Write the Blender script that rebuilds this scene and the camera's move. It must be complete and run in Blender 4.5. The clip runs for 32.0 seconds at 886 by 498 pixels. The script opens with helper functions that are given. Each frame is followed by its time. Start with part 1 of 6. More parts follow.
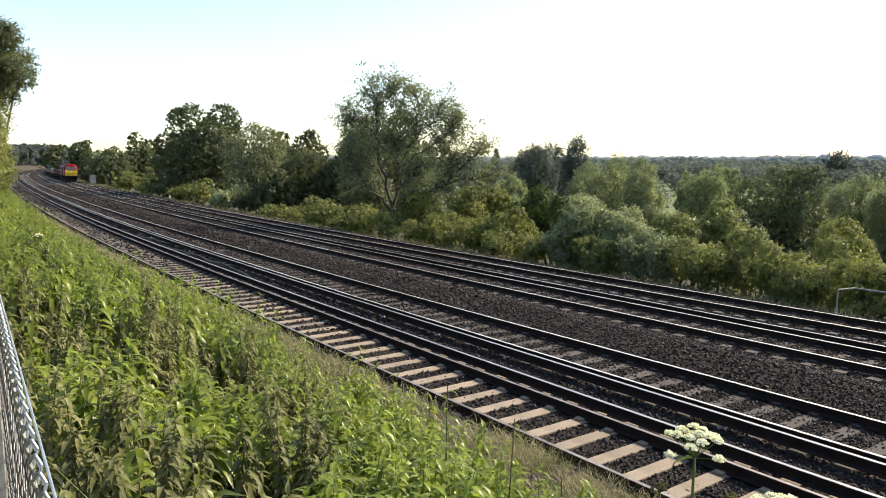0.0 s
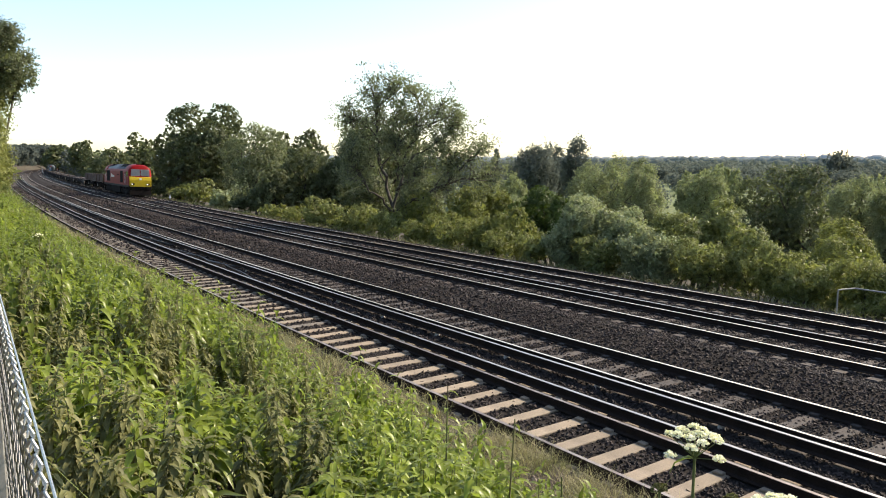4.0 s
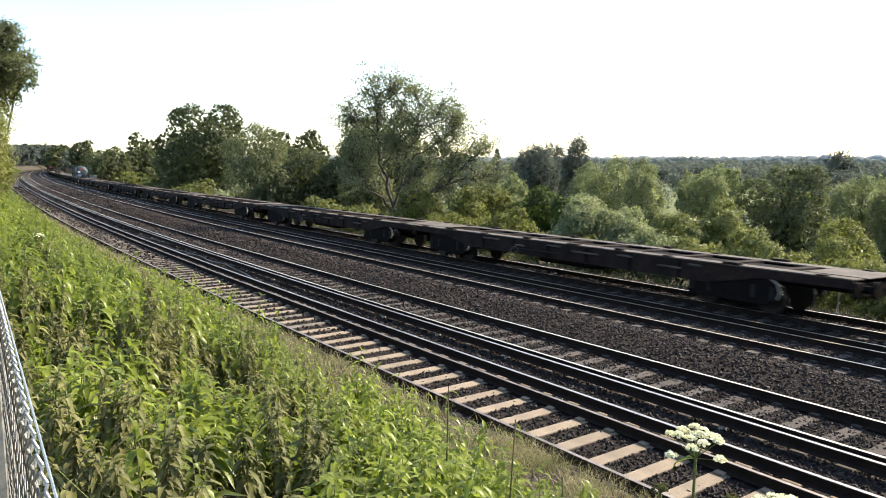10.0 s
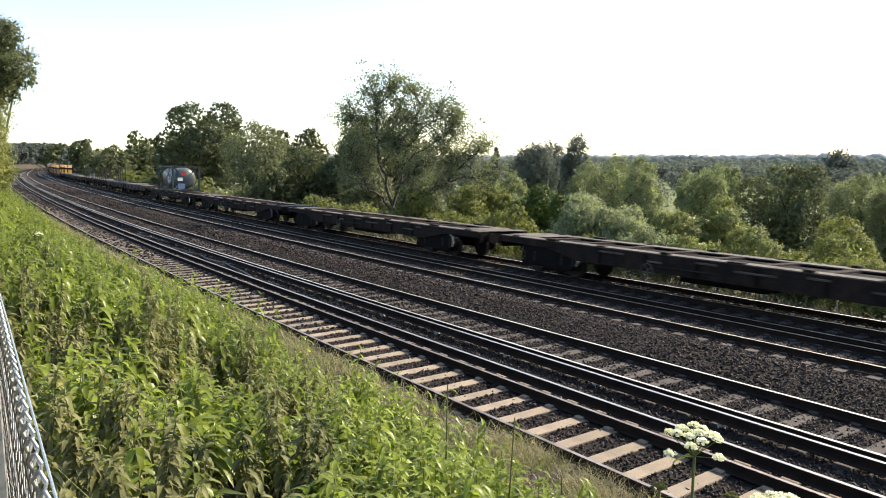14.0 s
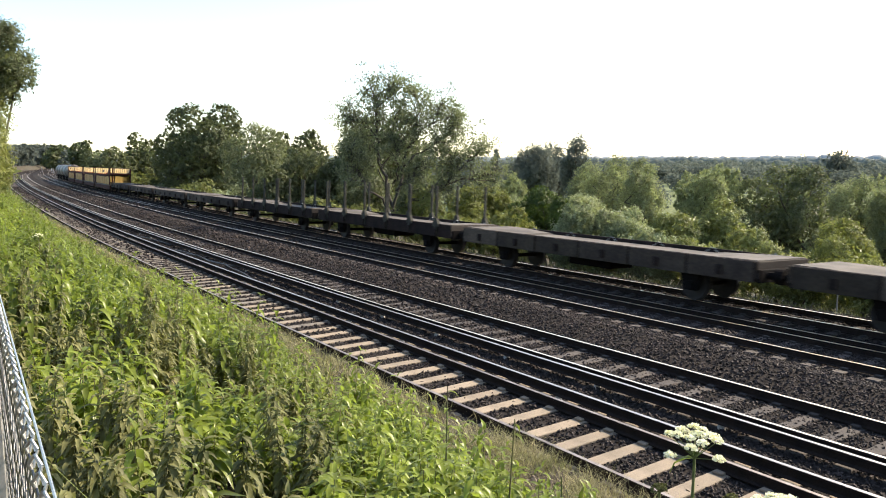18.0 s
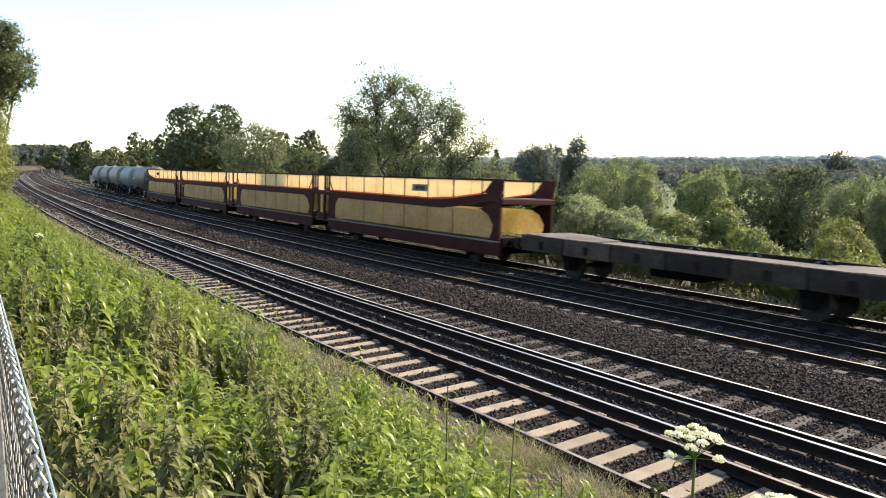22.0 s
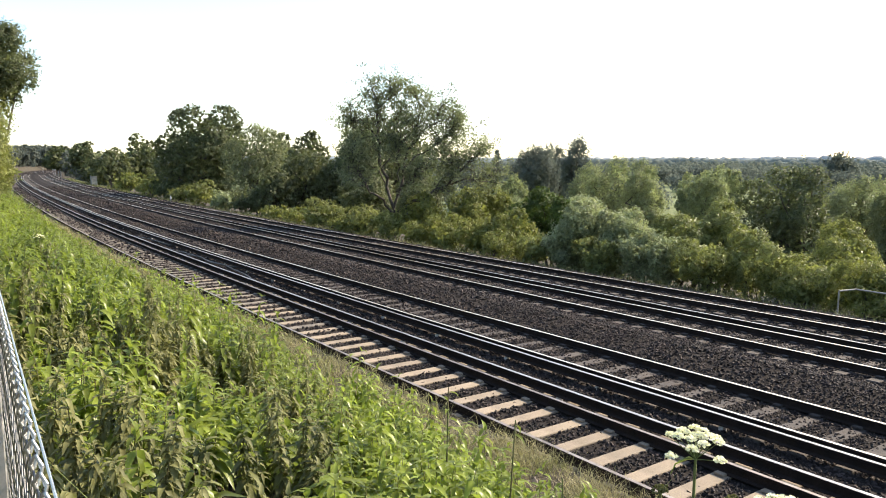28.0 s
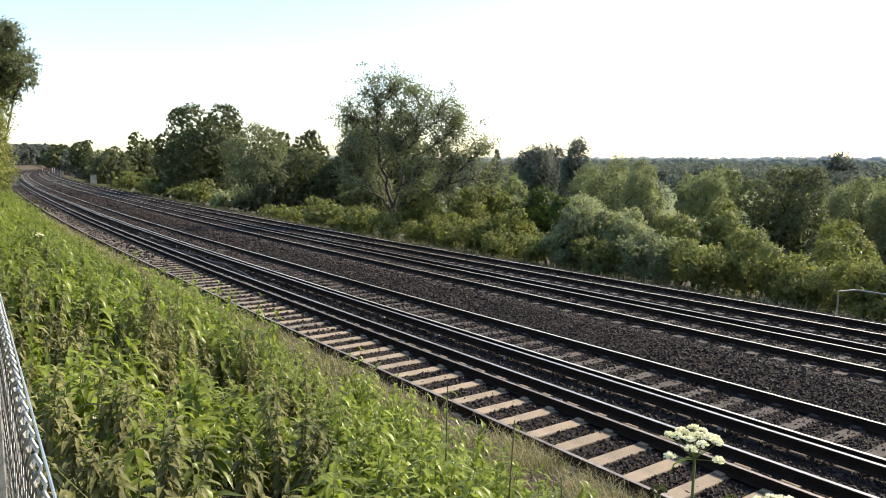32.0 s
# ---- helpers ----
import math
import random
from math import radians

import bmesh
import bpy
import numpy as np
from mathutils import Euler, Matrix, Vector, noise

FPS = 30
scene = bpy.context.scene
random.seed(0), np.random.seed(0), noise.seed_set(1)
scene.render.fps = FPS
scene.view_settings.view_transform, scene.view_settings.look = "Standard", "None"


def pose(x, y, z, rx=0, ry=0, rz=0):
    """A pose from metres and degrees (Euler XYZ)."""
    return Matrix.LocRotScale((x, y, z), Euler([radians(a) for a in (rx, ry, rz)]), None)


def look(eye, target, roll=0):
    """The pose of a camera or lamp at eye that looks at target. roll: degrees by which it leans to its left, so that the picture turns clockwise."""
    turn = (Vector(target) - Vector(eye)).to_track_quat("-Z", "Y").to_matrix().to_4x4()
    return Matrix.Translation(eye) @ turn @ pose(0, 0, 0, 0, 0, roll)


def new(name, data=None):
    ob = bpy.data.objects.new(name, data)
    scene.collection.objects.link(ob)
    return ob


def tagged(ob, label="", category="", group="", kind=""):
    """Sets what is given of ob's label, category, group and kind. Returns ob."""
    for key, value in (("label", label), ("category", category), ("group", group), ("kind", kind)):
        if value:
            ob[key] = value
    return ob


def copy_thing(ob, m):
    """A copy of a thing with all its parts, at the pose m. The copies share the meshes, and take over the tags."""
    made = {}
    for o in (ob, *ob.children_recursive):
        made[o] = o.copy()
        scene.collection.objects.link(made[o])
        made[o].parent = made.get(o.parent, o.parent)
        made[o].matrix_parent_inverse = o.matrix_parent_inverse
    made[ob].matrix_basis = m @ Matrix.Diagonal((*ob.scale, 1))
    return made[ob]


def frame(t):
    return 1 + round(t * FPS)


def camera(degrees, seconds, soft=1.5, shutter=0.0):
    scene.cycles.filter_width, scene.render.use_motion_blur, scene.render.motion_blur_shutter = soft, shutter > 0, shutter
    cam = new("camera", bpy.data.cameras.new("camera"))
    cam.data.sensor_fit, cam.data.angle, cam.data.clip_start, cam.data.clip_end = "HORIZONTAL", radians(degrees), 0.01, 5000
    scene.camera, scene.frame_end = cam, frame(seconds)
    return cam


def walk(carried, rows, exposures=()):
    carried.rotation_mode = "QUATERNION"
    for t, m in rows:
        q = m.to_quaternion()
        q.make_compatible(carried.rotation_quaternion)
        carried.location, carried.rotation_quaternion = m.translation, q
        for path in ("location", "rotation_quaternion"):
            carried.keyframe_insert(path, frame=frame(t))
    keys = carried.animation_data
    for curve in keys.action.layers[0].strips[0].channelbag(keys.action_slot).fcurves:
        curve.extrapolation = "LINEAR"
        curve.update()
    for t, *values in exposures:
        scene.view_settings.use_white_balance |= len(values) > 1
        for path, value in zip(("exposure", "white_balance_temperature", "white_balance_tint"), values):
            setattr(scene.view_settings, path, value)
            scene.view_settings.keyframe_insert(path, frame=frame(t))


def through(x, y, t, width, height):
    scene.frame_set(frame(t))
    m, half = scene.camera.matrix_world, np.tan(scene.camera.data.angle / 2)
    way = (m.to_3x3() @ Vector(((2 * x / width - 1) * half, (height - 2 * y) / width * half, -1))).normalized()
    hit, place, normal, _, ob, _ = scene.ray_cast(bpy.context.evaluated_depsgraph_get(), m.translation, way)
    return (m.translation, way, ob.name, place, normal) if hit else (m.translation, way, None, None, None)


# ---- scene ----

# ---------------------------------------------------------------- plan
# x runs along the line, y across it away from the path, z = 0 at the top of the nearest rail.
GAUGE = 1.505
EYE_Z = 4.005
LINE_Y, CURVE_A, CURVE_B, CURVE_CHANGE = 7.163, 0.0008, 0.0003, 69.5
# across the line: offset of each track's near rail, its height there, and its cant
TRACKS = [(0.0, 0.0, 0.005), (3.307, 0.018, 0.024), (8.136, -0.040, 0.048), (11.385, -0.040, 0.064)]


def arc(s):
    """Place and heading of the nearest rail, s metres along it."""
    if s >= -CURVE_CHANGE:
        th = CURVE_A * s
        return math.sin(th) / CURVE_A, LINE_Y + (1 - math.cos(th)) / CURVE_A, th
    x0, y0, t0 = arc(-CURVE_CHANGE)
    th = t0 + CURVE_B * (s + CURVE_CHANGE)
    return x0 + (math.sin(th) - math.sin(t0)) / CURVE_B, y0 + (math.cos(t0) - math.cos(th)) / CURVE_B, th


def on_line(s, o, z=0.0):
    x, y, th = arc(s)
    return Vector((x - math.sin(th) * o, y + math.cos(th) * o, z))


def line_pose(s, o, z=0.0, cant=0.0):
    th = arc(s)[2]
    return Matrix.Translation(on_line(s, o, z)) @ Matrix.Rotation(th, 4, "Z") @ Matrix.Rotation(-cant / GAUGE, 4, "X")


# ---------------------------------------------------------------- camera
FOCAL = 1292.4
cam = camera(62.483, 32.0, soft=1.0, shutter=0.2)


def cam_pose(dx, dy, lean=0.0):
    yaw, pitch, roll = -0.9418 - dx / FOCAL, -0.1162 + dy / FOCAL, -0.0009 + lean
    ahead = Vector((math.sin(yaw) * math.cos(pitch), math.cos(yaw) * math.cos(pitch), math.sin(pitch)))
    side = Vector((math.cos(yaw), -math.sin(yaw), 0))
    up = side.cross(ahead)
    right = math.cos(roll) * side + math.sin(roll) * up
    top = math.cos(roll) * up - math.sin(roll) * side
    m = Matrix((right, top, -ahead)).transposed().to_4x4()
    m.translation = (0, 0, EYE_Z)
    return m


SWAY = [(0, -1.5, -1.8, 0), (3.5, -1.5, -1.6, 0), (5.5, 0, -1.3, 0), (11, 0, -1.3, 0), (12, -1.2, -2.6, 0), (13.5, -1.5, -4.0, 0),
        (14.5, -1.5, -4.0, 0), (16.5, -1.5, -2.8, 0), (18, -1.5, -1.4, 0), (22, -1.4, -1.2, 0), (23, -1.2, 0, 0), (25, 0, 0.2, 0),
        (30, 0, 0.2, 0), (31, -0.3, -0.4, 0), (32, -0.9, -0.6, 0.0025)]
EXPOSURES = [(t, e, 6900, 10) for t, e in ((0, 1.06), (6, 1.04), (8, 1.1), (9, 1.26), (10, 1.34), (11, 1.34), (13, 1.28), (14.5, 1.24), (16.5, 1.28), (20, 1.34), (22, 1.32), (23.5, 1.26), (25.5, 1.28), (28, 1.38), (30, 1.3), (31, 1.15), (32, 1.1))]
walk(cam, [(t, cam_pose(a, b, c)) for t, a, b, c in SWAY], EXPOSURES)

# ---------------------------------------------------------------- sun and sky
SUN_AZ, SUN_EL = radians(12), radians(39)  # azimuth from +y towards +x
world = bpy.data.worlds.new("sky")
scene.world = world
world.use_nodes = True
sky = world.node_tree.nodes.new("ShaderNodeTexSky")
sky.sky_type, sky.sun_disc = "NISHITA", False
sky.sun_elevation, sky.sun_rotation = SUN_EL, SUN_AZ
sky.air_density, sky.dust_density, sky.ozone_density = 1.0, 0.85, 1.3
world.node_tree.links.new(sky.outputs[0], world.node_tree.nodes["Background"].inputs[0])
world.node_tree.nodes["Background"].inputs[1].default_value = 0.145
sun = new("sun", bpy.data.lights.new("sun", "SUN"))
sun.data.energy, sun.data.angle, sun.data.color = 4.3, radians(0.6), (1.0, 0.89, 0.73)
to_sun = Vector((math.sin(SUN_AZ) * math.cos(SUN_EL), math.cos(SUN_AZ) * math.cos(SUN_EL), math.sin(SUN_EL)))
sun.matrix_world = look((0, 0, 60), Vector((0, 0, 60)) - to_sun)

# ---------------------------------------------------------------- materials
def mat(name, colour, rough=0.7, metal=0.0, vary=0.25, scale=3.0, fine=40.0, bump=0.0, second=None, mix=0.5, detail=6.0, thin=0.0,
        per_object=0.0, per_island=0.0, spec=0.5, coords="Object", through=(1.15, 1.22, 0.9)):
    """A surface of two colours mixed by coarse noise, with finer grain, bump and, for leaves, light through them."""
    m = bpy.data.materials.new(name)
    m.use_nodes = True
    nt = m.node_tree
    nodes, links = nt.nodes, nt.links
    bsdf = nodes["Principled BSDF"]
    tex = nodes.new("ShaderNodeTexCoord")
    big = nodes.new("ShaderNodeTexNoise")
    big.inputs["Scale"].default_value, big.inputs["Detail"].default_value = scale, detail
    small = nodes.new("ShaderNodeTexNoise")
    small.inputs["Scale"].default_value, small.inputs["Detail"].default_value = fine, 3.0
    links.new(tex.outputs[coords], big.inputs["Vector"])
    links.new(tex.outputs[coords], small.inputs["Vector"])
    ramp = nodes.new("ShaderNodeMapRange")
    ramp.inputs["From Min"].default_value, ramp.inputs["From Max"].default_value = 0.5 - 0.25 * mix, 0.5 + 0.25 * (1.01 - mix) + 0.05
    links.new(big.outputs["Fac"], ramp.inputs["Value"])
    two = nodes.new("ShaderNodeMix")
    two.data_type = "RGBA"
    two.inputs[6].default_value = (*colour, 1)
    two.inputs[7].default_value = (*(second or [c * (1 - vary) for c in colour]), 1)
    links.new(ramp.outputs["Result"], two.inputs[0])
    out = two.outputs[2]
    grain = nodes.new("ShaderNodeMapRange")
    grain.inputs["From Min"].default_value, grain.inputs["From Max"].default_value = 0.25, 0.75
    grain.inputs["To Min"].default_value, grain.inputs["To Max"].default_value = 1 - vary, 1 + vary
    links.new(small.outputs["Fac"], grain.inputs["Value"])
    value = grain.outputs["Result"]
    for amount, node, socket in ((per_object, "ShaderNodeObjectInfo", "Random"), (per_island, "ShaderNodeNewGeometry", "Random Per Island")):
        if amount:
            info = nodes.new(node)
            spread = nodes.new("ShaderNodeMapRange")
            spread.inputs["To Min"].default_value, spread.inputs["To Max"].default_value = 1 - amount, 1 + amount
            links.new(info.outputs[socket], spread.inputs["Value"])
            times = nodes.new("ShaderNodeMath")
            times.operation = "MULTIPLY"
            links.new(value, times.inputs[0])
            links.new(spread.outputs["Result"], times.inputs[1])
            value = times.outputs[0]
    scaled = nodes.new("ShaderNodeVectorMath")
    scaled.operation = "SCALE"
    links.new(out, scaled.inputs[0])
    links.new(value, scaled.inputs["Scale"])
    links.new(scaled.outputs[0], bsdf.inputs["Base Color"])
    bsdf.inputs["Roughness"].default_value, bsdf.inputs["Metallic"].default_value = rough, metal
    bsdf.inputs["Specular IOR Level"].default_value = spec
    if bump:
        b = nodes.new("ShaderNodeBump")
        b.inputs["Strength"].default_value, b.inputs["Distance"].default_value = bump, 0.02
        links.new(small.outputs["Fac"], b.inputs["Height"])
        links.new(b.outputs[0], bsdf.inputs["Normal"])
    if thin:
        trans = nodes.new("ShaderNodeBsdfTranslucent")
        glow = nodes.new("ShaderNodeVectorMath")
        glow.operation = "MULTIPLY"
        glow.inputs[1].default_value = through
        links.new(scaled.outputs[0], glow.inputs[0])
        links.new(glow.outputs[0], trans.inputs["Color"])
        both = nodes.new("ShaderNodeMixShader")
        both.inputs[0].default_value = thin
        links.new(bsdf.outputs[0], both.inputs[1])
        links.new(trans.outputs[0], both.inputs[2])
        links.new(both.outputs[0], nodes["Material Output"].inputs["Surface"])
    return m


M = {
    "soil": mat("soil", (0.05, 0.04, 0.027), 0.95, vary=0.55, scale=1.6, fine=45, bump=1.0, second=(0.085, 0.075, 0.055), spec=0.15),
    "meadow": mat("meadow", (0.15, 0.17, 0.085), 0.95, vary=0.35, scale=0.03, fine=1.2, second=(0.10, 0.12, 0.06), spec=0.05),
    "ballast_bed": mat("ballast_bed", (0.021, 0.017, 0.015), 0.95, vary=0.6, scale=0.5, fine=22, bump=1.0, second=(0.028, 0.023, 0.02), spec=0.1),
    "stone": mat("stone", (0.043, 0.032, 0.028), 0.72, vary=0.3, scale=2, fine=60, second=(0.017, 0.0135, 0.012), per_island=0.8, spec=0.22),
    "sleeper": mat("sleeper", (0.265, 0.21, 0.15), 0.85, vary=0.2, scale=2.5, fine=60, bump=0.4, second=(0.19, 0.15, 0.105), per_object=0.15),
    "sleeper_dark": mat("sleeper_dark", (0.06, 0.048, 0.04), 0.9, vary=0.3, scale=2.5, fine=60, bump=0.4, second=(0.035, 0.029, 0.026), per_island=0.5, per_object=0.2),
    "rail_side": mat("rail_side", (0.03, 0.021, 0.017), 0.9, vary=0.35, scale=4, fine=50, bump=0.3, second=(0.02, 0.015, 0.013), spec=0.12),
    "rail_top": mat("rail_top", (0.98, 0.82, 0.62), 0.4, 1.0, vary=0.1, scale=3, fine=80),
    "rail_worn": mat("rail_worn", (0.42, 0.35, 0.29), 0.5, 1.0, vary=0.25, scale=3, fine=60, second=(0.26, 0.2, 0.16)),
    "rail_dull": mat("rail_dull", (0.62, 0.53, 0.44), 0.4, 1.0, vary=0.2, scale=3, fine=80),
    "pot": mat("pot", (0.45, 0.42, 0.38), 0.5, vary=0.3, scale=8, fine=60),
    "red": mat("red", (0.21, 0.0025, 0.004), 0.5, vary=0.12, scale=1.2, fine=14, second=(0.145, 0.003, 0.004), mix=0.4, spec=0.12),
}


# ---------------------------------------------------------------- mesh helpers
def mesh_of(name, verts, faces, materials=(), smooth=False, picks=None):
    me = bpy.data.meshes.new(name)
    me.from_pydata([tuple(v) for v in verts], [], [tuple(f) for f in faces])
    for m in materials:
        me.materials.append(m)
    if picks is not None:
        me.polygons.foreach_set("material_index", np.asarray(picks, dtype=np.int32))
    if smooth:
        me.polygons.foreach_set("use_smooth", np.ones(len(me.polygons), dtype=bool))
    me.update()
    return me


def mesh_np(name, verts, quads=None, tris=None, materials=(), picks=None, smooth=False):
    """A mesh from arrays of vertices and of quads or triangles."""
    me = bpy.data.meshes.new(name)
    verts = np.asarray(verts, dtype=np.float32)
    me.vertices.add(len(verts))
    me.vertices.foreach_set("co", verts.ravel())
    loops, starts, at = [], [], 0
    for f, n in ((quads, 4), (tris, 3)):
        if f is not None and len(f):
            f = np.asarray(f, dtype=np.int32)
            loops.append(f.ravel())
            starts.append(at + np.arange(len(f)) * n)
            at += f.size
    loops, starts = np.concatenate(loops), np.concatenate(starts)
    me.loops.add(len(loops))
    me.loops.foreach_set("vertex_index", loops.astype(np.int32))
    me.polygons.add(len(starts))
    me.polygons.foreach_set("loop_start", starts.astype(np.int32))
    for m in materials:
        me.materials.append(m)
    if picks is not None:
        me.polygons.foreach_set("material_index", np.asarray(picks, dtype=np.int32))
    me.polygons.foreach_set("use_smooth", np.full(len(starts), smooth, dtype=bool))
    me.update(calc_edges=True)
    me.validate()
    return me


def box(bm, x0, x1, y0, y1, z0, z1, bevel=0.0):
    """A box between the given limits, its edges bevelled."""
    made = bmesh.ops.create_cube(bm, size=1.0)["verts"]
    bmesh.ops.scale(bm, vec=(x1 - x0, y1 - y0, z1 - z0), verts=made)
    bmesh.ops.translate(bm, vec=((x0 + x1) / 2, (y0 + y1) / 2, (z0 + z1) / 2), verts=made)
    if bevel:
        edges = list({e for v in made for e in v.link_edges})
        bmesh.ops.bevel(bm, geom=edges, offset=bevel, segments=1, affect="EDGES", profile=0.5)


def rod(bm, a, b, r, r2=None, sides=10):
    """A round bar from a to b."""
    a, b = Vector(a), Vector(b)
    m = Matrix.Translation((a + b) / 2) @ (b - a).to_track_quat("Z", "Y").to_matrix().to_4x4()
    bmesh.ops.create_cone(bm, cap_ends=True, segments=sides, radius1=r, radius2=r if r2 is None else r2, depth=(b - a).length, matrix=m)


def sweep(bm, outline, xs, scale=None):
    """A closed outline in y, z carried along x, capped at both ends; scale(x) gives (sy, sz, dz)."""
    rings = []
    for x in xs:
        sy, sz, dz = scale(x) if scale else (1, 1, 0)
        rings.append([bm.verts.new((x, y * sy, z * sz + dz)) for y, z in outline])
    n = len(outline)
    for a, b in zip(rings, rings[1:]):
        for i in range(n):
            bm.faces.new((a[i], b[i], b[(i + 1) % n], a[(i + 1) % n]))
    bm.faces.new(rings[0])
    bm.faces.new(rings[-1][::-1])
    bmesh.ops.recalc_face_normals(bm, faces=bm.faces)


def slab(bm, outline, y0, y1):
    """A plate with an outline in x, z, from y0 to y1."""
    a = [bm.verts.new((x, y0, z)) for x, z in outline]
    b = [bm.verts.new((x, y1, z)) for x, z in outline]
    n = len(outline)
    bm.faces.new(a)
    bm.faces.new(b[::-1])
    for i in range(n):
        bm.faces.new((a[i], a[(i + 1) % n], b[(i + 1) % n], b[i]))
    bmesh.ops.recalc_face_normals(bm, faces=bm.faces)


def part(name, bm, material, parent, label="", smooth=False):
    """Links a bmesh as one mesh object under a thing or a part."""
    me = bpy.data.meshes.new(name)
    bm.to_mesh(me)
    bm.free()
    for m in material if isinstance(material, (list, tuple)) else [material]:
        me.materials.append(m)
    if smooth:
        me.polygons.foreach_set("use_smooth", np.ones(len(me.polygons), dtype=bool))
    return part_of(name, me, parent, label)


def part_of(name, me, parent, label="", at=None):
    ob = new(name, me)
    ob.parent = parent
    if at is not None:
        ob.matrix_basis = at
    return tagged(ob, label=label)


def setting(name, me, label):
    return tagged(new(name, me), label=label, category=name.split("_")[0], kind="structure")

# ---------------------------------------------------------------- ground
def line_offset(x, y):
    """Offset across the line of a point of the plan."""
    s = x
    for _ in range(3):
        px, py, th = arc(s)
        s += (x - px) * math.cos(th) + (y - py) * math.sin(th)
    px, py, th = arc(s)
    return -(x - px) * math.sin(th) + (y - py) * math.cos(th)


PROFILE = [(-4000, 14), (-300, 9), (-60, 5.5), (-20, 3.0), (-9, 2.45), (-6.6, 2.35), (-5.4, 1.95), (-2.6, 0.12), (-1.5, -0.08), (-0.3, -0.145), (-0.1, -0.152), (0, -0.75), (13, -0.8), (14.6, -0.6), (16.5, -0.75), (19, -1.6), (26, -3.6), (45, -5.2), (120, -6.5), (400, -7), (1100, -5), (2200, -3), (4400, 0)]
P_O, P_Z = [a for a, _ in PROFILE], [b for _, b in PROFILE]


def ground_z(o, x=0.0, y=0.0):
    z = float(np.interp(o, P_O, P_Z))
    rough = 0.10 if (o < -2 and o > -9) or (15.5 < o < 40) else 0.0
    if o > 40 or o < -20:
        rough = 0.5
    return z + rough * noise.noise(Vector((x * 0.45, y * 0.45, 3.1))) + rough * 0.5 * noise.noise(Vector((x * 1.7, y * 1.7, 9.1)))


def grid_steps(parts):
    out = []
    for a, b, n in parts:
        out += list(np.linspace(a, b, n, endpoint=False))
    return out + [parts[-1][1]]


def make_ground():
    ss = grid_steps([(-4500, -900, 18), (-900, -150, 60), (-150, -40, 70), (-40, 14, 110), (14, 120, 24), (120, 900, 16), (900, 4500, 14)])
    oo = grid_steps([(-4000, -300, 10), (-300, -30, 18), (-30, -9, 14), (-9, -0.8, 34), (-0.8, 0.0, 16), (0.0, 13, 12), (13, 20, 20), (20, 60, 40), (60, 400, 40), (400, 4400, 40)])
    verts = []
    for s in ss:
        near = max(min(s, 500), -900)  # beyond these the line is taken as straight
        x0, y0, th = arc(near)
        x0, y0 = x0 + (s - near) * math.cos(th), y0 + (s - near) * math.sin(th)
        for o in oo:
            lean = math.copysign(min(abs(o), 350), o)  # far rows run parallel, so that the sheet never folds
            x, y = x0 - math.sin(th) * lean, y0 + math.cos(th) * lean + (o - lean)
            verts.append((x, y, ground_z(o, x, y)))
    n = len(oo)
    i = np.arange(len(ss) - 1)[:, None] * n + np.arange(n - 1)[None, :]
    quads = np.stack([i, i + n, i + n + 1, i + 1], -1).reshape(-1, 4)
    mids = np.tile((np.array(oo)[1:] + np.array(oo)[:-1]) / 2, len(ss) - 1)
    me = mesh_np("ground", verts, quads, materials=[M["soil"], M["meadow"]], picks=(np.abs(mids - 5) > 40).astype(int), smooth=True)
    setting("ground", me, "grassy bank and rough valley land beside the railway")


make_ground()


# ---------------------------------------------------------------- the line
def strip(name, outline, s_values, materials, picks=None, smooth=False):
    """A mesh that carries an outline of (offset, height) along the line."""
    verts, quads = [], []
    n = len(outline)
    for s in s_values:
        x, y, th = arc(s)
        for o, z in outline:
            verts.append((x - math.sin(th) * o, y + math.cos(th) * o, z))
    i = np.arange(len(s_values) - 1)[:, None] * n + np.arange(n - 1)[None, :]
    quads = np.stack([i, i + 1, i + n + 1, i + n], -1).reshape(-1, 4)
    p = None if picks is None else np.tile(picks, len(s_values) - 1)
    return mesh_np(name, verts, quads, materials=materials, picks=p, smooth=smooth)


LINE_S = list(np.arange(-900, -160, 12.0)) + list(np.arange(-160, 30, 4.0)) + list(np.arange(30, 470, 12.0))


def bed_z(o):
    """Height of the ballast's surface across the line."""
    pts = [(-0.75, -0.34), (-0.4, -0.22)]
    for near, z, cant in TRACKS:
        pts += [(near - 0.45, z - 0.19), (near + GAUGE / 2, z - 0.185 - cant / 2), (near + GAUGE + 0.45, z - cant - 0.19)]
    a, b = 4.812 + 0.45, 8.136 - 0.45
    pts += [(a + 0.55, -0.10), ((a + b) / 2, 0.0), (b - 0.5, -0.16), (14.1, -0.34), (14.9, -0.62)]
    pts.sort()
    return float(np.interp(o, [p[0] for p in pts], [p[1] for p in pts]))


def make_bed():
    oo = list(np.arange(-0.75, 14.95, 0.15))
    me = strip("ballast_bed", [(o, bed_z(o)) for o in oo], LINE_S, [M["ballast_bed"]], smooth=True)
    setting("ballast_bed", me, "dark grey-brown stone ballast under four tracks")


RAIL = [(-0.07, -0.159), (-0.07, -0.148), (-0.016, -0.13), (-0.012, -0.045), (-0.035, -0.032), (-0.036, -0.008), (-0.03, 0.0), (0.03, 0.0), (0.036, -0.008),
        (0.035, -0.032), (0.012, -0.045), (0.016, -0.13), (0.07, -0.148), (0.07, -0.159)]


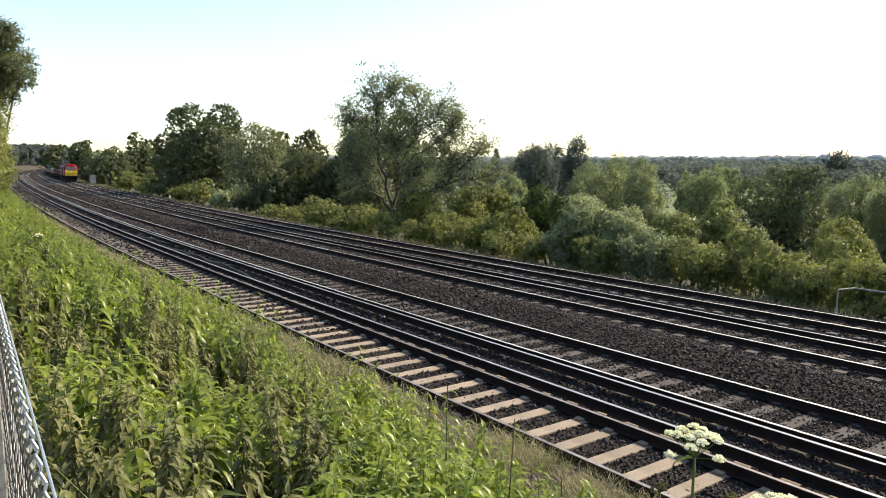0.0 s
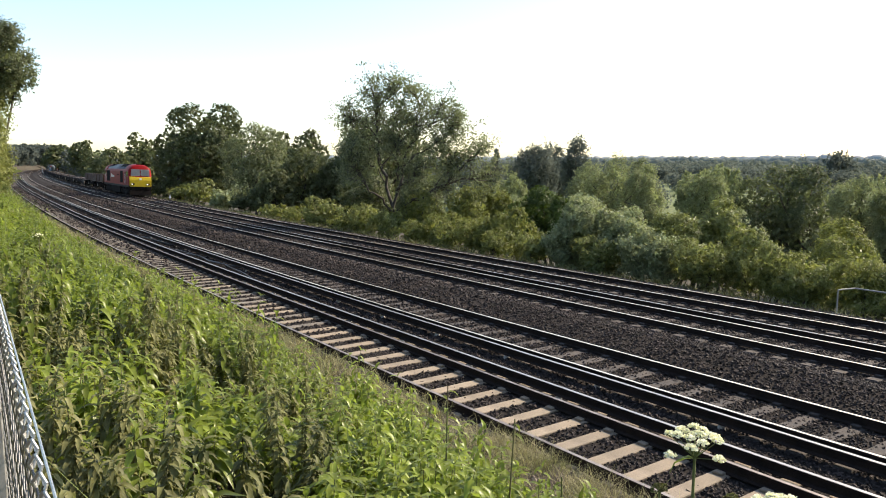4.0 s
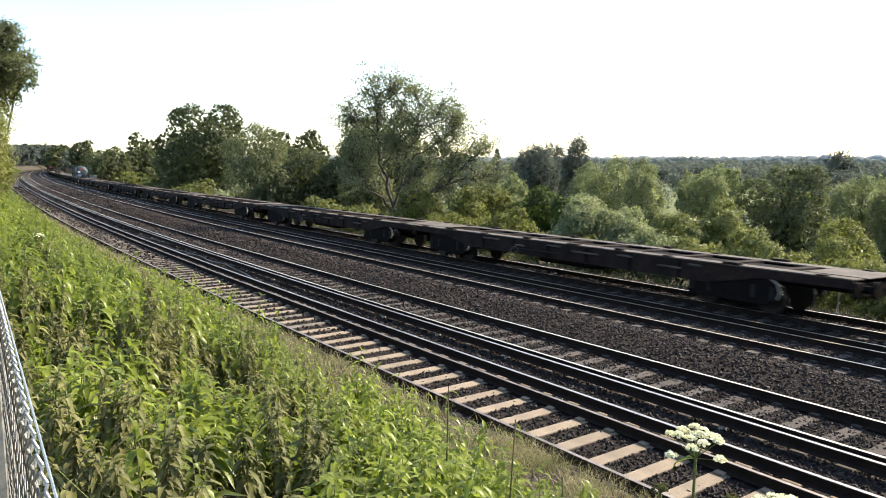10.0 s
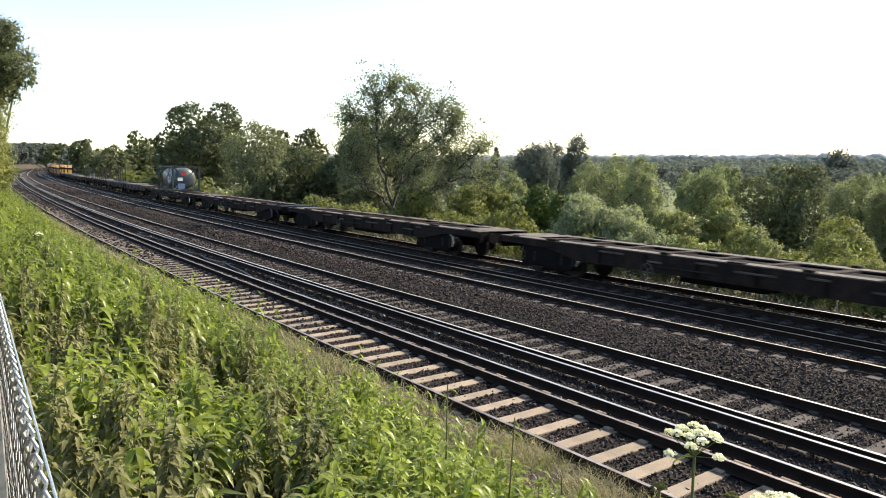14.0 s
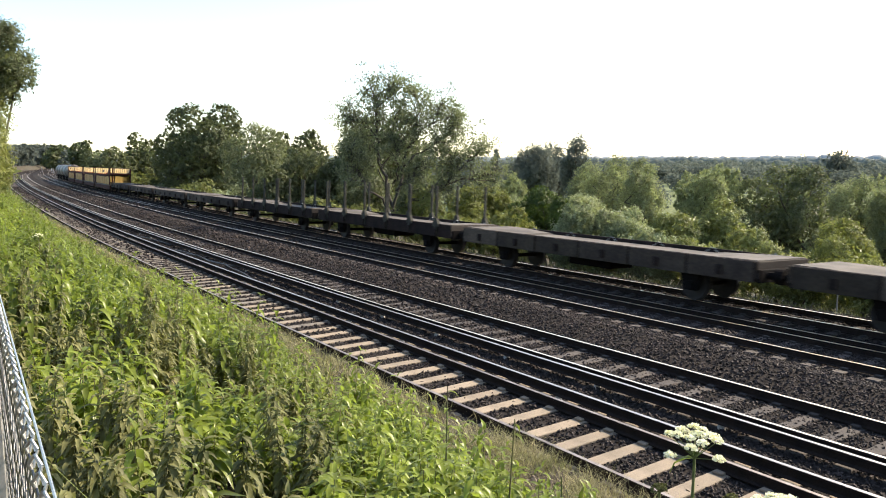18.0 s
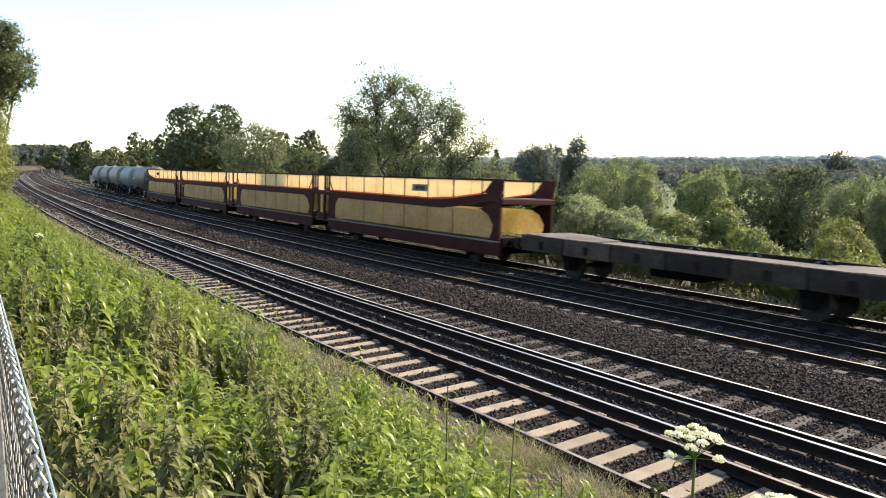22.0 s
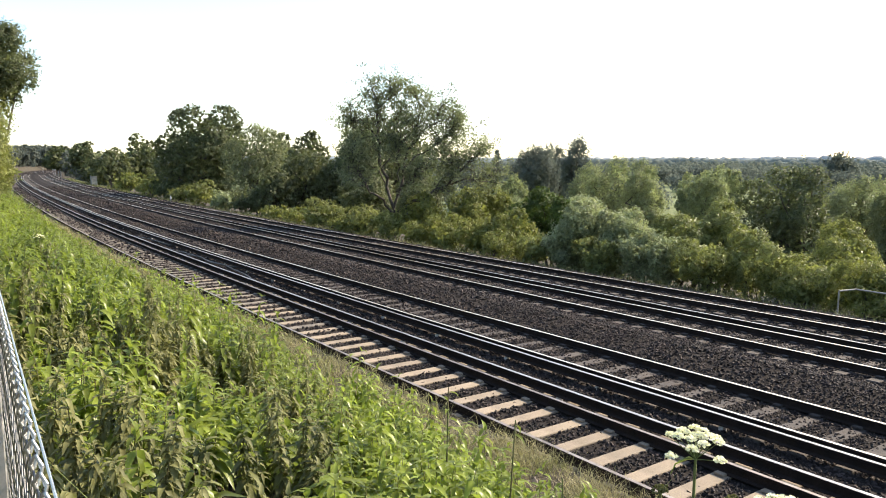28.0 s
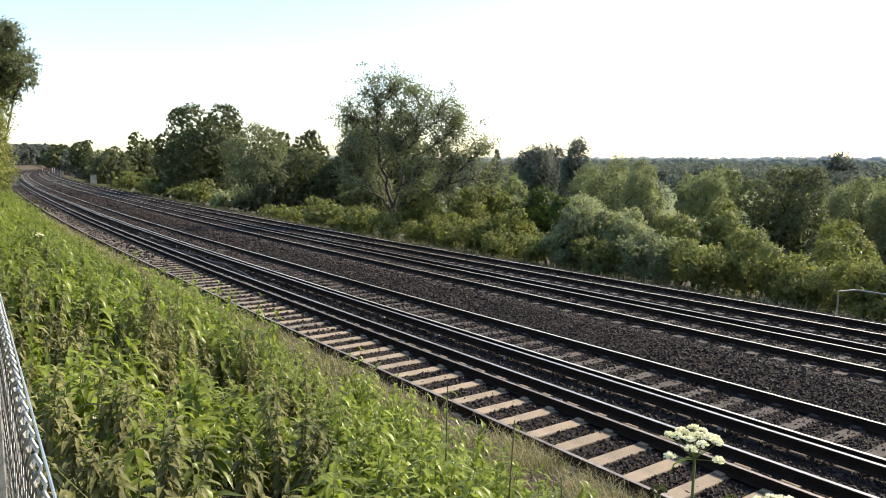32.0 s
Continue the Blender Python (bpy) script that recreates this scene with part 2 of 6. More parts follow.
def make_track(index):
    near, z, cant = TRACKS[index]
    track = tagged(new("railway_track"), label="railway track of worn steel rails on sleepers in dark ballast", category="railway track", group="tracks of the line", kind="structure")
    for o, dz in ((near, z), (near + GAUGE, z - cant)):
        part_of("rail", strip("rail", [(o + a, dz + b) for a, b in RAIL], LINE_S, [M["rail_side"], M["rail_worn" if index == 0 else "rail_top"]], picks=[0] * 6 + [1] + [0] * 6), track, "steel rail with a bright worn top")
    side = {0: GAUGE + 0.40, 1: -0.40, 2: GAUGE + 0.40}.get(index)
    if side is not None:
        lift = z + 0.06 - (cant * 1.27 if side > 0 else 0)
        third = strip("conductor_rail", [(near + side + a * 1.1, lift + b) for a, b in RAIL], [s for s in LINE_S if s > -300], [M["rail_side"], M["rail_dull"]], picks=[0] * 6 + [1] + [0] * 6)
        part_of("conductor_rail", third, track, "dull conductor rail on pots beside the running rails")
    return track


make_bed()
TRACK_OBS = [make_track(i) for i in range(4)]

# ---------------------------------------------------------------- plants
def leaf_mat(name, a, b, thin=0.35, rough=0.5):
    return mat(name, a, rough, vary=0.18, scale=0.7, fine=9, second=b, per_island=0.3, thin=thin, spec=0.32)


M.update({
    "leaf_sallow": leaf_mat("leaf_sallow", (0.15, 0.165, 0.082), (0.098, 0.11, 0.055), 0.45),
    "leaf_oak": leaf_mat("leaf_oak", (0.125, 0.142, 0.068), (0.085, 0.098, 0.048), 0.45),
    "leaf_willow": leaf_mat("leaf_willow", (0.251, 0.274, 0.142), (0.177, 0.194, 0.105), 0.42),
    "leaf_bramble": leaf_mat("leaf_bramble", (0.239, 0.249, 0.091), (0.137, 0.160, 0.059), 0.42),
    "leaf_olive": leaf_mat("leaf_olive", (0.2, 0.218, 0.12), (0.135, 0.148, 0.08), 0.45),
    "leaf_ivy": leaf_mat("leaf_ivy", (0.085, 0.125, 0.026), (0.05, 0.075, 0.018), 0.35),
    "leaf_hedge": leaf_mat("leaf_hedge", (0.22, 0.228, 0.07), (0.13, 0.15, 0.05), 0.42),
    "leaf_grey": leaf_mat("leaf_grey", (0.308, 0.331, 0.188), (0.205, 0.228, 0.125), 0.42),
    # far leaves: distance haze is mixed into this greyed base colour
    "leaf_far_haze": mat("leaf_far_haze", (0.135, 0.152, 0.13), 0.95, vary=0.1, scale=0.02, fine=0.4, second=(0.11, 0.125, 0.105), per_island=0.06, spec=0.02, thin=0.5, through=(1.06, 1.08, 1.05)),
    "nettle": leaf_mat("nettle", (0.225, 0.272, 0.05), (0.12, 0.152, 0.03), 0.48, 0.34),
    "nettle_pale": leaf_mat("nettle_pale", (0.2, 0.195, 0.078), (0.095, 0.105, 0.036), 0.35, 0.6),
    "stalk": mat("stalk", (0.10, 0.13, 0.035), 0.7, vary=0.3, scale=5, fine=40, second=(0.13, 0.10, 0.05)),
    "straw": mat("straw", (0.30, 0.26, 0.145), 0.8, vary=0.3, scale=2, fine=20, second=(0.20, 0.20, 0.085), per_island=0.4, thin=0.35),
    "verge": mat("verge", (0.11, 0.13, 0.04), 0.8, vary=0.25, scale=0.8, fine=20, second=(0.16, 0.145, 0.07), per_island=0.4, thin=0.25),
    "bark": mat("bark", (0.075, 0.062, 0.048), 0.9, vary=0.35, scale=3, fine=25, bump=0.8, second=(0.045, 0.038, 0.03)),
    "petal": mat("petal", (0.86, 0.85, 0.67), 0.7, vary=0.06, scale=20, fine=120, second=(0.82, 0.82, 0.58), thin=0.35, through=(1.05, 1.05, 1.0)),
})


def unit(v):
    return v / np.maximum(np.linalg.norm(v, axis=-1, keepdims=True), 1e-9)


def cards(rng, at, size, slim=0.5, middle=None, lobe=None, wild=0.5):
    """Diamond leaves at the given places, facing up and away from the middle of their crown: vertices and quads."""
    n = len(at)
    face = rng.normal(size=(n, 3)) * (0.62 if lobe is None else wild)
    if middle is not None:
        face += unit(at - middle) * 0.6 + np.array([0, 0, 0.35])
    if lobe is not None:
        face += unit(at - lobe) * 0.55
    face = unit(face)
    a = unit(np.cross(face, rng.normal(size=(n, 3))))
    b = np.cross(face, a)
    size = np.broadcast_to(np.asarray(size, dtype=float).reshape(-1, 1) if np.ndim(size) else np.full((n, 1), size), (n, 1)) * rng.uniform(0.65, 1.3, (n, 1))
    c = np.cross(a, b)
    v = np.stack([at - a * size * 0.5, at + b * size * slim * 0.5 + c * size * 0.08, at + a * size * 0.5, at - b * size * slim * 0.5 + c * size * 0.08], 1).reshape(-1, 3)
    return v, np.arange(4 * n).reshape(-1, 4)


def tubes(segments, sides=5):
    """Tapered tubes for (a, b, ra, rb) segments: vertices and quads."""
    vs, qs = [], []
    ang = np.arange(sides) * 2 * math.pi / sides
    for k, (a, b, ra, rb) in enumerate(segments):
        d = unit((b - a)[None])[0]
        e = unit(np.cross(d, [0.3, 0.9, 0.2])[None])[0]
        f = np.cross(d, e)
        ring = np.cos(ang)[:, None] * e + np.sin(ang)[:, None] * f
        vs += [a + ring * ra, b + ring * rb]
        i = np.arange(sides) + 2 * sides * k
        j = (np.arange(sides) + 1) % sides + 2 * sides * k
        qs.append(np.stack([i, j, j + sides, i + sides], 1))
    return np.concatenate(vs), np.concatenate(qs)


def crown_of(rng, h, w, low, n, size, lobes, twig, rise, wild, slim, core=0.14):
    """A crown of lobes, each covered in leafy twigs that grow outwards and up: leaf vertices and quads, and the lobes' middles."""
    k = np.arange(lobes) + 0.5
    up, turn = 1 - 2 * k / lobes, k * 2.399963 + rng.uniform(0, 6.28)
    way = np.stack([np.sqrt(1 - up ** 2) * np.cos(turn), np.sqrt(1 - up ** 2) * np.sin(turn), up], 1)
    way = unit(way + rng.normal(size=(lobes, 3)) * 0.22)
    reach, round_ = rng.uniform(0.46, 0.76, (lobes, 1)), rng.uniform(0.5, 1.0, lobes) * min(0.5, 1.55 / math.sqrt(lobes))
    half, middle = np.array([w / 2, w / 2, h * (1 - low) / 2]), np.array([0, 0, h * (1 + low) / 2])
    each = 12
    m = max(8, n // each)
    pick = rng.choice(lobes, m, p=round_ ** 2 / (round_ ** 2).sum())
    out = unit(rng.normal(size=(m, 3)) + way[pick] * 0.8 + np.array([0, 0, 0.25]))
    base = (way[pick] * reach[pick] + out * round_[pick, None] * rng.uniform(0.72, 1.0, (m, 1))) * half + middle
    grow = unit(out * 0.7 + np.array([0, 0, rise]) + rng.normal(size=(m, 3)) * 0.35)
    length = twig * rng.uniform(0.5, 1.4, (m, 1))
    rep = np.repeat(np.arange(m), each)
    along = rng.uniform(0, 1, (len(rep), 1))
    at = base[rep] + grow[rep] * length[rep] * along + rng.normal(size=(len(rep), 3)) * twig * 0.2 * (1.1 - 0.6 * along)
    face = unit(out[rep] * 0.9 + rng.normal(size=(len(rep), 3)) * wild * 0.8 + np.array([0, 0, 0.25]))
    sizes = size * rng.uniform(0.65, 1.35, (len(rep), 1))
    inner = int(n * core)  # sparse large leaves in the depth of the crown
    deep = unit(rng.normal(size=(inner, 3))) * rng.uniform(0, 0.62, (inner, 1)) ** 0.6 * half + middle
    at = np.concatenate([at, deep])
    face = np.concatenate([face, unit(rng.normal(size=(inner, 3)))])
    sizes = np.concatenate([sizes, np.full((inner, 1), size * 2.2)])
    lie = np.concatenate([grow[rep] * 0.7, np.zeros((inner, 3))]) + rng.normal(size=at.shape) * 0.7
    at[:, 2] = np.maximum(at[:, 2], 0.04)
    b = unit(np.cross(face, lie))
    a = np.cross(b, face)
    v = np.stack([at - a * sizes * 0.5, at + b * sizes * slim * 0.5 + face * sizes * 0.1, at + a * sizes * 0.5, at - b * sizes * slim * 0.5 + face * sizes * 0.1], 1).reshape(-1, 3)
    return v, np.arange(len(v)).reshape(-1, 4), way * reach * half + middle


def limb(rng, a, b, ra, rb, steps=4, sway=0.06):
    """A bent, tapered branch from a to b, as tube segments."""
    a, b = np.asarray(a, dtype=float), np.asarray(b, dtype=float)
    far = np.linalg.norm(b - a)
    pts = [a + (b - a) * i / steps + (rng.normal(size=3) * sway * far if 0 < i < steps else 0) + np.array([0, 0, 0.08 * far * math.sin(math.pi * i / steps)]) for i in range(steps + 1)]
    rr = np.linspace(ra, rb, steps + 1)
    return [(pts[i], pts[i + 1], rr[i], rr[i + 1]) for i in range(steps)]


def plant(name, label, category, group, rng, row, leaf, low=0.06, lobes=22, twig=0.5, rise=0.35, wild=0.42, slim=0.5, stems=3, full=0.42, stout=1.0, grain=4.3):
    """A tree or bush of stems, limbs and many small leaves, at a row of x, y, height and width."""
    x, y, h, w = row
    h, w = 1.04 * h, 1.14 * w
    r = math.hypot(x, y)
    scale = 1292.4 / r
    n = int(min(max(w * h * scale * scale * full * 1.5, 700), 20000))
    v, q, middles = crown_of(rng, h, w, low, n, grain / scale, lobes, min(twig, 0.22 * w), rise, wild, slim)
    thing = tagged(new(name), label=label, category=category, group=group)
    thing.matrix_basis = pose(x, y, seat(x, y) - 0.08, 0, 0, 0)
    segs, thick = [], (0.014 * h + 0.018) * stout
    for k in range(stems):
        foot = rng.normal(size=3) * np.array([0.1, 0.1, 0]) * (stems > 1) * w * 0.4
        fork = np.array([*(foot[:2] * 2 + rng.normal(size=2) * 0.04 * w), h * (low + 0.22)])
        segs += limb(rng, foot, fork, thick, thick * 0.75)
        for m in middles[k::stems]:
            if m[2] > fork[2] * 0.7:
                segs += limb(rng, fork, m, thick * 0.55, thick * 0.14)
    tv, tq = tubes(segs)
    part_of("trunk", mesh_np("trunk", tv, tq, materials=[M["bark"]], smooth=True), thing, "dark branching trunk")
    part_of("crown", mesh_np("crown", v, q, materials=[leaf]), thing, "crown of small leaves with gaps")
    return thing


def seat(x, y):
    return ground_z(line_offset(x, y), x, y)


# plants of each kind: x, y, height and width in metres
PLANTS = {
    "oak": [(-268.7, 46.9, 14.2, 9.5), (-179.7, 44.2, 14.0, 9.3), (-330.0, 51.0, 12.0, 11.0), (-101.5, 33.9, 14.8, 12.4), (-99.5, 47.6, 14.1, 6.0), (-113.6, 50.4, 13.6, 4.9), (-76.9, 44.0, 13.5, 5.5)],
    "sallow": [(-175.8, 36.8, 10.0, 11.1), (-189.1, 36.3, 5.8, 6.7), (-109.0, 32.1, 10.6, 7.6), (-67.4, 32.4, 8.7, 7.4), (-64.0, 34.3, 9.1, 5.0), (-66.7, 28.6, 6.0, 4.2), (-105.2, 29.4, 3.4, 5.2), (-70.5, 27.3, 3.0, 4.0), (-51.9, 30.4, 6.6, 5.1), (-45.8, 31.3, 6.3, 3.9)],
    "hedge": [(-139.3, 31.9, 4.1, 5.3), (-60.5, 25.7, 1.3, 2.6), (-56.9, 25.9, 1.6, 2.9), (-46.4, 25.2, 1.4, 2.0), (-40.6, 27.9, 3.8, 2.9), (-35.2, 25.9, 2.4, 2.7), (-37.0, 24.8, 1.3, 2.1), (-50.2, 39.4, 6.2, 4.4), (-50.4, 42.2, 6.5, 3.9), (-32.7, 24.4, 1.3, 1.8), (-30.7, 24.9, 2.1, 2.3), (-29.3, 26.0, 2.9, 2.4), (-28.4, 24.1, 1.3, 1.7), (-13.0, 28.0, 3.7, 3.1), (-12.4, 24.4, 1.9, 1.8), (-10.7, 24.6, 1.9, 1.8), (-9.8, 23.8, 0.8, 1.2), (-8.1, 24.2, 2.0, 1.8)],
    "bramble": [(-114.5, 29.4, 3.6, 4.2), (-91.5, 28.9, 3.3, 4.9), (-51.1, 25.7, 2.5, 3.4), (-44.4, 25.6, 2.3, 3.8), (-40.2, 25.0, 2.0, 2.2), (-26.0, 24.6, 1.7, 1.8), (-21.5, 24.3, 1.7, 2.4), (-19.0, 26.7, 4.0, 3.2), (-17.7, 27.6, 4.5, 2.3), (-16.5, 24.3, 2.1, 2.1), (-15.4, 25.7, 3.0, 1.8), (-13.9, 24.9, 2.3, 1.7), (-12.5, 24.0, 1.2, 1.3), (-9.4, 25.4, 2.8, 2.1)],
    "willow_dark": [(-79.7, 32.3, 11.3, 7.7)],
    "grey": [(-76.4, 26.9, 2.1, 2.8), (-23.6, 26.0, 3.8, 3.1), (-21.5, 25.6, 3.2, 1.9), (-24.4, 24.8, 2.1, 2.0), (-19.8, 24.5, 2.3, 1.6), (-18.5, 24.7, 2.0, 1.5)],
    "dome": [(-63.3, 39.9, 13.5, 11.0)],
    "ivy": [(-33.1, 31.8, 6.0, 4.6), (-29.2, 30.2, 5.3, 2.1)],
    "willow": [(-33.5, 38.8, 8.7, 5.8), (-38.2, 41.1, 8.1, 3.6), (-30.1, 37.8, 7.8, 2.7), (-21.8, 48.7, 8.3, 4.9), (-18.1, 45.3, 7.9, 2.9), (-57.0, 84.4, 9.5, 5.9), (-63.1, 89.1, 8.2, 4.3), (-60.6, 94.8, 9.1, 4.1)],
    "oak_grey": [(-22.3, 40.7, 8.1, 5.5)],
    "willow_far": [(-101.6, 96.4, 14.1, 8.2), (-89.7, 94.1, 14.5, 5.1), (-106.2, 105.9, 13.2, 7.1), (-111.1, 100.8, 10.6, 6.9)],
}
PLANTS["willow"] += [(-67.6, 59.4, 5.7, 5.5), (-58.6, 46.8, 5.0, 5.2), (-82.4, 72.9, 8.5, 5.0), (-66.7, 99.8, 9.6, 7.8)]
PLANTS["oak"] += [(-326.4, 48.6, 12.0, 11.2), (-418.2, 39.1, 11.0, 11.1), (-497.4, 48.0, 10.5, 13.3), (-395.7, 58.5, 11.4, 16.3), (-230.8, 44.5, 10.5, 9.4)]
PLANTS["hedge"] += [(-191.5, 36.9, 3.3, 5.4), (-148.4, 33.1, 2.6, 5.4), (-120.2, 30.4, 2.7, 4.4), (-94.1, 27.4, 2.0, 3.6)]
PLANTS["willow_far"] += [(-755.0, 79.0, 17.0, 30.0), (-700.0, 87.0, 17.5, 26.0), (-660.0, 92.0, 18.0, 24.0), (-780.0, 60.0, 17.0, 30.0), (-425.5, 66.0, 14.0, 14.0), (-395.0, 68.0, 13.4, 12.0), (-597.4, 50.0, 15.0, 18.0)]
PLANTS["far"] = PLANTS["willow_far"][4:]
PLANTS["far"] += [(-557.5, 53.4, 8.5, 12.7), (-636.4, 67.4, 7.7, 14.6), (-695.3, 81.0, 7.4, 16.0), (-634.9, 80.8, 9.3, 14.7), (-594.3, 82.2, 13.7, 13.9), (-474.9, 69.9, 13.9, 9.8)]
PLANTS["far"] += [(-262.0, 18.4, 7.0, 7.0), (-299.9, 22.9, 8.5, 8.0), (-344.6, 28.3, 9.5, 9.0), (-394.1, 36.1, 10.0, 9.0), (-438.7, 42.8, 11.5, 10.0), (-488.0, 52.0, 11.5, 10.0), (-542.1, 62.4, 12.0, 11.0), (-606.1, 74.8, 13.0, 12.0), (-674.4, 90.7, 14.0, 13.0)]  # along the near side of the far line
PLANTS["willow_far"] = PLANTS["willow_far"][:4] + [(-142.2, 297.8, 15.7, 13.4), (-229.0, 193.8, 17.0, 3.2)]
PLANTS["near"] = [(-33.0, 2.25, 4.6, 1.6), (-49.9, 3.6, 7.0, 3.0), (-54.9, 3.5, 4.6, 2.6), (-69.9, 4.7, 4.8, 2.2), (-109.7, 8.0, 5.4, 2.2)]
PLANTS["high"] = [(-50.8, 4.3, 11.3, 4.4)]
KINDS = {
    "oak": ("tree", "dark rounded broadleaf tree behind the verge", "leaf_oak", dict(low=0.08, lobes=20, twig=0.4, wild=0.4, stems=1)),
    "oak_grey": ("tree", "round dark tree with glossy leaves and a short trunk", "leaf_oak", dict(low=0.1, lobes=24, twig=0.32, wild=0.55, stems=2, full=0.4, rise=0.2)),
    "sallow": ("tree", "grey-green sallow tree with loose leafy shoots", "leaf_sallow", dict(lobes=20, twig=0.42, wild=0.45, full=0.36)),
    "dome": ("tree", "dense domed grey-green sallow tree", "leaf_sallow", dict(lobes=24, twig=0.36, wild=0.42, full=0.4)),
    "willow_dark": ("tree", "olive-green sallow tree with pale leaf backs", "leaf_olive", dict(lobes=18, twig=0.5, wild=0.5, rise=0.6, slim=0.36, full=0.36)),
    "willow": ("tree", "pale feathery willow tree in the valley", "leaf_willow", dict(lobes=20, twig=0.5, rise=0.9, wild=0.5, slim=0.32, full=0.5)),
    "willow_far": ("tree", "tall tree across the valley, haze greyed into its leaves", "leaf_far_haze", dict(lobes=30, twig=1.4, rise=1.0, wild=0.5, slim=0.5, full=0.42, grain=4.0)),
    "far": ("tree", "distant dense tree, haze greyed into its green leaves", "leaf_far_haze", dict(lobes=16, twig=1.2, rise=0.6, slim=0.6, full=0.9)),
    "ivy": ("bush", "dark bush overgrown with green ivy", "leaf_ivy", dict(lobes=8, twig=0.16, wild=0.3, full=0.6)),
    "bramble": ("bush", "dense green bramble bush on the verge", "leaf_bramble", dict(lobes=10, twig=0.2, wild=0.42, full=0.42)),
    "hedge": ("bush", "sunlit yellow-green hedge bush on the verge", "leaf_hedge", dict(lobes=9, twig=0.24, rise=0.7, wild=0.45, full=0.45)),
    "grey": ("bush", "pale grey-leaved willow bush with upright shoots", "leaf_grey", dict(lobes=9, twig=0.42, rise=1.1, wild=0.5, slim=0.42, full=0.5, grain=5.6)),
    "near": ("tree", "bright leafy tree on the near bank", "leaf_hedge", dict(lobes=18, twig=0.5, full=0.5)),
    "high": ("tree", "tall leafy tree on the near bank with a high crown", "leaf_oak", dict(low=0.52, lobes=22, twig=0.5, full=0.6, stems=1, stout=0.4)),
}
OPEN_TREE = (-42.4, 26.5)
# its limbs: points along the line, towards the verge and up, from the foot of the trunk, then the thickness
BOUGHS = [
    ([(0, 0, 0), (-0.1, 0, 1.6), (0.15, 0.1, 3.2)], 0.30),
    ([(0.15, 0.1, 3.2), (-0.7, 0.2, 6.4), (-1.1, 0.2, 9.2), (-1.0, 0.3, 11.6), (-1.4, 0.3, 13.2)], 0.17),
    ([(-1.1, 0.2, 9.2), (-2.2, 0.6, 10.3), (-3.5, 0.7, 10.9)], 0.07),
    ([(-1.0, 0.3, 11.0), (0.1, -0.3, 12.6), (0.3, -0.2, 13.3)], 0.07),
    ([(0.15, 0.1, 3.2), (0.9, -0.3, 6.6), (2.0, -0.4, 9.6), (2.3, -0.2, 11.6), (1.9, 0.2, 12.8)], 0.15),
    ([(1.5, -0.4, 8.2), (3.3, 0.3, 10.4), (3.9, 0.4, 11.8)], 0.09),
    ([(0.9, -0.3, 6.6), (3.0, -0.5, 8.2), (4.6, -0.4, 9.4), (4.8, -0.3, 10.2)], 0.10),
    ([(0.05, 0, 2.4), (2.4, -0.8, 3.9), (4.4, -1.0, 5.2), (6.0, -0.9, 7.2), (6.9, -0.8, 7.8)], 0.17),
    ([(4.4, -1.0, 5.2), (6.2, -1.4, 5.6), (7.9, -1.3, 5.9)], 0.08),
    ([(3.4, -0.9, 4.5), (4.6, -0.4, 6.6), (4.9, -0.2, 7.6)], 0.08),
    ([(0.1, 0, 2.8), (-1.6, -0.9, 4.6), (-2.7, -1.0, 6.6), (-3.0, -0.9, 7.6)], 0.12),
    ([(-0.5, 0.2, 5.4), (-2.0, 0.8, 7.2), (-2.6, 0.9, 8.8)], 0.08),
    ([(-0.6, 0.2, 6.0), (0.4, 0.5, 8.6), (0.5, 0.4, 11.2)], 0.09),
    ([(0.6, -0.2, 5.6), (0.5, -0.9, 7.4), (0.9, -1.0, 8.8)], 0.08),
    ([(0.4, -0.2, 4.6), (1.6, -1.2, 5.6), (2.8, -1.5, 6.6)], 0.08),
]


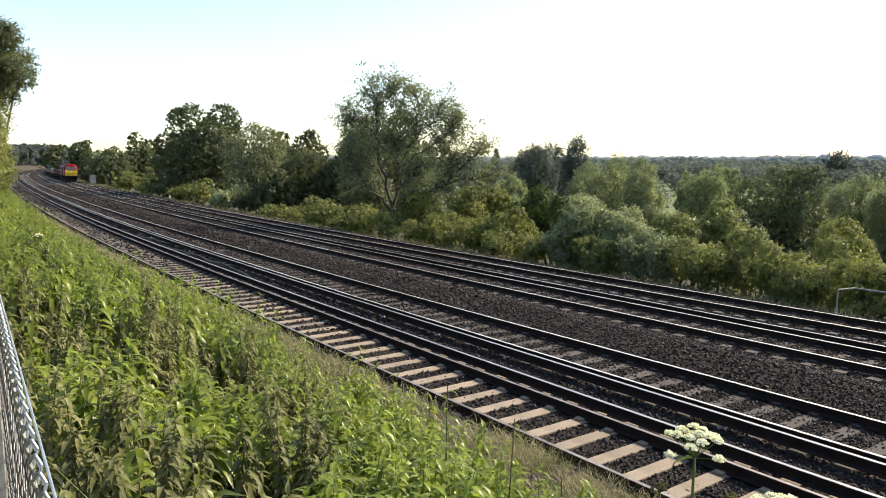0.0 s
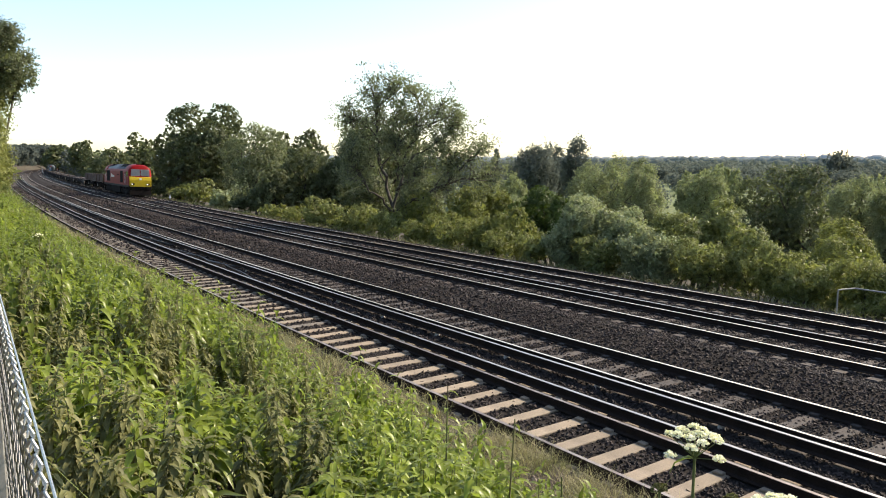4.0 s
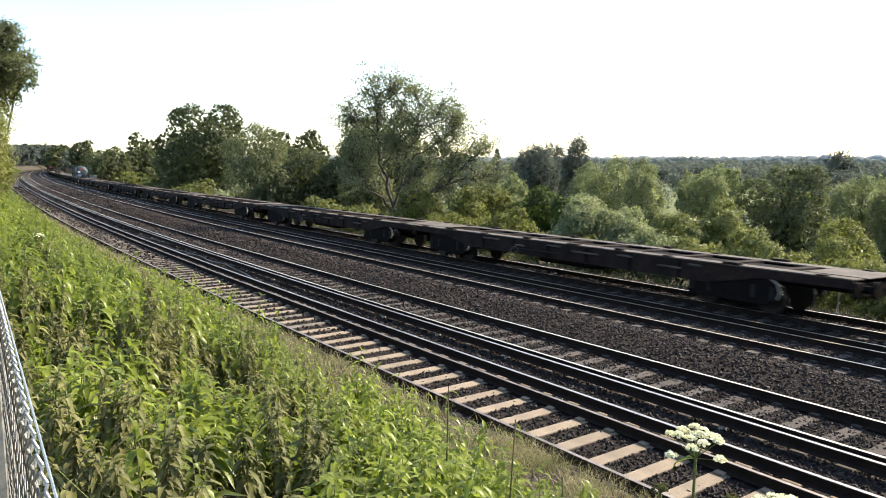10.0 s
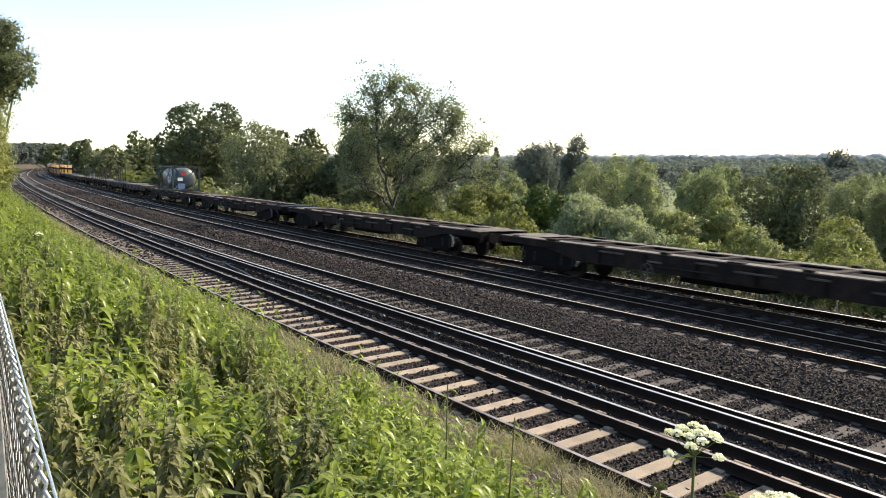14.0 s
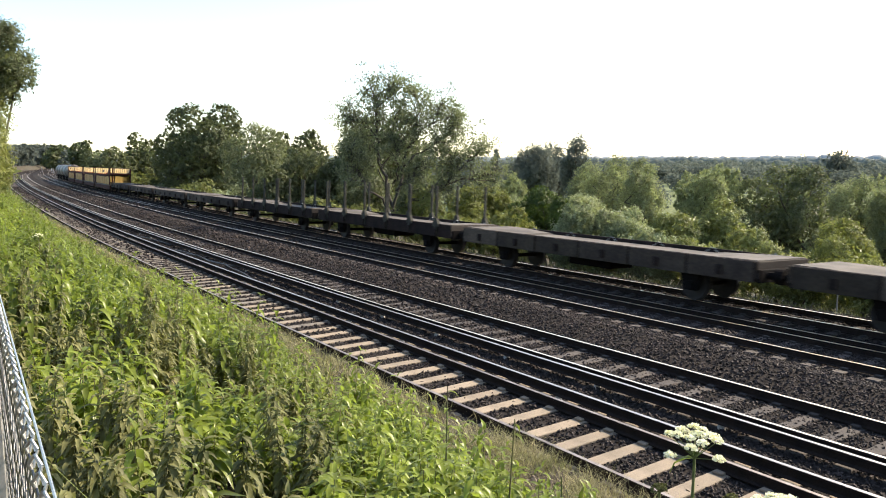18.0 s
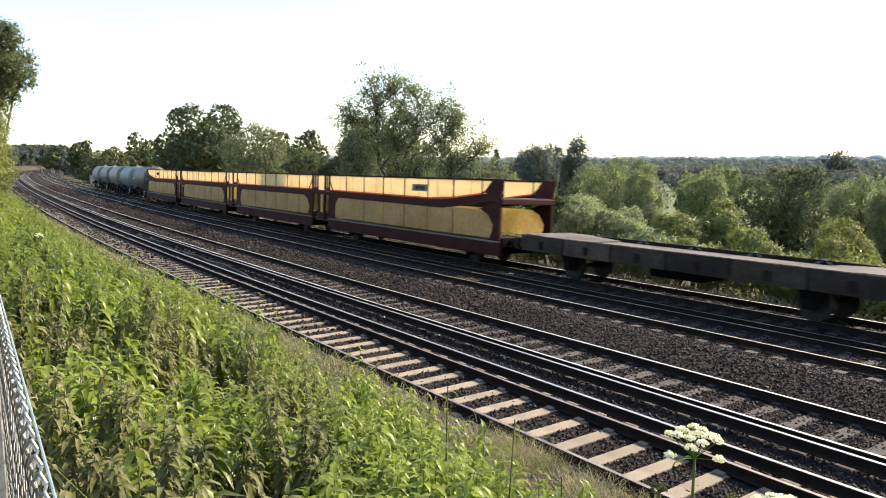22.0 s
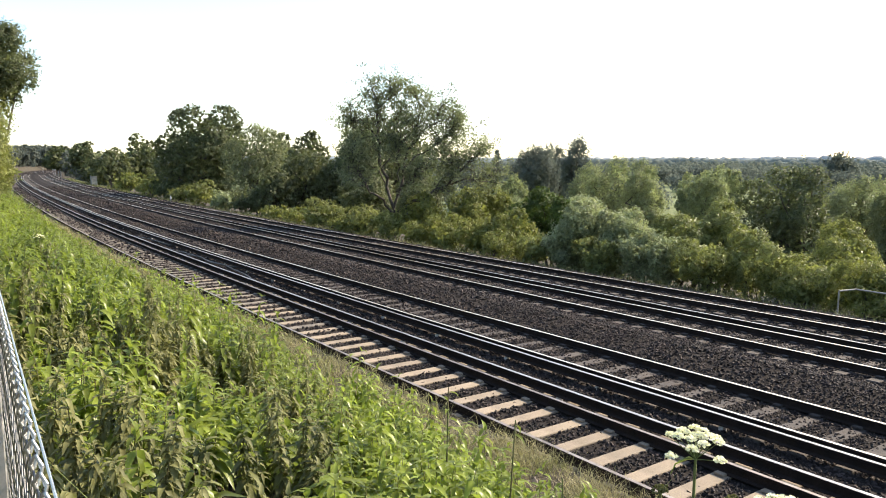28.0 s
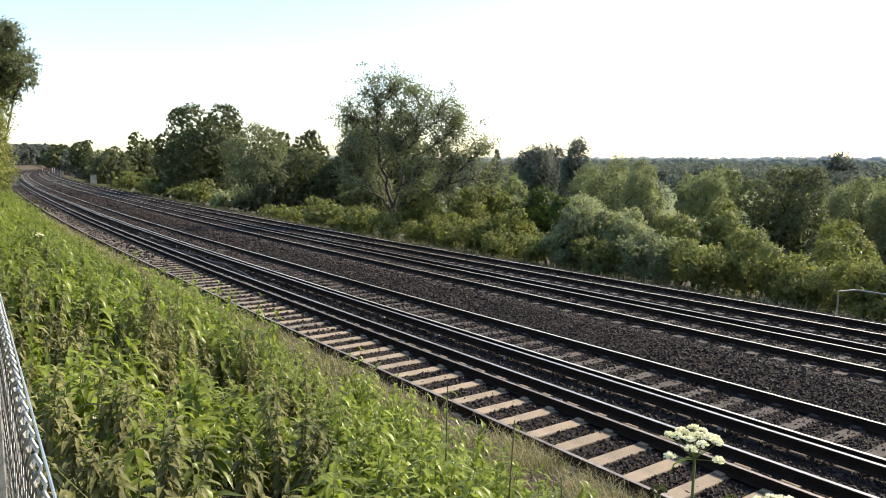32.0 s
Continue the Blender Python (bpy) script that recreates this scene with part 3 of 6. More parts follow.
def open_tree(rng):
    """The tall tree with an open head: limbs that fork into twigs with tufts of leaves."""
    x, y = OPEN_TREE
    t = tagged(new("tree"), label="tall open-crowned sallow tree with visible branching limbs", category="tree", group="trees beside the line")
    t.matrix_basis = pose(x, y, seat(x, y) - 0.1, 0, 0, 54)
    small = np.array([0.88, 0.88, 0.8])
    segs, tips = [], []
    for path, thick in BOUGHS:
        pts = [np.array(p, dtype=float) * small for p in path]
        steps = len(pts) - 1
        for i in range(steps):
            segs += limb(rng, pts[i], pts[i + 1], 0.68 * thick * (1 - 0.75 * i / steps), 0.68 * thick * (1 - 0.75 * (i + 1) / steps), 4, 0.05)
        if thick > 0.25:
            continue
        for _ in range(44 if steps > 2 else 26):
            f = rng.uniform(0.38, 1.0) * steps
            i = min(int(f), steps - 1)
            a = pts[i] + (pts[i + 1] - pts[i]) * (f - i)
            ahead = unit((pts[i + 1] - pts[i])[None])[0]
            b = a + unit((ahead * 0.6 + rng.normal(size=3) * 0.75 + np.array([0, 0, 0.3]))[None])[0] * rng.uniform(0.45, 1.5)
            segs += limb(rng, a, b, 0.03, 0.012, 2, 0.08)
            tips.append(b)
            for _ in range(2):
                c = a + (b - a) * rng.uniform(0.5, 0.9)
                e = c + rng.normal(size=3) * 0.42
                segs += limb(rng, c, e, 0.014, 0.008, 1)
                tips.append(e)
    v, q = tubes(segs)
    part_of("trunk", mesh_np("trunk", v, q, materials=[M["bark"]], smooth=True), t, "dark branching trunk")
    tips = np.array(tips)[rng.uniform(size=len(tips)) < 0.86]
    each = 26
    at = np.repeat(tips, each, 0) + rng.normal(size=(len(tips) * each, 3)) * np.array([0.21, 0.21, 0.17])
    v, q = cards(rng, at, 0.165, slim=0.5, lobe=np.repeat(tips, each, 0) - np.array([0, 0, 0.25]), wild=0.6)
    part_of("crown", mesh_np("crown", v, q, materials=[M["leaf_olive"]]), t, "open crown of separate leafy tufts")


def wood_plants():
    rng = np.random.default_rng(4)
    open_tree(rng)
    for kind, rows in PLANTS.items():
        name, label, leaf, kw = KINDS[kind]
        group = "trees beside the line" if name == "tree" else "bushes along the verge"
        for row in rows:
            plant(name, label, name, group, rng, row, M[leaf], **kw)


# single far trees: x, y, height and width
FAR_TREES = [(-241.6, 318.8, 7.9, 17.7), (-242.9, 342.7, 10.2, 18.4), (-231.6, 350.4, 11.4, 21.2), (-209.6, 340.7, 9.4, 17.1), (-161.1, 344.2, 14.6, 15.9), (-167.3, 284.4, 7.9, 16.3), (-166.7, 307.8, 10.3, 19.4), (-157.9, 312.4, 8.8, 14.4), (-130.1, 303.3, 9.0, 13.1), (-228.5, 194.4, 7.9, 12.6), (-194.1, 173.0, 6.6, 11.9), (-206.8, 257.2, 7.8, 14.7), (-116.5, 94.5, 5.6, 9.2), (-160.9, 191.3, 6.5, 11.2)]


def far_woods():
    rng = np.random.default_rng(9)
    vs, qs = [], []

    def crown(x, y, z, h, w, lobes, each, size):
        """A far tree: a crown of lobes covered in leaf clumps that face outwards."""
        mid = np.array([x, y, z + h * 0.45])
        c = mid + unit(rng.normal(size=(lobes, 3))) * rng.uniform(0.3, 0.72, (lobes, 1)) * np.array([w / 2, w / 2, h * 0.5])
        c[: max(1, lobes // 4), 2] = z + h * rng.uniform(0.1, 0.4, max(1, lobes // 4))
        lobe = np.repeat(c, each, 0)
        at = lobe + unit(rng.normal(size=(len(lobe), 3))) * rng.uniform(0.7, 1.0, (len(lobe), 1)) * np.array([w, w, h * 0.8]) * 0.21
        v, q = cards(rng, at, size, slim=0.8, middle=np.broadcast_to(mid - np.array([0, 0, h * 0.2]), at.shape), lobe=lobe, wild=0.5)
        qs.append(q + count_of[0])
        vs.append(v)
        count_of[0] += len(v)

    count_of = [0]
    low = lambda x, y: float(np.interp(line_offset(max(x, -850), y), P_O, P_Z))
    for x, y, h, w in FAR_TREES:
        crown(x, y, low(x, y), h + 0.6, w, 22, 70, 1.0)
    for dist, count, lo, hi, lobes, each in ((135, 12, 2.5, 5.5, 12, 70), (200, 26, 4, 7.5, 12, 60), (300, 90, 5, 10, 11, 50), (450, 190, 7, 14, 10, 36), (650, 260, 9, 17, 9, 28)):
        for _ in range(count):
            az = radians(rng.uniform(-62, 0))
            r = dist * rng.uniform(0.82, 1.25)
            x, y = r * math.sin(az), r * math.cos(az)
            h = rng.uniform(lo, hi) * (1.2 if rng.uniform() < 0.08 else 1)
            crown(x, y, low(x, y), h, h * rng.uniform(0.9, 1.7), lobes, each, 0.25 + dist * 0.002)
    for s0, s1, o0, o1, count, lo, hi in ((-860, -270, 16.5, 60, 200, 9, 15), (-860, -230, -60, -5.5, 230, 9, 15)):
        for _ in range(count):
            s, o = rng.uniform(s0, s1), rng.uniform(o0, o1)
            p = on_line(s, o)
            h = rng.uniform(lo, hi)
            crown(p.x, p.y, float(np.interp(o, P_O, P_Z)), h, h * rng.uniform(0.6, 0.95), 9, 22, 1.3)
    me = mesh_np("far_woods", np.concatenate(vs), np.concatenate(qs), materials=[M["leaf_far_haze"]])
    tagged(new("far_woods", me), label="distant woods and hedgerows across the valley, haze put into their colour", category="woods", kind="stuff")


LEAF_V = np.array([(0, 0, 0), (0.24, 0.165, 0.05), (0.27, 0, -0.02), (0.24, -0.165, 0.05), (0.6, 0.125, -0.10), (0.62, 0, -0.17), (0.6, -0.125, -0.10), (0.9, 0, -0.56)])
LEAF_T = np.array([(0, 2, 1), (0, 3, 2), (1, 2, 5), (1, 5, 4), (2, 3, 6), (2, 6, 5), (4, 5, 7), (5, 6, 7)])


def leaf_fans(at, yaw, pitch, size):
    """Folded, drooping leaves at places, each turned and tilted: vertices and triangles."""
    n = len(at)
    c, s, cp, sp = np.cos(yaw), np.sin(yaw), np.cos(pitch), np.sin(pitch)
    v = LEAF_V[None] * size[:, None, None]
    x, y, z = v[..., 0], v[..., 1], v[..., 2]
    x2, z2 = x * cp[:, None] - z * sp[:, None], x * sp[:, None] + z * cp[:, None]
    out = np.stack([x2 * c[:, None] - y * s[:, None], x2 * s[:, None] + y * c[:, None], z2], -1) + at[:, None]
    return out.reshape(-1, 3), (LEAF_T[None] + 8 * np.arange(n)[:, None, None]).reshape(-1, 3)


def bank_z(s, o):
    p = on_line(s, o)
    return p, ground_z(o, p.x, p.y)


def nettles():
    """Nettles over the bank, in one sheet of green plants and one of paler, seeding ones."""
    rng = np.random.default_rng(21)
    sets = {"nettle": ([], [], [], []), "nettle_pale": ([], [], [], [])}
    stalks = []
    # last plot: plants added behind the fence, standing in for shade there
    plots = ((-7.5, 3.4, -7.0, -0.9, 40, 1.0, 16), (-17, -7.5, -8.5, -0.9, 19, 1.2, 13), (-40, -17, -9, -0.8, 7.5, 1.6, 9), (-95, -40, -9, -0.6, 2.6, 2.4, 8), (-7.5, -1.4, -8.8, -7.12, 30, 1.0, 12))
    for s0, s1, o0, o1, dens, big, tiers in plots:
        for _ in range(int((s1 - s0) * (o1 - o0) * dens)):
            s, o = rng.uniform(s0, s1), rng.uniform(o0, o1)
            edge = float(np.interp(s, [-60, -20, -10, -6, -3, 0], [-1.2, -1.7, -2.15, -2.35, -2.25, -1.8])) + 0.3 * noise.noise(Vector((s * 0.5, 1.0, 0.0)))
            if o > edge - 0.3 * rng.uniform() or math.hypot(s, o + 7.16) < 1.3 or (-7.12 < o < -6.85 and s > -2.2):
                continue
            p, z = bank_z(s, o)
            if noise.noise(Vector((s * 1.7, o * 1.9, 12.0))) < (-0.16 if o < -4.6 else -0.24):
                continue
            h = rng.uniform(0.62, 1.12) * (0.8 + 0.4 * noise.noise(Vector((s * 0.7, o * 0.7, 5.0))) + 0.28 * noise.noise(Vector((s * 1.7, o * 1.9, 12.0))))
            h *= min(1.0, 0.62 + 0.6 * (edge - o))
            h *= float(np.interp(s, [-45, -15], [1.35, 1.0]))
            if s > -6 and o < -5.0:
                h *= 0.72
            h *= 1.0 + 0.42 * math.exp(-((o - edge + 1.0) / 0.75) ** 2) * float(np.interp(s, [-22, -14, -9, -5], [0, 1, 1, 0.25]))
            lean = rng.normal(size=2) * 0.13
            patch = noise.noise(Vector((s * 0.55, o * 0.75, 8.0)))
            pale = patch > float(np.interp(o, [-6.0, -4.6, -3.6], [-0.12, 0.05, 0.36])) if s > -8 else patch > 0.45
            sort = "nettle_pale" if pale and rng.uniform() < 0.8 else "nettle"
            root = np.array([p.x, p.y, z - 0.03])
            top = root + np.array([lean[0] * h, lean[1] * h, h])
            stalks.append((root, top, 0.0042 * big, 0.002 * big))
            k = int(tiers * rng.uniform(0.8, 1.15) * (1.1 if sort == "nettle_pale" else 1.0))
            f = np.repeat(np.linspace(0.34, 1.0, k), 2)
            at = root + f[:, None] * (top - root)
            turn = rng.uniform(0, 6.28) + np.repeat(np.arange(k) * 1.57, 2) + np.tile([0, math.pi], k) + rng.normal(size=2 * k) * 0.25
            tilt = np.interp(f, [0.2, 0.85, 1.0], [-0.4, -0.08, 0.65]) + rng.normal(size=2 * k) * 0.5
            size = np.interp(f, [0.2, 0.55, 1.0], [0.12, 0.16, 0.07]) * big * rng.uniform(0.75, 1.3, 2 * k) * (0.72 if sort == "nettle_pale" else 1.22)
            for into, value in zip(sets[sort], (at, turn, tilt, size)):
                into.append(value)
            if sort == "nettle_pale":  # hanging seed strings
                m = k * 3
                ff = rng.uniform(0.4, 1.0, m)
                for into, value in zip(sets[sort], (root + ff[:, None] * (top - root), rng.uniform(0, 6.28, m), rng.uniform(-0.9, 0.5, m), rng.uniform(0.04, 0.09, m) * big)):
                    into.append(value)
    for sort, label in (("nettle", "bright green stinging nettles covering the bank"), ("nettle_pale", "pale yellowing nettles gone to seed on the bank")):
        at, turn, tilt, size = (np.concatenate(a) for a in sets[sort])
        v, t = leaf_fans(at, turn, tilt, size)
        tagged(new("nettles", mesh_np("nettles", v, tris=t, materials=[M[sort]], smooth=True)), label=label, category="nettles", kind="stuff")
    v, q = tubes(stalks, 4)
    tagged(new("nettle_stalks", mesh_np("nettle_stalks", v, q, materials=[M["stalk"]])), label="green upright nettle stalks on the bank", category="nettles", kind="stuff")


def blades(name, label, material, plots, seed):
    """Grass: bent three-cornered blades over stretches of the plan."""
    rng = np.random.default_rng(seed)
    vs, ts, base = [], [], 0
    for s0, s1, o0, o1, dens, h0, h1, wide in plots:
        n = int((s1 - s0) * (o1 - o0) * dens)
        s, o = rng.uniform(s0, s1, n), rng.uniform(o0, o1, n)
        root = np.array([(*on_line(a, b).xy, 0) for a, b in zip(s, o)])
        root[:, 2] = [ground_z(b, *r[:2]) - 0.02 for r, b in zip(root, o)]
        clump = np.array([noise.noise(Vector((a * 1.3, b * 1.3, seed))) for a, b in zip(s, o)])
        ok = clump + rng.uniform(-0.3, 0.3, n) > -0.12
        root, n = root[ok], int(ok.sum())
        h = rng.uniform(h0, h1, n)
        a = rng.uniform(0, 6.28, n)
        out = np.stack([np.cos(a), np.sin(a), np.zeros(n)], 1)
        side = np.stack([-np.sin(a), np.cos(a), np.zeros(n)], 1) * wide * 0.5
        bend = rng.uniform(0.3, 1.7, n)[:, None] * h[:, None] * out
        up = np.array([0, 0, 1.0])
        mid = root + bend * 0.35 + h[:, None] * 0.6 * up
        tip = root + bend + h[:, None] * rng.uniform(0.75, 1.0, (n, 1)) * up
        v = np.stack([root - side, root + side, mid + side * 0.7, mid - side * 0.7, tip], 1).reshape(-1, 3)
        t = np.array([(0, 1, 2), (0, 2, 3), (3, 2, 4)])[None] + 5 * np.arange(n)[:, None, None] + base
        vs.append(v)
        ts.append(t.reshape(-1, 3))
        base += len(v)
    tagged(new(name, mesh_np(name, np.concatenate(vs), tris=np.concatenate(ts), materials=[material])), label=label, category="grass", kind="stuff")


def grasses():
    blades("dry_grass", "dry straw-coloured grass at the foot of the bank", M["straw"],
           [(-8, 4, -2.6, -0.15, 1300, 0.08, 0.36, 0.007), (-8, 4, -0.4, -0.08, 300, 0.06, 0.2, 0.006), (-20, -8, -3.1, -0.25, 520, 0.10, 0.42, 0.010), (-60, -20, -3.0, -0.4, 170, 0.15, 0.5, 0.02), (-120, -60, -3.0, -0.5, 35, 0.2, 0.55, 0.035)], 3)
    blades("verge_grass", "rough green and straw grass beside the far track", M["verge"],
           [(-30, 12, 14.3, 17.5, 60, 0.1, 0.4, 0.022), (-120, -30, 14.3, 18.5, 26, 0.15, 0.5, 0.045), (-40, 10, 17.5, 30, 9, 0.3, 0.8, 0.05), (-260, -120, 14.3, 18.5, 6, 0.2, 0.6, 0.12)], 5)
    M["bank_grass"] = mat("bank_grass", (0.11, 0.15, 0.03), 0.6, vary=0.25, scale=0.8, fine=20, second=(0.14, 0.155, 0.045), per_island=0.4, thin=0.35)
    blades("bank_grass", "tall green grass among the nettles on the bank", M["bank_grass"],
           [(-17, 0, -9, -2.6, 4, 0.4, 0.95, 0.008), (-60, -17, -9, -2.6, 7, 0.4, 0.95, 0.014), (-420, -60, -9, -0.9, 6, 0.6, 1.3, 0.12)], 7)

# ---------------------------------------------------------------- sleepers, stones and lineside things
def sleeper_mesh(name, material, buried):
    bm = bmesh.new()
    box(bm, -0.125, 0.125, -0.45 if buried else -0.13, 2.06, -0.30, -0.158 if not buried else -0.166, 0.012)
    me = bpy.data.meshes.new(name)
    for y in (0.0, GAUGE):
        for side in (-1, 1):
            box(bm, -0.075, 0.075, y + side * 0.125 - 0.05, y + side * 0.125 + 0.05, -0.165, -0.118, 0.012)
    bm.to_mesh(me)
    bm.free()
    me.materials.append(material)
    return me


def make_sleepers():
    M["sleeper_grey"] = mat("sleeper_grey", (0.17, 0.145, 0.115), 0.9, vary=0.3, scale=2.5, fine=60, bump=0.4, second=(0.09, 0.075, 0.06), per_object=0.2)
    near, dark = sleeper_mesh("sleeper", M["sleeper"], False), sleeper_mesh("sleeper", M["sleeper_dark"], True)
    worn = near.copy()
    worn.materials[0] = M["sleeper_grey"]
    rng = random.Random(2)
    for index, (o, z, cant) in enumerate(TRACKS):
        me = near if index == 0 else dark
        co = np.array([v.co[:] for v in dark.vertices])
        polys = [tuple(p.vertices) for p in dark.polygons]
        rest_v, rest_f = [], []
        s = -13.21 + 0.65 * 30 if index == 0 else 6.3 + 0.2 * index
        while s > -330:
            m = line_pose(s + rng.uniform(-0.015, 0.015), o, z, cant) @ Matrix.Rotation(rng.uniform(-0.012, 0.012), 4, "Z")
            if s > (-84 if index == 0 else -62):
                part_of("sleeper", worn if index == 0 and s < -22 + rng.uniform(-8, 8) else me, TRACK_OBS[index], at=m)
            else:
                at = co @ np.array(m.to_3x3()).T + np.array(m.translation)
                rest_f += [tuple(i + len(rest_v) for i in p) for p in polys]
                rest_v += [tuple(v) for v in at]
            s -= 0.65
        far = part_of("sleepers", mesh_of("sleepers", rest_v, rest_f, [M["sleeper_dark"]]), TRACK_OBS[index])
        tagged(far, kind="stuff")


def stones():
    """Loose ballast stones, finer near the camera, kept off the rails."""
    rng = np.random.default_rng(12)
    octa = np.array([(1, 0, 0), (-1, 0, 0), (0, 1, 0), (0, -1, 0), (0, 0, 1), (0, 0, -1)], dtype=float)
    tri = np.array([(0, 2, 4), (2, 1, 4), (1, 3, 4), (3, 0, 4), (2, 0, 5), (1, 2, 5), (3, 1, 5), (0, 3, 5)])
    rails = np.array([r for o, _, _ in TRACKS for r in (o, o + GAUGE)])
    vs, ts, base = [], [], 0
    for s0, s1, dens, r0, r1 in ((-7, 4, 440, 0.016, 0.036), (-16, -7, 310, 0.019, 0.041), (-32, -16, 120, 0.027, 0.056), (-70, -32, 34, 0.045, 0.085), (-150, -70, 9, 0.08, 0.15)):
        n = int((s1 - s0) * 15.6 * dens)
        s, o = rng.uniform(s0, s1, n), rng.uniform(-0.35, 14.4, n)
        near_rail = np.min(np.abs(o[:, None] - rails), axis=1) < 0.11
        along = np.abs(((s + 13.21) / 0.65 + 0.5) % 1 - 0.5) * 0.65
        bare = (along < 0.125) & (o > -0.5) & (o < 2.0) & (rng.uniform(size=n) > 0.06)
        on_dark = np.zeros(n, dtype=bool)
        for i, (t, _, _) in enumerate(TRACKS[1:], 1):
            gap = np.abs(((s - 6.3 - 0.2 * i) / 0.65 + 0.5) % 1 - 0.5) * 0.65
            on_dark |= (gap < 0.12) & (o > t - 0.4) & (o < t + 1.9) & (rng.uniform(size=n) < (0.5, 0.25, 0.2)[i - 1])
        ok = ~near_rail & ~bare & ~on_dark
        s, o, n = s[ok], o[ok], int(ok.sum())
        r = rng.uniform(r0, r1, n)
        top = np.interp(o, BED_O, BED_Z)
        curve = np.array([arc(a) for a in s])
        at = np.stack([curve[:, 0] - np.sin(curve[:, 2]) * o, curve[:, 1] + np.cos(curve[:, 2]) * o, top + r * rng.uniform(-0.1, 0.7, n)], 1)
        shape = octa[None] * rng.uniform(0.55, 1.25, (n, 6, 1)) + rng.normal(size=(n, 6, 3)) * 0.16
        a, b = unit(rng.normal(size=(n, 3))), rng.normal(size=(n, 3))
        b = unit(np.cross(a, b))
        frame_ = np.stack([a, b, np.cross(a, b)], 1)
        v = np.einsum("nij,njk->nik", shape, frame_) * r[:, None, None] + at[:, None]
        vs.append(v.reshape(-1, 3))
        ts.append((tri[None] + 6 * np.arange(n)[:, None, None] + base).reshape(-1, 3))
        base += 6 * n
    me = mesh_np("ballast_stones", np.concatenate(vs), tris=np.concatenate(ts), materials=[M["stone"]])
    tagged(new("ballast_stones", me), label="loose dark brown ballast stones between the rails", category="ballast", kind="stuff")


def litter():
    """Pale chips, clods and dark stones on the bare strip along the nearest rail."""
    rng = np.random.default_rng(31)
    octa = np.array([(1, 0, 0), (-1, 0, 0), (0, 1, 0), (0, -1, 0), (0, 0, 1), (0, 0, -1)], dtype=float)
    tri = np.array([(0, 2, 4), (2, 1, 4), (1, 3, 4), (3, 0, 4), (2, 0, 5), (1, 2, 5), (3, 1, 5), (0, 3, 5)])
    n = 9000
    s, o = -26 * rng.uniform(0, 1, n) ** 1.4 + 3.5, -0.1 - 1.9 * rng.uniform(0, 1, n) ** 1.3
    r = rng.uniform(0.008, 0.03, n) * (1 + 1.2 * (rng.uniform(size=n) < 0.05))
    at = np.array([(*on_line(a, b).xy, 0.0) for a, b in zip(s, o)])
    at[:, 2] = [ground_z(b, p[0], p[1]) for p, b in zip(at, o)] + r * 0.2
    v = (octa[None] * rng.uniform(0.6, 1.3, (n, 6, 1)) + rng.normal(size=(n, 6, 3)) * 0.18) * np.array([1, 1, 0.6]) * r[:, None, None] + at[:, None]
    me = mesh_np("litter", v.reshape(-1, 3), tris=(tri[None] + 6 * np.arange(n)[:, None, None]).reshape(-1, 3), materials=[M["chip"]])
    tagged(new("litter", me), label="chips of stone and clods along the foot of the bank", category="gravel", kind="stuff")


def cess():
    """Paler gravel on the shoulder beyond the far track."""
    rng = np.random.default_rng(37)
    octa = np.array([(1, 0, 0), (-1, 0, 0), (0, 1, 0), (0, -1, 0), (0, 0, 1), (0, 0, -1)], dtype=float)
    tri = np.array([(0, 2, 4), (2, 1, 4), (1, 3, 4), (3, 0, 4), (2, 0, 5), (1, 2, 5), (3, 1, 5), (0, 3, 5)])
    n = 13000
    s, o = 4 - 84 * rng.uniform(0, 1, n) ** 1.3, 13.15 + 1.9 * rng.uniform(0, 1, n)
    r = rng.uniform(0.02, 0.05, n) * np.interp(s, [-80, -20, 0], [2.0, 1.1, 0.9])
    at = np.array([(*on_line(a, b).xy, max(bed_z(b), ground_z(b))) for a, b in zip(s, o)])
    at[:, 2] += r * 0.2
    v = (octa[None] * rng.uniform(0.6, 1.3, (n, 6, 1)) + rng.normal(size=(n, 6, 3)) * 0.18) * r[:, None, None] + at[:, None]
    me = mesh_np("cess_gravel", v.reshape(-1, 3), tris=(tri[None] + 6 * np.arange(n)[:, None, None]).reshape(-1, 3), materials=[M["cess"]])
    tagged(new("cess_gravel", me), label="grey gravel on the shoulder beyond the far track", category="gravel", kind="stuff")


M["cess"] = mat("cess", (0.17, 0.155, 0.135), 0.85, vary=0.3, scale=2, fine=60, second=(0.07, 0.062, 0.055), per_island=0.6, spec=0.25)
M["chip"] = mat("chip", (0.13, 0.105, 0.08), 0.85, vary=0.3, scale=2, fine=60, second=(0.06, 0.048, 0.038), per_island=0.6)
BED_O = list(np.arange(-1.75, 14.95, 0.05))
BED_Z = [bed_z(o) for o in BED_O]


def pots():
    """Insulator pots under the conductor rails."""
    for index, side in ((0, GAUGE + 0.40), (1, -0.40), (2, GAUGE + 0.40)):
        o, z, cant = TRACKS[index]
        bm = bmesh.new()
        rod(bm, (0, 0, -0.21), (0, 0, -0.10), 0.075, 0.05, 10)
        me = bpy.data.meshes.new("insulator")
        bm.to_mesh(me)
        bm.free()
        me.materials.append(M["pot"])
        for k in range(22):
            part_of("insulator", me, TRACK_OBS[index], "pale ceramic insulator" if k == 0 else "", line_pose(4 - 2.6 * k, o + side, z - (cant * 1.27 if side > 0 else 0)))


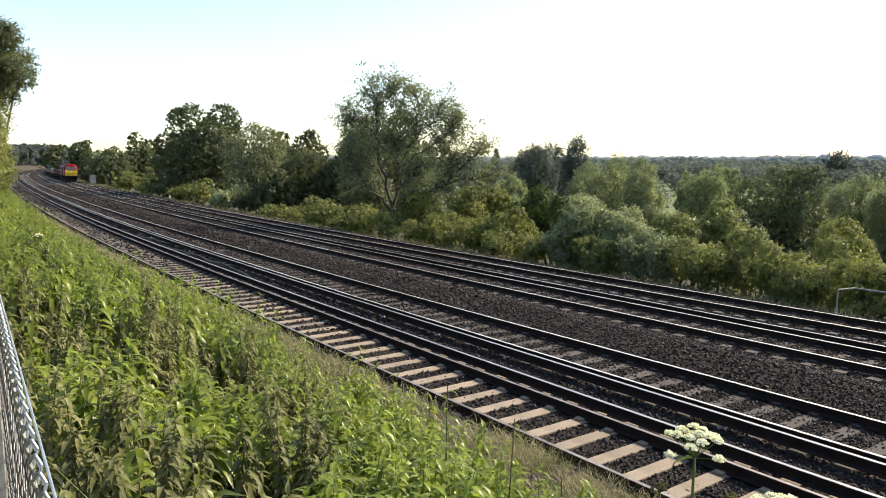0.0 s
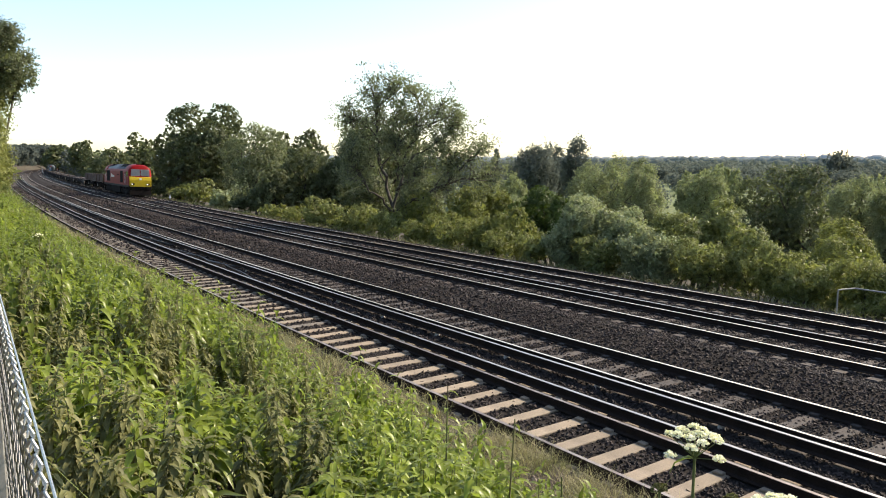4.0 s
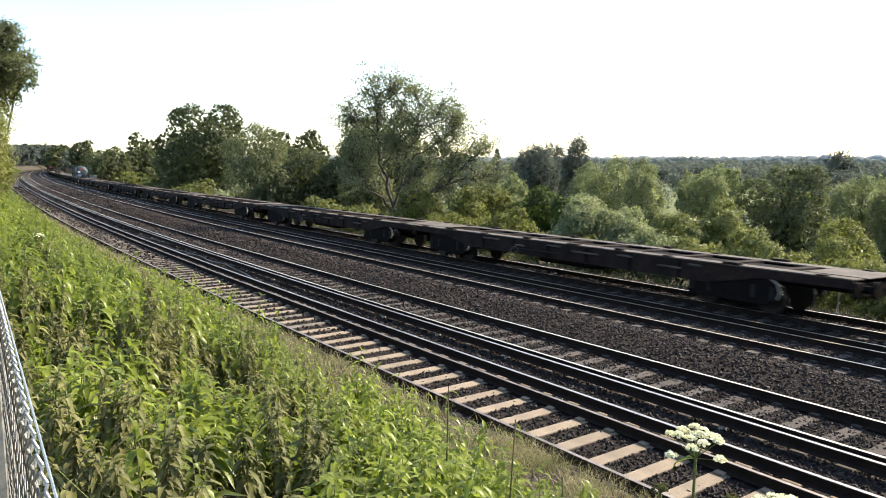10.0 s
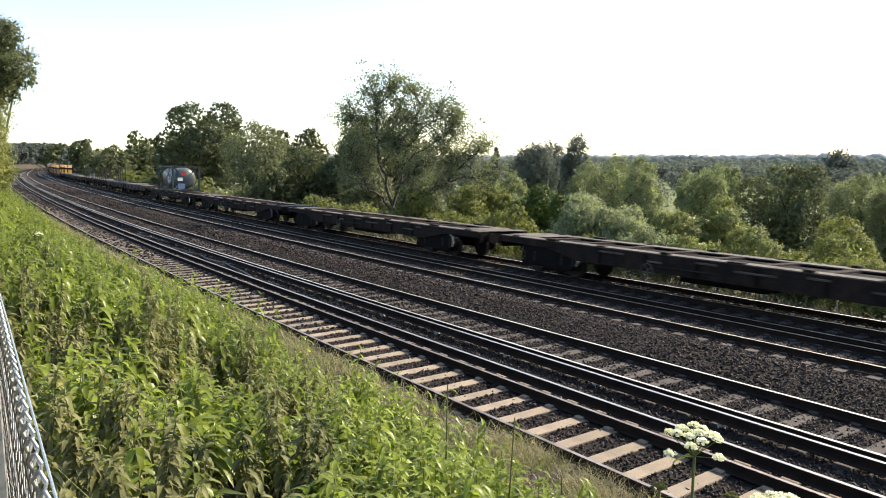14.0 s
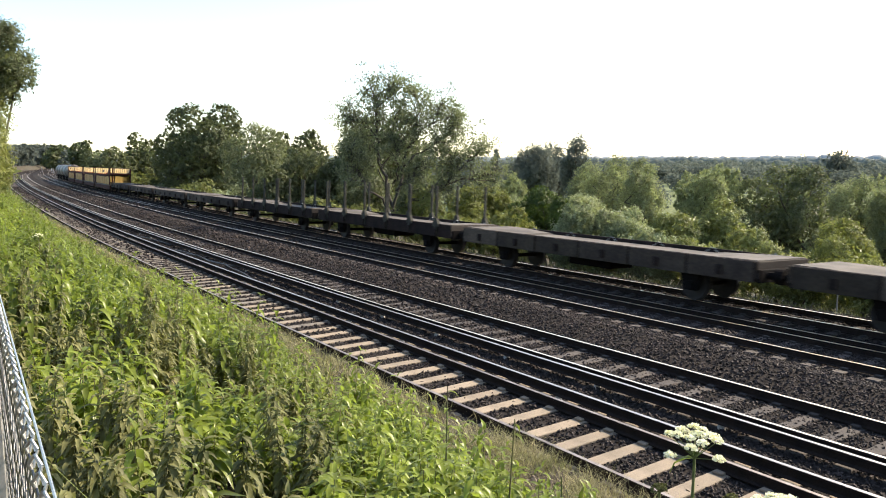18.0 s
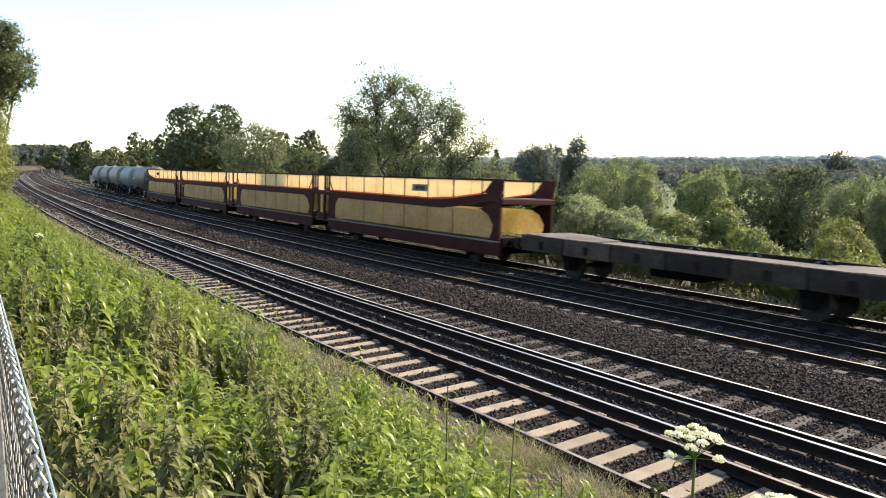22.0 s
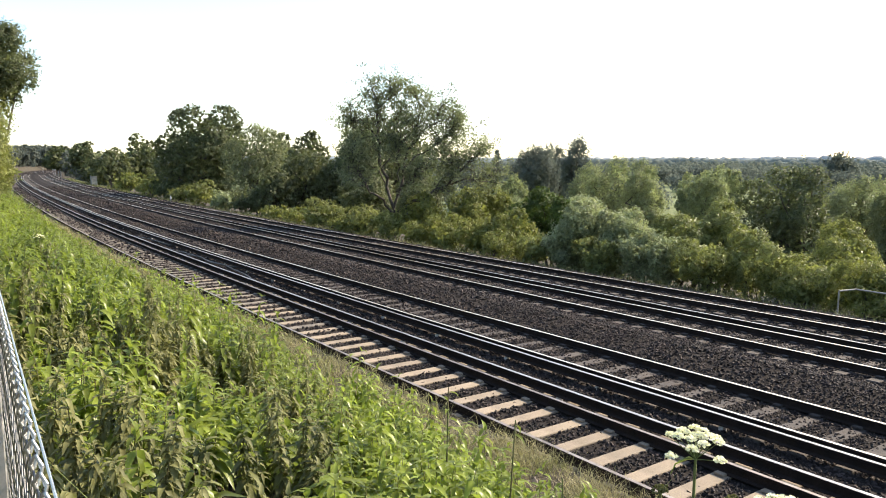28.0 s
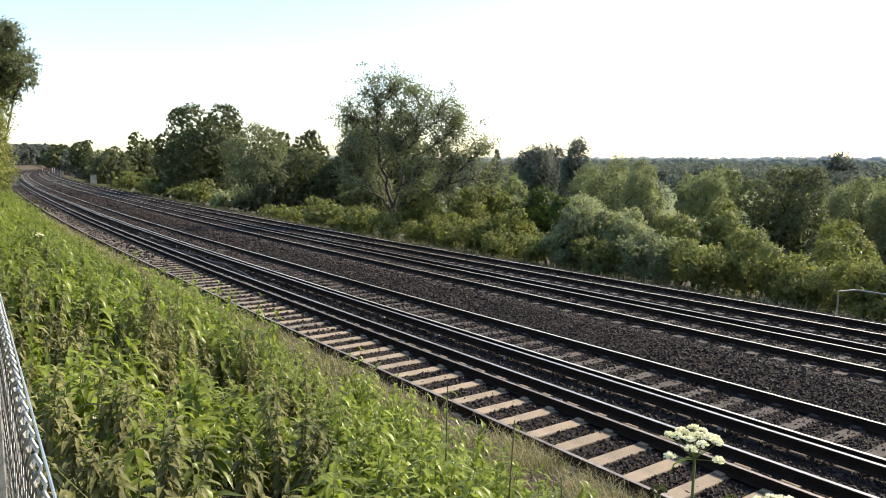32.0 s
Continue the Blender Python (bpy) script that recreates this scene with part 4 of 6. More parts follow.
def cable(rows, r):
    """A cable laid through points (s, o) on the ballast."""
    cu = bpy.data.curves.new("cable", "CURVE")
    cu.dimensions, cu.bevel_depth, cu.bevel_resolution = "3D", r, 2
    sp = cu.splines.new("NURBS")
    sp.points.add(len(rows) - 1)
    for p, (s, o, up) in zip(sp.points, rows):
        p.co = (*on_line(s, o).xy, bed_z(o) + r + up, 1)
    sp.order_u, sp.use_endpoint_u = 4, True
    cu.materials.append(M["rubber"])
    return tagged(new("cable", cu), label="black power cable looped on the ballast between tracks", category="cable", group="track cables")


M["rubber"] = mat("rubber", (0.05, 0.048, 0.046), 0.5, vary=0.2, scale=4, fine=50)
M["galvanised"] = mat("galvanised", (0.3, 0.3, 0.28), 0.55, 0.5, vary=0.2, scale=4, fine=60, second=(0.3, 0.29, 0.27))
M["hut"] = mat("hut", (0.26, 0.25, 0.2), 0.7, vary=0.15, scale=2, fine=20, second=(0.17, 0.16, 0.13))
M["sign_face"] = mat("sign_face", (0.55, 0.57, 0.6), 0.5, vary=0.1, scale=6, fine=40)


def lineside():
    make_sleepers()
    stones()
    litter()
    cess()
    pots()
    cable([(-24, 2.1, 0), (-26, 2.6, 0.02), (-28, 2.45, 0.08), (-29.5, 2.85, 0.02), (-31.5, 2.5, 0), (-34, 2.75, 0.05), (-38, 2.2, 0)], 0.028)
    cable([(-27, 3.2, 0), (-29, 2.75, 0.06), (-30.5, 2.3, 0.03), (-32.5, 2.8, 0.1), (-34, 2.3, 0.02), (-36, 2.1, 0)], 0.028)
    cable([(-38, 2.9, 0), (-40, 2.5, 0.12), (-42, 2.8, 0.03), (-45, 2.2, 0.03)], 0.03)
    # lineside cabinet
    hut = tagged(new("equipment_cabinet"), label="pale grey lineside equipment cabinet on a concrete base", category="cabinet")
    hut.matrix_basis = line_pose(-176, 15.9, -0.75)
    bm = bmesh.new(); box(bm, -1.25, 1.25, -0.7, 0.7, -0.1, 0.25, 0.02); part("plinth", bm, M["hut"], hut)
    bm = bmesh.new(); box(bm, -1.1, 1.1, -0.55, 0.55, 0.25, 2.05, 0.03); part("body", bm, M["hut"], hut)
    bm = bmesh.new(); box(bm, -1.16, 1.16, -0.61, 0.61, 2.05, 2.15, 0.03); part("lid", bm, M["hut"], hut)
    bm = bmesh.new(); box(bm, -0.95, 0.95, -0.575, -0.552, 0.35, 1.95, 0.008); part("door", bm, M["hut"], hut)
    # guard rail
    rail = tagged(new("guard_rail"), label="galvanised tubular guard rail in the bushes", category="guard rail")
    rail.matrix_basis = pose(-10.53, 22.41, seat(-10.53, 22.41), 0, 0, 3)
    for x, y in ((0, 0), (1.9, 0.45)):
        bm = bmesh.new(); rod(bm, (x, y, -0.15), (x, y, 0.84), 0.022); part("post", bm, M["galvanised"], rail)
    for a, b in (((0, 0, 0.84), (0.3, 0.45, 0.88)), ((0.3, 0.45, 0.88), (1.9, 0.45, 0.84))):
        bm = bmesh.new(); rod(bm, a, b, 0.024); part("top_rail", bm, M["galvanised"], rail)
    # slender posts where the line goes out of sight
    for k, (s, o, tall) in enumerate(((-395, 8.5, 2.6), (-372, 12.8, 2.2), (-350, 13.6, 2.4), (-330, 14.6, 2.0), (-312, 15.2, 1.8))):
        post = tagged(new("lineside_post"), label="slender pale steel post beside the far line", category="post", group="posts of the far line")
        post.matrix_basis = line_pose(s, o, -0.7)
        bm = bmesh.new(); rod(bm, (0, 0, -0.1), (0, 0, tall), 0.09, 0.07); part("pole", bm, M["sign_face"], post)
        bm = bmesh.new(); box(bm, -0.2, 0.2, -0.14, 0.14, tall, tall + 0.35, 0.03); part("head", bm, M["sign_face"], post)
    # small diamond sign
    sign = tagged(new("lineside_sign"), label="small grey diamond sign on a short post", category="sign")
    sign.matrix_basis = line_pose(-92.5, 15.2, -0.7) @ Matrix.Rotation(radians(-38), 4, "Z")
    bm = bmesh.new(); rod(bm, (0, 0, -0.1), (0, 0, 0.5), 0.03); part("post", bm, M["galvanised"], sign)
    bm = bmesh.new(); slab(bm, [(-0.3, 0.6), (0, 0.3), (0.3, 0.6), (0, 0.9)], -0.055, -0.032); part("plate", bm, M["sign_face"], sign)

# ---------------------------------------------------------------- the train
M.update({
    "roof_grey": mat("roof_grey", (0.10, 0.112, 0.125), 0.55, vary=0.2, scale=1.5, fine=18, second=(0.075, 0.08, 0.085)),
    "yellow": mat("yellow", (0.45, 0.32, 0.01), 0.5, vary=0.15, scale=2, fine=25, second=(0.38, 0.26, 0.014), spec=0.25),
    "black": mat("black", (0.009, 0.008, 0.008), 0.85, vary=0.35, scale=2.5, fine=25, second=(0.013, 0.01, 0.009), spec=0.06),
    "grille": mat("grille", (0.008, 0.008, 0.008), 0.9, vary=0.3, scale=3, fine=30, second=(0.012, 0.011, 0.011), spec=0.1),
    "sole_grey": mat("sole_grey", (0.022, 0.02, 0.019), 0.75, vary=0.3, scale=2, fine=20, second=(0.012, 0.011, 0.01), spec=0.25),
    "tyre": mat("tyre", (0.035, 0.03, 0.028), 0.6, 0.4, vary=0.3, scale=5, fine=40),
    "glass": mat("glass", (0.02, 0.024, 0.026), 0.06, vary=0.05, scale=2, fine=10, spec=0.8),
    # pale grey base stands in for the sky that the windscreen reflects
    "screen_sky_tone": mat("screen_sky_tone", (0.22, 0.23, 0.25), 0.35, vary=0.15, scale=1.5, fine=6, second=(0.17, 0.18, 0.2), spec=0.1),
    "white": mat("white", (0.72, 0.72, 0.7), 0.5, vary=0.1, scale=6, fine=40, second=(0.55, 0.54, 0.5)),
    "box_rust": mat("box_rust", (0.108, 0.069, 0.05), 0.85, vary=0.35, scale=0.9, fine=14, bump=0.3, second=(0.075, 0.042, 0.032), detail=10.0, spec=0.2),
    "box_pale": mat("box_pale", (0.21, 0.175, 0.14), 0.8, vary=0.3, scale=1.5, fine=16, second=(0.16, 0.11, 0.085), detail=9.0, spec=0.25),
    "flat_deck": mat("flat_deck", (0.11, 0.092, 0.075), 0.9, vary=0.3, scale=1.2, fine=14, second=(0.045, 0.036, 0.03)),
    "flat_sill": mat("flat_sill", (0.03, 0.02, 0.017), 0.9, vary=0.4, scale=1.6, fine=16, second=(0.014, 0.011, 0.01), spec=0.15),
    "drop_side": mat("drop_side", (0.088, 0.068, 0.05), 0.85, vary=0.35, scale=0.5, fine=12, second=(0.04, 0.03, 0.025), detail=4.0, per_object=0.45, spec=0.2),
    "pale_deck": mat("pale_deck", (0.17, 0.16, 0.145), 0.55, vary=0.2, scale=1.2, fine=12, second=(0.13, 0.12, 0.11)),
    "stake": mat("stake", (0.06, 0.058, 0.045), 0.8, vary=0.3, scale=4, fine=30, second=(0.03, 0.026, 0.02), spec=0.2),
    "tank_green": mat("tank_green", (0.03, 0.042, 0.042), 0.5, vary=0.25, scale=1.5, fine=14, second=(0.018, 0.024, 0.025), spec=0.35),
    "tank_shell": mat("tank_shell", (0.095, 0.11, 0.11), 0.35, vary=0.25, scale=1.2, fine=12, second=(0.045, 0.055, 0.056), spec=0.5),
    "tank_white": mat("tank_white", (0.6, 0.6, 0.57), 0.6, vary=0.15, scale=3, fine=20),
    "sign_red": mat("sign_red", (0.5, 0.05, 0.04), 0.5, vary=0.15, scale=6, fine=30),
    "sign_blue": mat("sign_blue", (0.12, 0.18, 0.3), 0.5, vary=0.15, scale=6, fine=30),
    "maroon": mat("maroon", (0.062, 0.013, 0.010), 0.75, vary=0.35, scale=1.4, fine=16, second=(0.03, 0.009, 0.008), spec=0.2),
    "panel": mat("panel", (0.78, 0.65, 0.42), 0.65, vary=0.08, scale=0.9, fine=9, second=(0.72, 0.57, 0.34), mix=0.35, thin=0.5, through=(1.2, 1.25, 1.3)),
    "panel_low": mat("panel_low", (0.72, 0.46, 0.19), 0.65, vary=0.16, scale=0.7, fine=6, second=(0.55, 0.33, 0.12), mix=0.35, detail=8.0, thin=0.45, through=(1.05, 1.45, 2.1)),
    "panel_stain": mat("panel_stain", (0.62, 0.2, 0.07), 0.8, vary=0.3, scale=3, fine=14, second=(0.4, 0.10, 0.04), thin=0.4, through=(1.2, 1.0, 0.8)),
    "barrel_dark": mat("barrel_dark", (0.1, 0.082, 0.066), 0.48, vary=0.18, scale=0.55, fine=7, second=(0.045, 0.035, 0.027), mix=0.3, detail=9.0, spec=0.4),
    "barrel_blue": mat("barrel_blue", (0.165, 0.195, 0.185), 0.48, vary=0.18, scale=0.55, fine=7, second=(0.1, 0.115, 0.105), mix=0.3, detail=9.0, spec=0.4),
    "barrel_cream": mat("barrel_cream", (0.245, 0.22, 0.17), 0.48, vary=0.18, scale=0.55, fine=7, second=(0.08, 0.064, 0.048), mix=0.3, detail=9.0, spec=0.4),
    "barrel_grey": mat("barrel_grey", (0.18, 0.17, 0.15), 0.48, vary=0.18, scale=0.55, fine=7, second=(0.075, 0.068, 0.058), mix=0.3, detail=9.0, spec=0.4),
})
lamp = bpy.data.materials.new("headlight")
lamp.use_nodes = True
lamp.node_tree.nodes["Principled BSDF"].inputs["Emission Color"].default_value = (1, 0.93, 0.8, 1)
lamp.node_tree.nodes["Principled BSDF"].inputs["Emission Strength"].default_value = 1.3
M["headlight"] = lamp


def bx(name, mt, parent, *limits, bevel=0.015, label=""):
    bm = bmesh.new()
    box(bm, *limits, bevel)
    return part(name, bm, mt, parent, label)


def rd(name, mt, parent, a, b, r, r2=None, sides=12, label=""):
    bm = bmesh.new()
    rod(bm, a, b, r, r2, sides)
    return part(name, bm, mt, parent, label)


def wheel_mesh(r):
    bm = bmesh.new()
    rod(bm, (0, -0.065, 0), (0, 0.065, 0), r, sides=22)
    rod(bm, (0, 0.065, 0), (0, 0.095, 0), r + 0.03, sides=22)
    rod(bm, (0, -0.10, 0), (0, -0.066, 0), r * 0.3, sides=12)
    me = bpy.data.meshes.new("wheel")
    bm.to_mesh(me)
    bm.free()
    me.materials.append(M["tyre"])
    return me


WHEELS = {r: wheel_mesh(r) for r in (0.42, 0.46, 0.5)}


def axle(parent, x, r):
    """Two wheels and their axle, at x."""
    for side in (-1, 1):
        m = Matrix.Translation((x, side * GAUGE / 2, r)) @ (Matrix.Identity(4) if side < 0 else Matrix.Rotation(math.pi, 4, "Z"))
        part_of("wheel", WHEELS[r], parent, at=m)
    rd("axle", M["black"], parent, (x, -0.7, r), (x, 0.7, r), 0.07)


def axle_box(parent, x, r, y=1.0):
    """Spring, axlebox and guard over each wheel of a two-axle wagon."""
    for side in (-1, 1):
        bm = bmesh.new()
        slab(bm, [(x - 0.42, 0.98), (x + 0.42, 0.98), (x + 0.2, r - 0.14), (x - 0.2, r - 0.14)], side * y - 0.03, side * y + 0.03)
        box(bm, x - 0.13, x + 0.13, side * y - 0.12, side * y + 0.12, r - 0.12, r + 0.14, 0.02)
        box(bm, x - 0.6, x + 0.6, side * y - 0.055, side * y + 0.055, 0.80, 0.92, 0.02)
        part("axlebox", bm, M["black"], parent)


def buffers(parent, x, z=1.03, spread=0.86, reach=0.55, beam=True):
    """Buffer beam, two buffers and a coupling at one end; x is where the beam stands, sign tells the way out."""
    out = 1 if x > 0 else -1
    if beam:
        bx("buffer_beam", M["black"], parent, x - 0.06, x + 0.06, -1.25, 1.25, z - 0.2, z + 0.16)
    for side in (-1, 1):
        bm = bmesh.new()
        rod(bm, (x, side * spread, z), (x + out * reach * 0.7, side * spread, z), 0.10)
        rod(bm, (x + out * reach * 0.7, side * spread, z), (x + out * reach, side * spread, z), 0.21, 0.22, 16)
        part("buffer", bm, M["black"], parent)
    bm = bmesh.new()
    rod(bm, (x, 0, z - 0.03), (x + out * (reach - 0.02), 0, z - 0.08), 0.05)
    rod(bm, (x + out * reach * 0.6, 0, z - 0.05), (x + out * reach * 0.75, 0, z - 0.42), 0.035)
    part("coupling", bm, M["black"], parent)


def bogie(parent, x, half, r, axles, frame_half=1.02):
    """A bogie: side frames with springs, and its wheels."""
    b = new("bogie")
    b.parent = parent
    b.matrix_basis = Matrix.Translation((x, 0, 0))
    tagged(b, label="black bogie with spring gear")
    for side in (-1, 1):
        bm = bmesh.new()
        y = side * frame_half
        slab(bm, [(-half, 0.52), (-half, 0.80), (-half * 0.75, 0.92), (half * 0.75, 0.92), (half, 0.80), (half, 0.52), (half * 0.45, 0.36), (-half * 0.45, 0.36)], y - 0.06, y + 0.06)
        for a in axles:
            box(bm, a - 0.16, a + 0.16, y - 0.14, y + 0.14, r - 0.16, r + 0.18, 0.02)
        part("side_frame", bm, M["black"], b)
        for a in axles:
            for d in (-0.27, 0.27):
                rd("spring", M["sole_grey"], b, (a + d, y + side * 0.09, 0.42), (a + d, y + side * 0.09, 0.78), 0.085, sides=10)
    bx("bolster", M["black"], b, -0.3, 0.3, -1.0, 1.0, 0.5, 0.85)
    for a in axles:
        for side in (-1, 1):
            m = Matrix.Translation((a, side * GAUGE / 2, r)) @ (Matrix.Identity(4) if side < 0 else Matrix.Rotation(math.pi, 4, "Z"))
            part_of("wheel", WHEELS[r], b, at=m)
    return b


def locomotive():
    t = tagged(new("locomotive"), label="red diesel freight locomotive with yellow front and grey roof", category="locomotive")
    half, w = 10.3, 1.32
    side = [(-w, 1.30), (-w, 2.98), (-w + 0.05, 3.2), (-w + 0.16, 3.33)]
    shell = side + [(w - 0.16, 3.33), (w - 0.05, 3.2), (w, 2.98), (w, 1.30)]
    bm = bmesh.new()
    sweep(bm, shell, [-7.5, 7.5])
    part("body", bm, M["red"], t, "red painted body side")
    top = [(-w + 0.14, 3.30), (-w + 0.3, 3.56), (-0.75, 3.80), (-0.35, 3.91), (0, 3.94), (0.35, 3.91), (0.75, 3.80), (w - 0.3, 3.56), (w - 0.14, 3.30)]
    bm = bmesh.new()
    sweep(bm, [(-w + 0.13, 3.2)] + top + [(w - 0.13, 3.2)], [-7.55, 7.55])
    roof = part("roof", bm, M["roof_grey"], t, "blue-grey curved roof", smooth=True)
    # ribs, radiator covers and exhaust on the roof
    for x in (-7.4, -3.9, -2.2, -0.6, 1.1, 2.0, 7.4):
        bm = bmesh.new()
        sweep(bm, [(a * 1.008, b + 0.018) for a, b in top], [x - 0.03, x + 0.03])
        part("rib", bm, M["roof_grey"], roof)
    for x0, x1 in ((-7.0, -5.55), (-5.4, -3.98), (2.3, 4.3), (4.4, 6.4)):
        for sgn in (-1, 1):
            rim = [(1.0, 3.575), (0.75, 3.812), (0.42, 3.902)]
            ring = [(sgn * a, b) for a, b in rim] + [(sgn * (a - 0.012), b - 0.05) for a, b in rim[::-1]]
            bm = bmesh.new()
            sweep(bm, ring, [x0, x1])
            g = part("radiator_grille", bm, M["grille"], roof)
            for k in range(int((x1 - x0) / 0.16)):
                x = x0 + 0.08 + 0.16 * k
                bm = bmesh.new()
                sweep(bm, [(sgn * a, b + 0.012) for a, b in rim] + [(sgn * a, b - 0.01) for a, b in rim[::-1]], [x - 0.02, x + 0.02])
                part("slat", bm, M["sole_grey"], g)
    for k in range(3):
        bx("vent", M["grille"], roof, -3.75 + 0.18 * k, -3.65 + 0.18 * k, -1.0, -0.3, 3.72, 3.8 + 0.03 * k, bevel=0.01)
    bx("exhaust", M["black"], roof, 2.4, 3.2, -0.3, 0.3, 3.9, 4.0, bevel=0.03)
    # cabs
    for sgn in (1, -1):
        spin = Matrix.Identity(4) if sgn > 0 else Matrix.Rotation(math.pi, 4, "Z")
        cab = new("cab")
        cab.parent, cab.matrix_basis = t, spin
        tagged(cab, label="red driving cab with yellow nose")
        ring = [(-w, 1.28), (-w, 3.02), (-w + 0.05, 3.3), (-w + 0.2, 3.57), (-0.8, 3.80), (-0.4, 3.91), (0, 3.94)]
        ring = ring + [(-a, b) for a, b in ring[-2::-1]]
        sizes = {7.5: (1.0, 1.0), 8.9: (1.0, 0.996), 9.4: (1.0, 0.99), 9.76: (0.995, 0.972), 9.92: (0.985, 0.94), 9.99: (0.98, 0.89), 10.2: (0.96, 0.44), 10.26: (0.95, 0.42), 10.28: (0.95, 0.05)}

        def taper(x, sizes=sizes):
            sy, sz = sizes[x]
            return sy, sz, 1.28 * (1 - sz)
        bm = bmesh.new()
        sweep(bm, ring, list(sizes), taper)
        part("cab_shell", bm, M["red"], cab, smooth=True).data.set_sharp_from_angle(angle=radians(32))
        bm = bmesh.new()
        slab(bm, [(10.22, 1.22), (10.36, 1.24), (10.38, 2.0), (10.30, 2.36), (10.18, 2.42), (10.1, 1.3)], -1.255, 1.255)
        edges = [e for e in bm.edges if abs(e.verts[0].co.y - e.verts[1].co.y) < 1e-4 and e.verts[0].co.x > 10.2 and e.verts[1].co.x > 10.2]
        bmesh.ops.bevel(bm, geom=edges, offset=0.08, segments=2, affect="EDGES")
        part("nose", bm, M["yellow"], cab, "yellow warning panel")
        for y0, y1 in ((-1.06, -0.05), (0.05, 1.06)):
            bm = bmesh.new()
            a, b = Vector((10.215, 0, 2.5)), Vector((10.075, 0, 3.32))
            vs = [bm.verts.new(v) for v in ((a.x, y0, a.z), (a.x, y1, a.z), (b.x, y1 * 0.96, b.z), (b.x, y0 * 0.96, b.z))]
            f = bm.faces.new(vs)
            bmesh.ops.solidify(bm, geom=[f], thickness=0.03)
            part("windscreen", bm, M["screen_sky_tone"], cab, "windscreen pane with a pale sky reflection painted in")
        for y in (-0.86, 0.86):
            bx("lamp_box", M["black"], cab, 10.34, 10.40, y - 0.18, y + 0.18, 1.42, 1.64, bevel=0.02)
            rd("headlight", M["headlight"] if sgn > 0 else M["white"], cab, (10.40, y - 0.05, 1.53), (10.415, y - 0.05, 1.53), 0.05)
        bx("marker_panel", M["white"], cab, 10.36, 10.392, -0.12, 0.12, 2.02, 2.24, bevel=0.01)
        bx("horn_box", M["black"], cab, 9.05, 9.5, -0.28, 0.28, 3.80, 3.97, bevel=0.03)
        for sy in (-1, 1):
            bm = bmesh.new()
            slab(bm, [(8.45, 2.45), (9.72, 2.45), (9.6, 3.02), (8.45, 3.05)], sy * (w + 0.001), sy * (w + 0.012))
            part("side_window", bm, M["glass"], cab)
            bx("cab_door", M["red"], cab, 7.68, 8.16, min(sy * w, sy * (w + 0.012)), max(sy * w, sy * (w + 0.012)), 1.45, 3.1, bevel=0.004)
            bx("door_window", M["glass"], cab, 7.75, 8.1, min(sy * (w + 0.012), sy * (w + 0.018)), max(sy * (w + 0.012), sy * (w + 0.018)), 2.45, 3.0, bevel=0.002)
            for x in (7.62, 8.22):
                rd("handrail", M["white"], cab, (x, sy * (w + 0.05), 1.5), (x, sy * (w + 0.05), 2.75), 0.012, sides=8)
            for k in range(3):
                bx("step", M["sole_grey"], cab, 7.65, 8.2, min(sy * 1.15, sy * 1.34), max(sy * 1.15, sy * 1.34), 0.45 + 0.28 * k, 0.49 + 0.28 * k, bevel=0.005)
        bx("buffer_beam", M["black"], cab, 10.0, 10.3, -1.25, 1.25, 0.80, 1.24, bevel=0.03)
        bm = bmesh.new()
        slab(bm, [(10.05, 0.2), (10.4, 0.2), (10.3, 0.75), (10.05, 0.75)], -1.2, 1.2)
        part("snowplough", bm, M["black"], cab)
    for x in (10.28, -10.28):
        buffers(t, x, 1.03, 0.86, 0.55, beam=False)
    # side grilles, sole bar, lettering shapes
    for sy in (-1, 1):
        y0, y1 = min(sy * (w - 0.01), sy * (w + 0.014)), max(sy * (w - 0.01), sy * (w + 0.014))
        for x0, x1 in ((-7.2, -4.6), (4.1, 6.1)):
            g = bx("side_grille", M["grille"], t, x0, x1, y0, y1, 1.62, 3.06, bevel=0.006)
            for k in range(9):
                z = 1.72 + 0.15 * k
                bx("louvre", M["grille"], g, x0 + 0.06, x1 - 0.06, min(y0, y1) - (0.012 if sy < 0 else -0.028), min(y0, y1) - (0.012 if sy < 0 else -0.028) + 0.012, z, z + 0.05, bevel=0.002)
        bx("sole_bar", M["sole_grey"], t, -10.2, 10.2, min(sy * 1.22, sy * 1.335), max(sy * 1.22, sy * 1.335), 1.12, 1.36, bevel=0.02)
        x = -3.4 if sy < 0 else 3.4
        yy = sy * (w + 0.002)
        lo, hi = min(yy, yy + sy * 0.006), max(yy, yy + sy * 0.006)
        for a, b, c, d in ((-0.4, 0.4, 2.6, 2.66), (-0.4, 0.4, 2.16, 2.22), (-0.4, -0.34, 2.22, 2.6), (0.34, 0.4, 2.22, 2.6), (-0.25, -0.02, 2.28, 2.54), (0.04, 0.25, 2.28, 2.54)):
            bx("emblem", M["white"], t, x + a, x + b, lo, hi, c, d, bevel=0)
        for k in range(8):
            a = x + 0.62 + 0.27 * k if sy < 0 else x - 0.62 - 0.27 * k
            bx("letter_bar", M["white"], t, a - 0.09, a + 0.09, lo, hi, 2.22, 2.5, bevel=0)
        bx("name_plate", M["grille"], t, 1.4 if sy < 0 else -3.1, 3.1 if sy < 0 else -1.4, lo, hi, 2.5, 2.6, bevel=0)
    bx("underframe", M["black"], t, -10.0, 10.0, -1.1, 1.1, 0.95, 1.2)
    bx("fuel_tank", M["black"], t, -3.6, 3.6, -1.28, 1.28, 0.26, 1.14, bevel=0.08)
    for x in (-6.6, 6.6):
        b = bogie(t, x, 2.75, 0.5, (-1.95, 0.0, 1.95), 1.1)
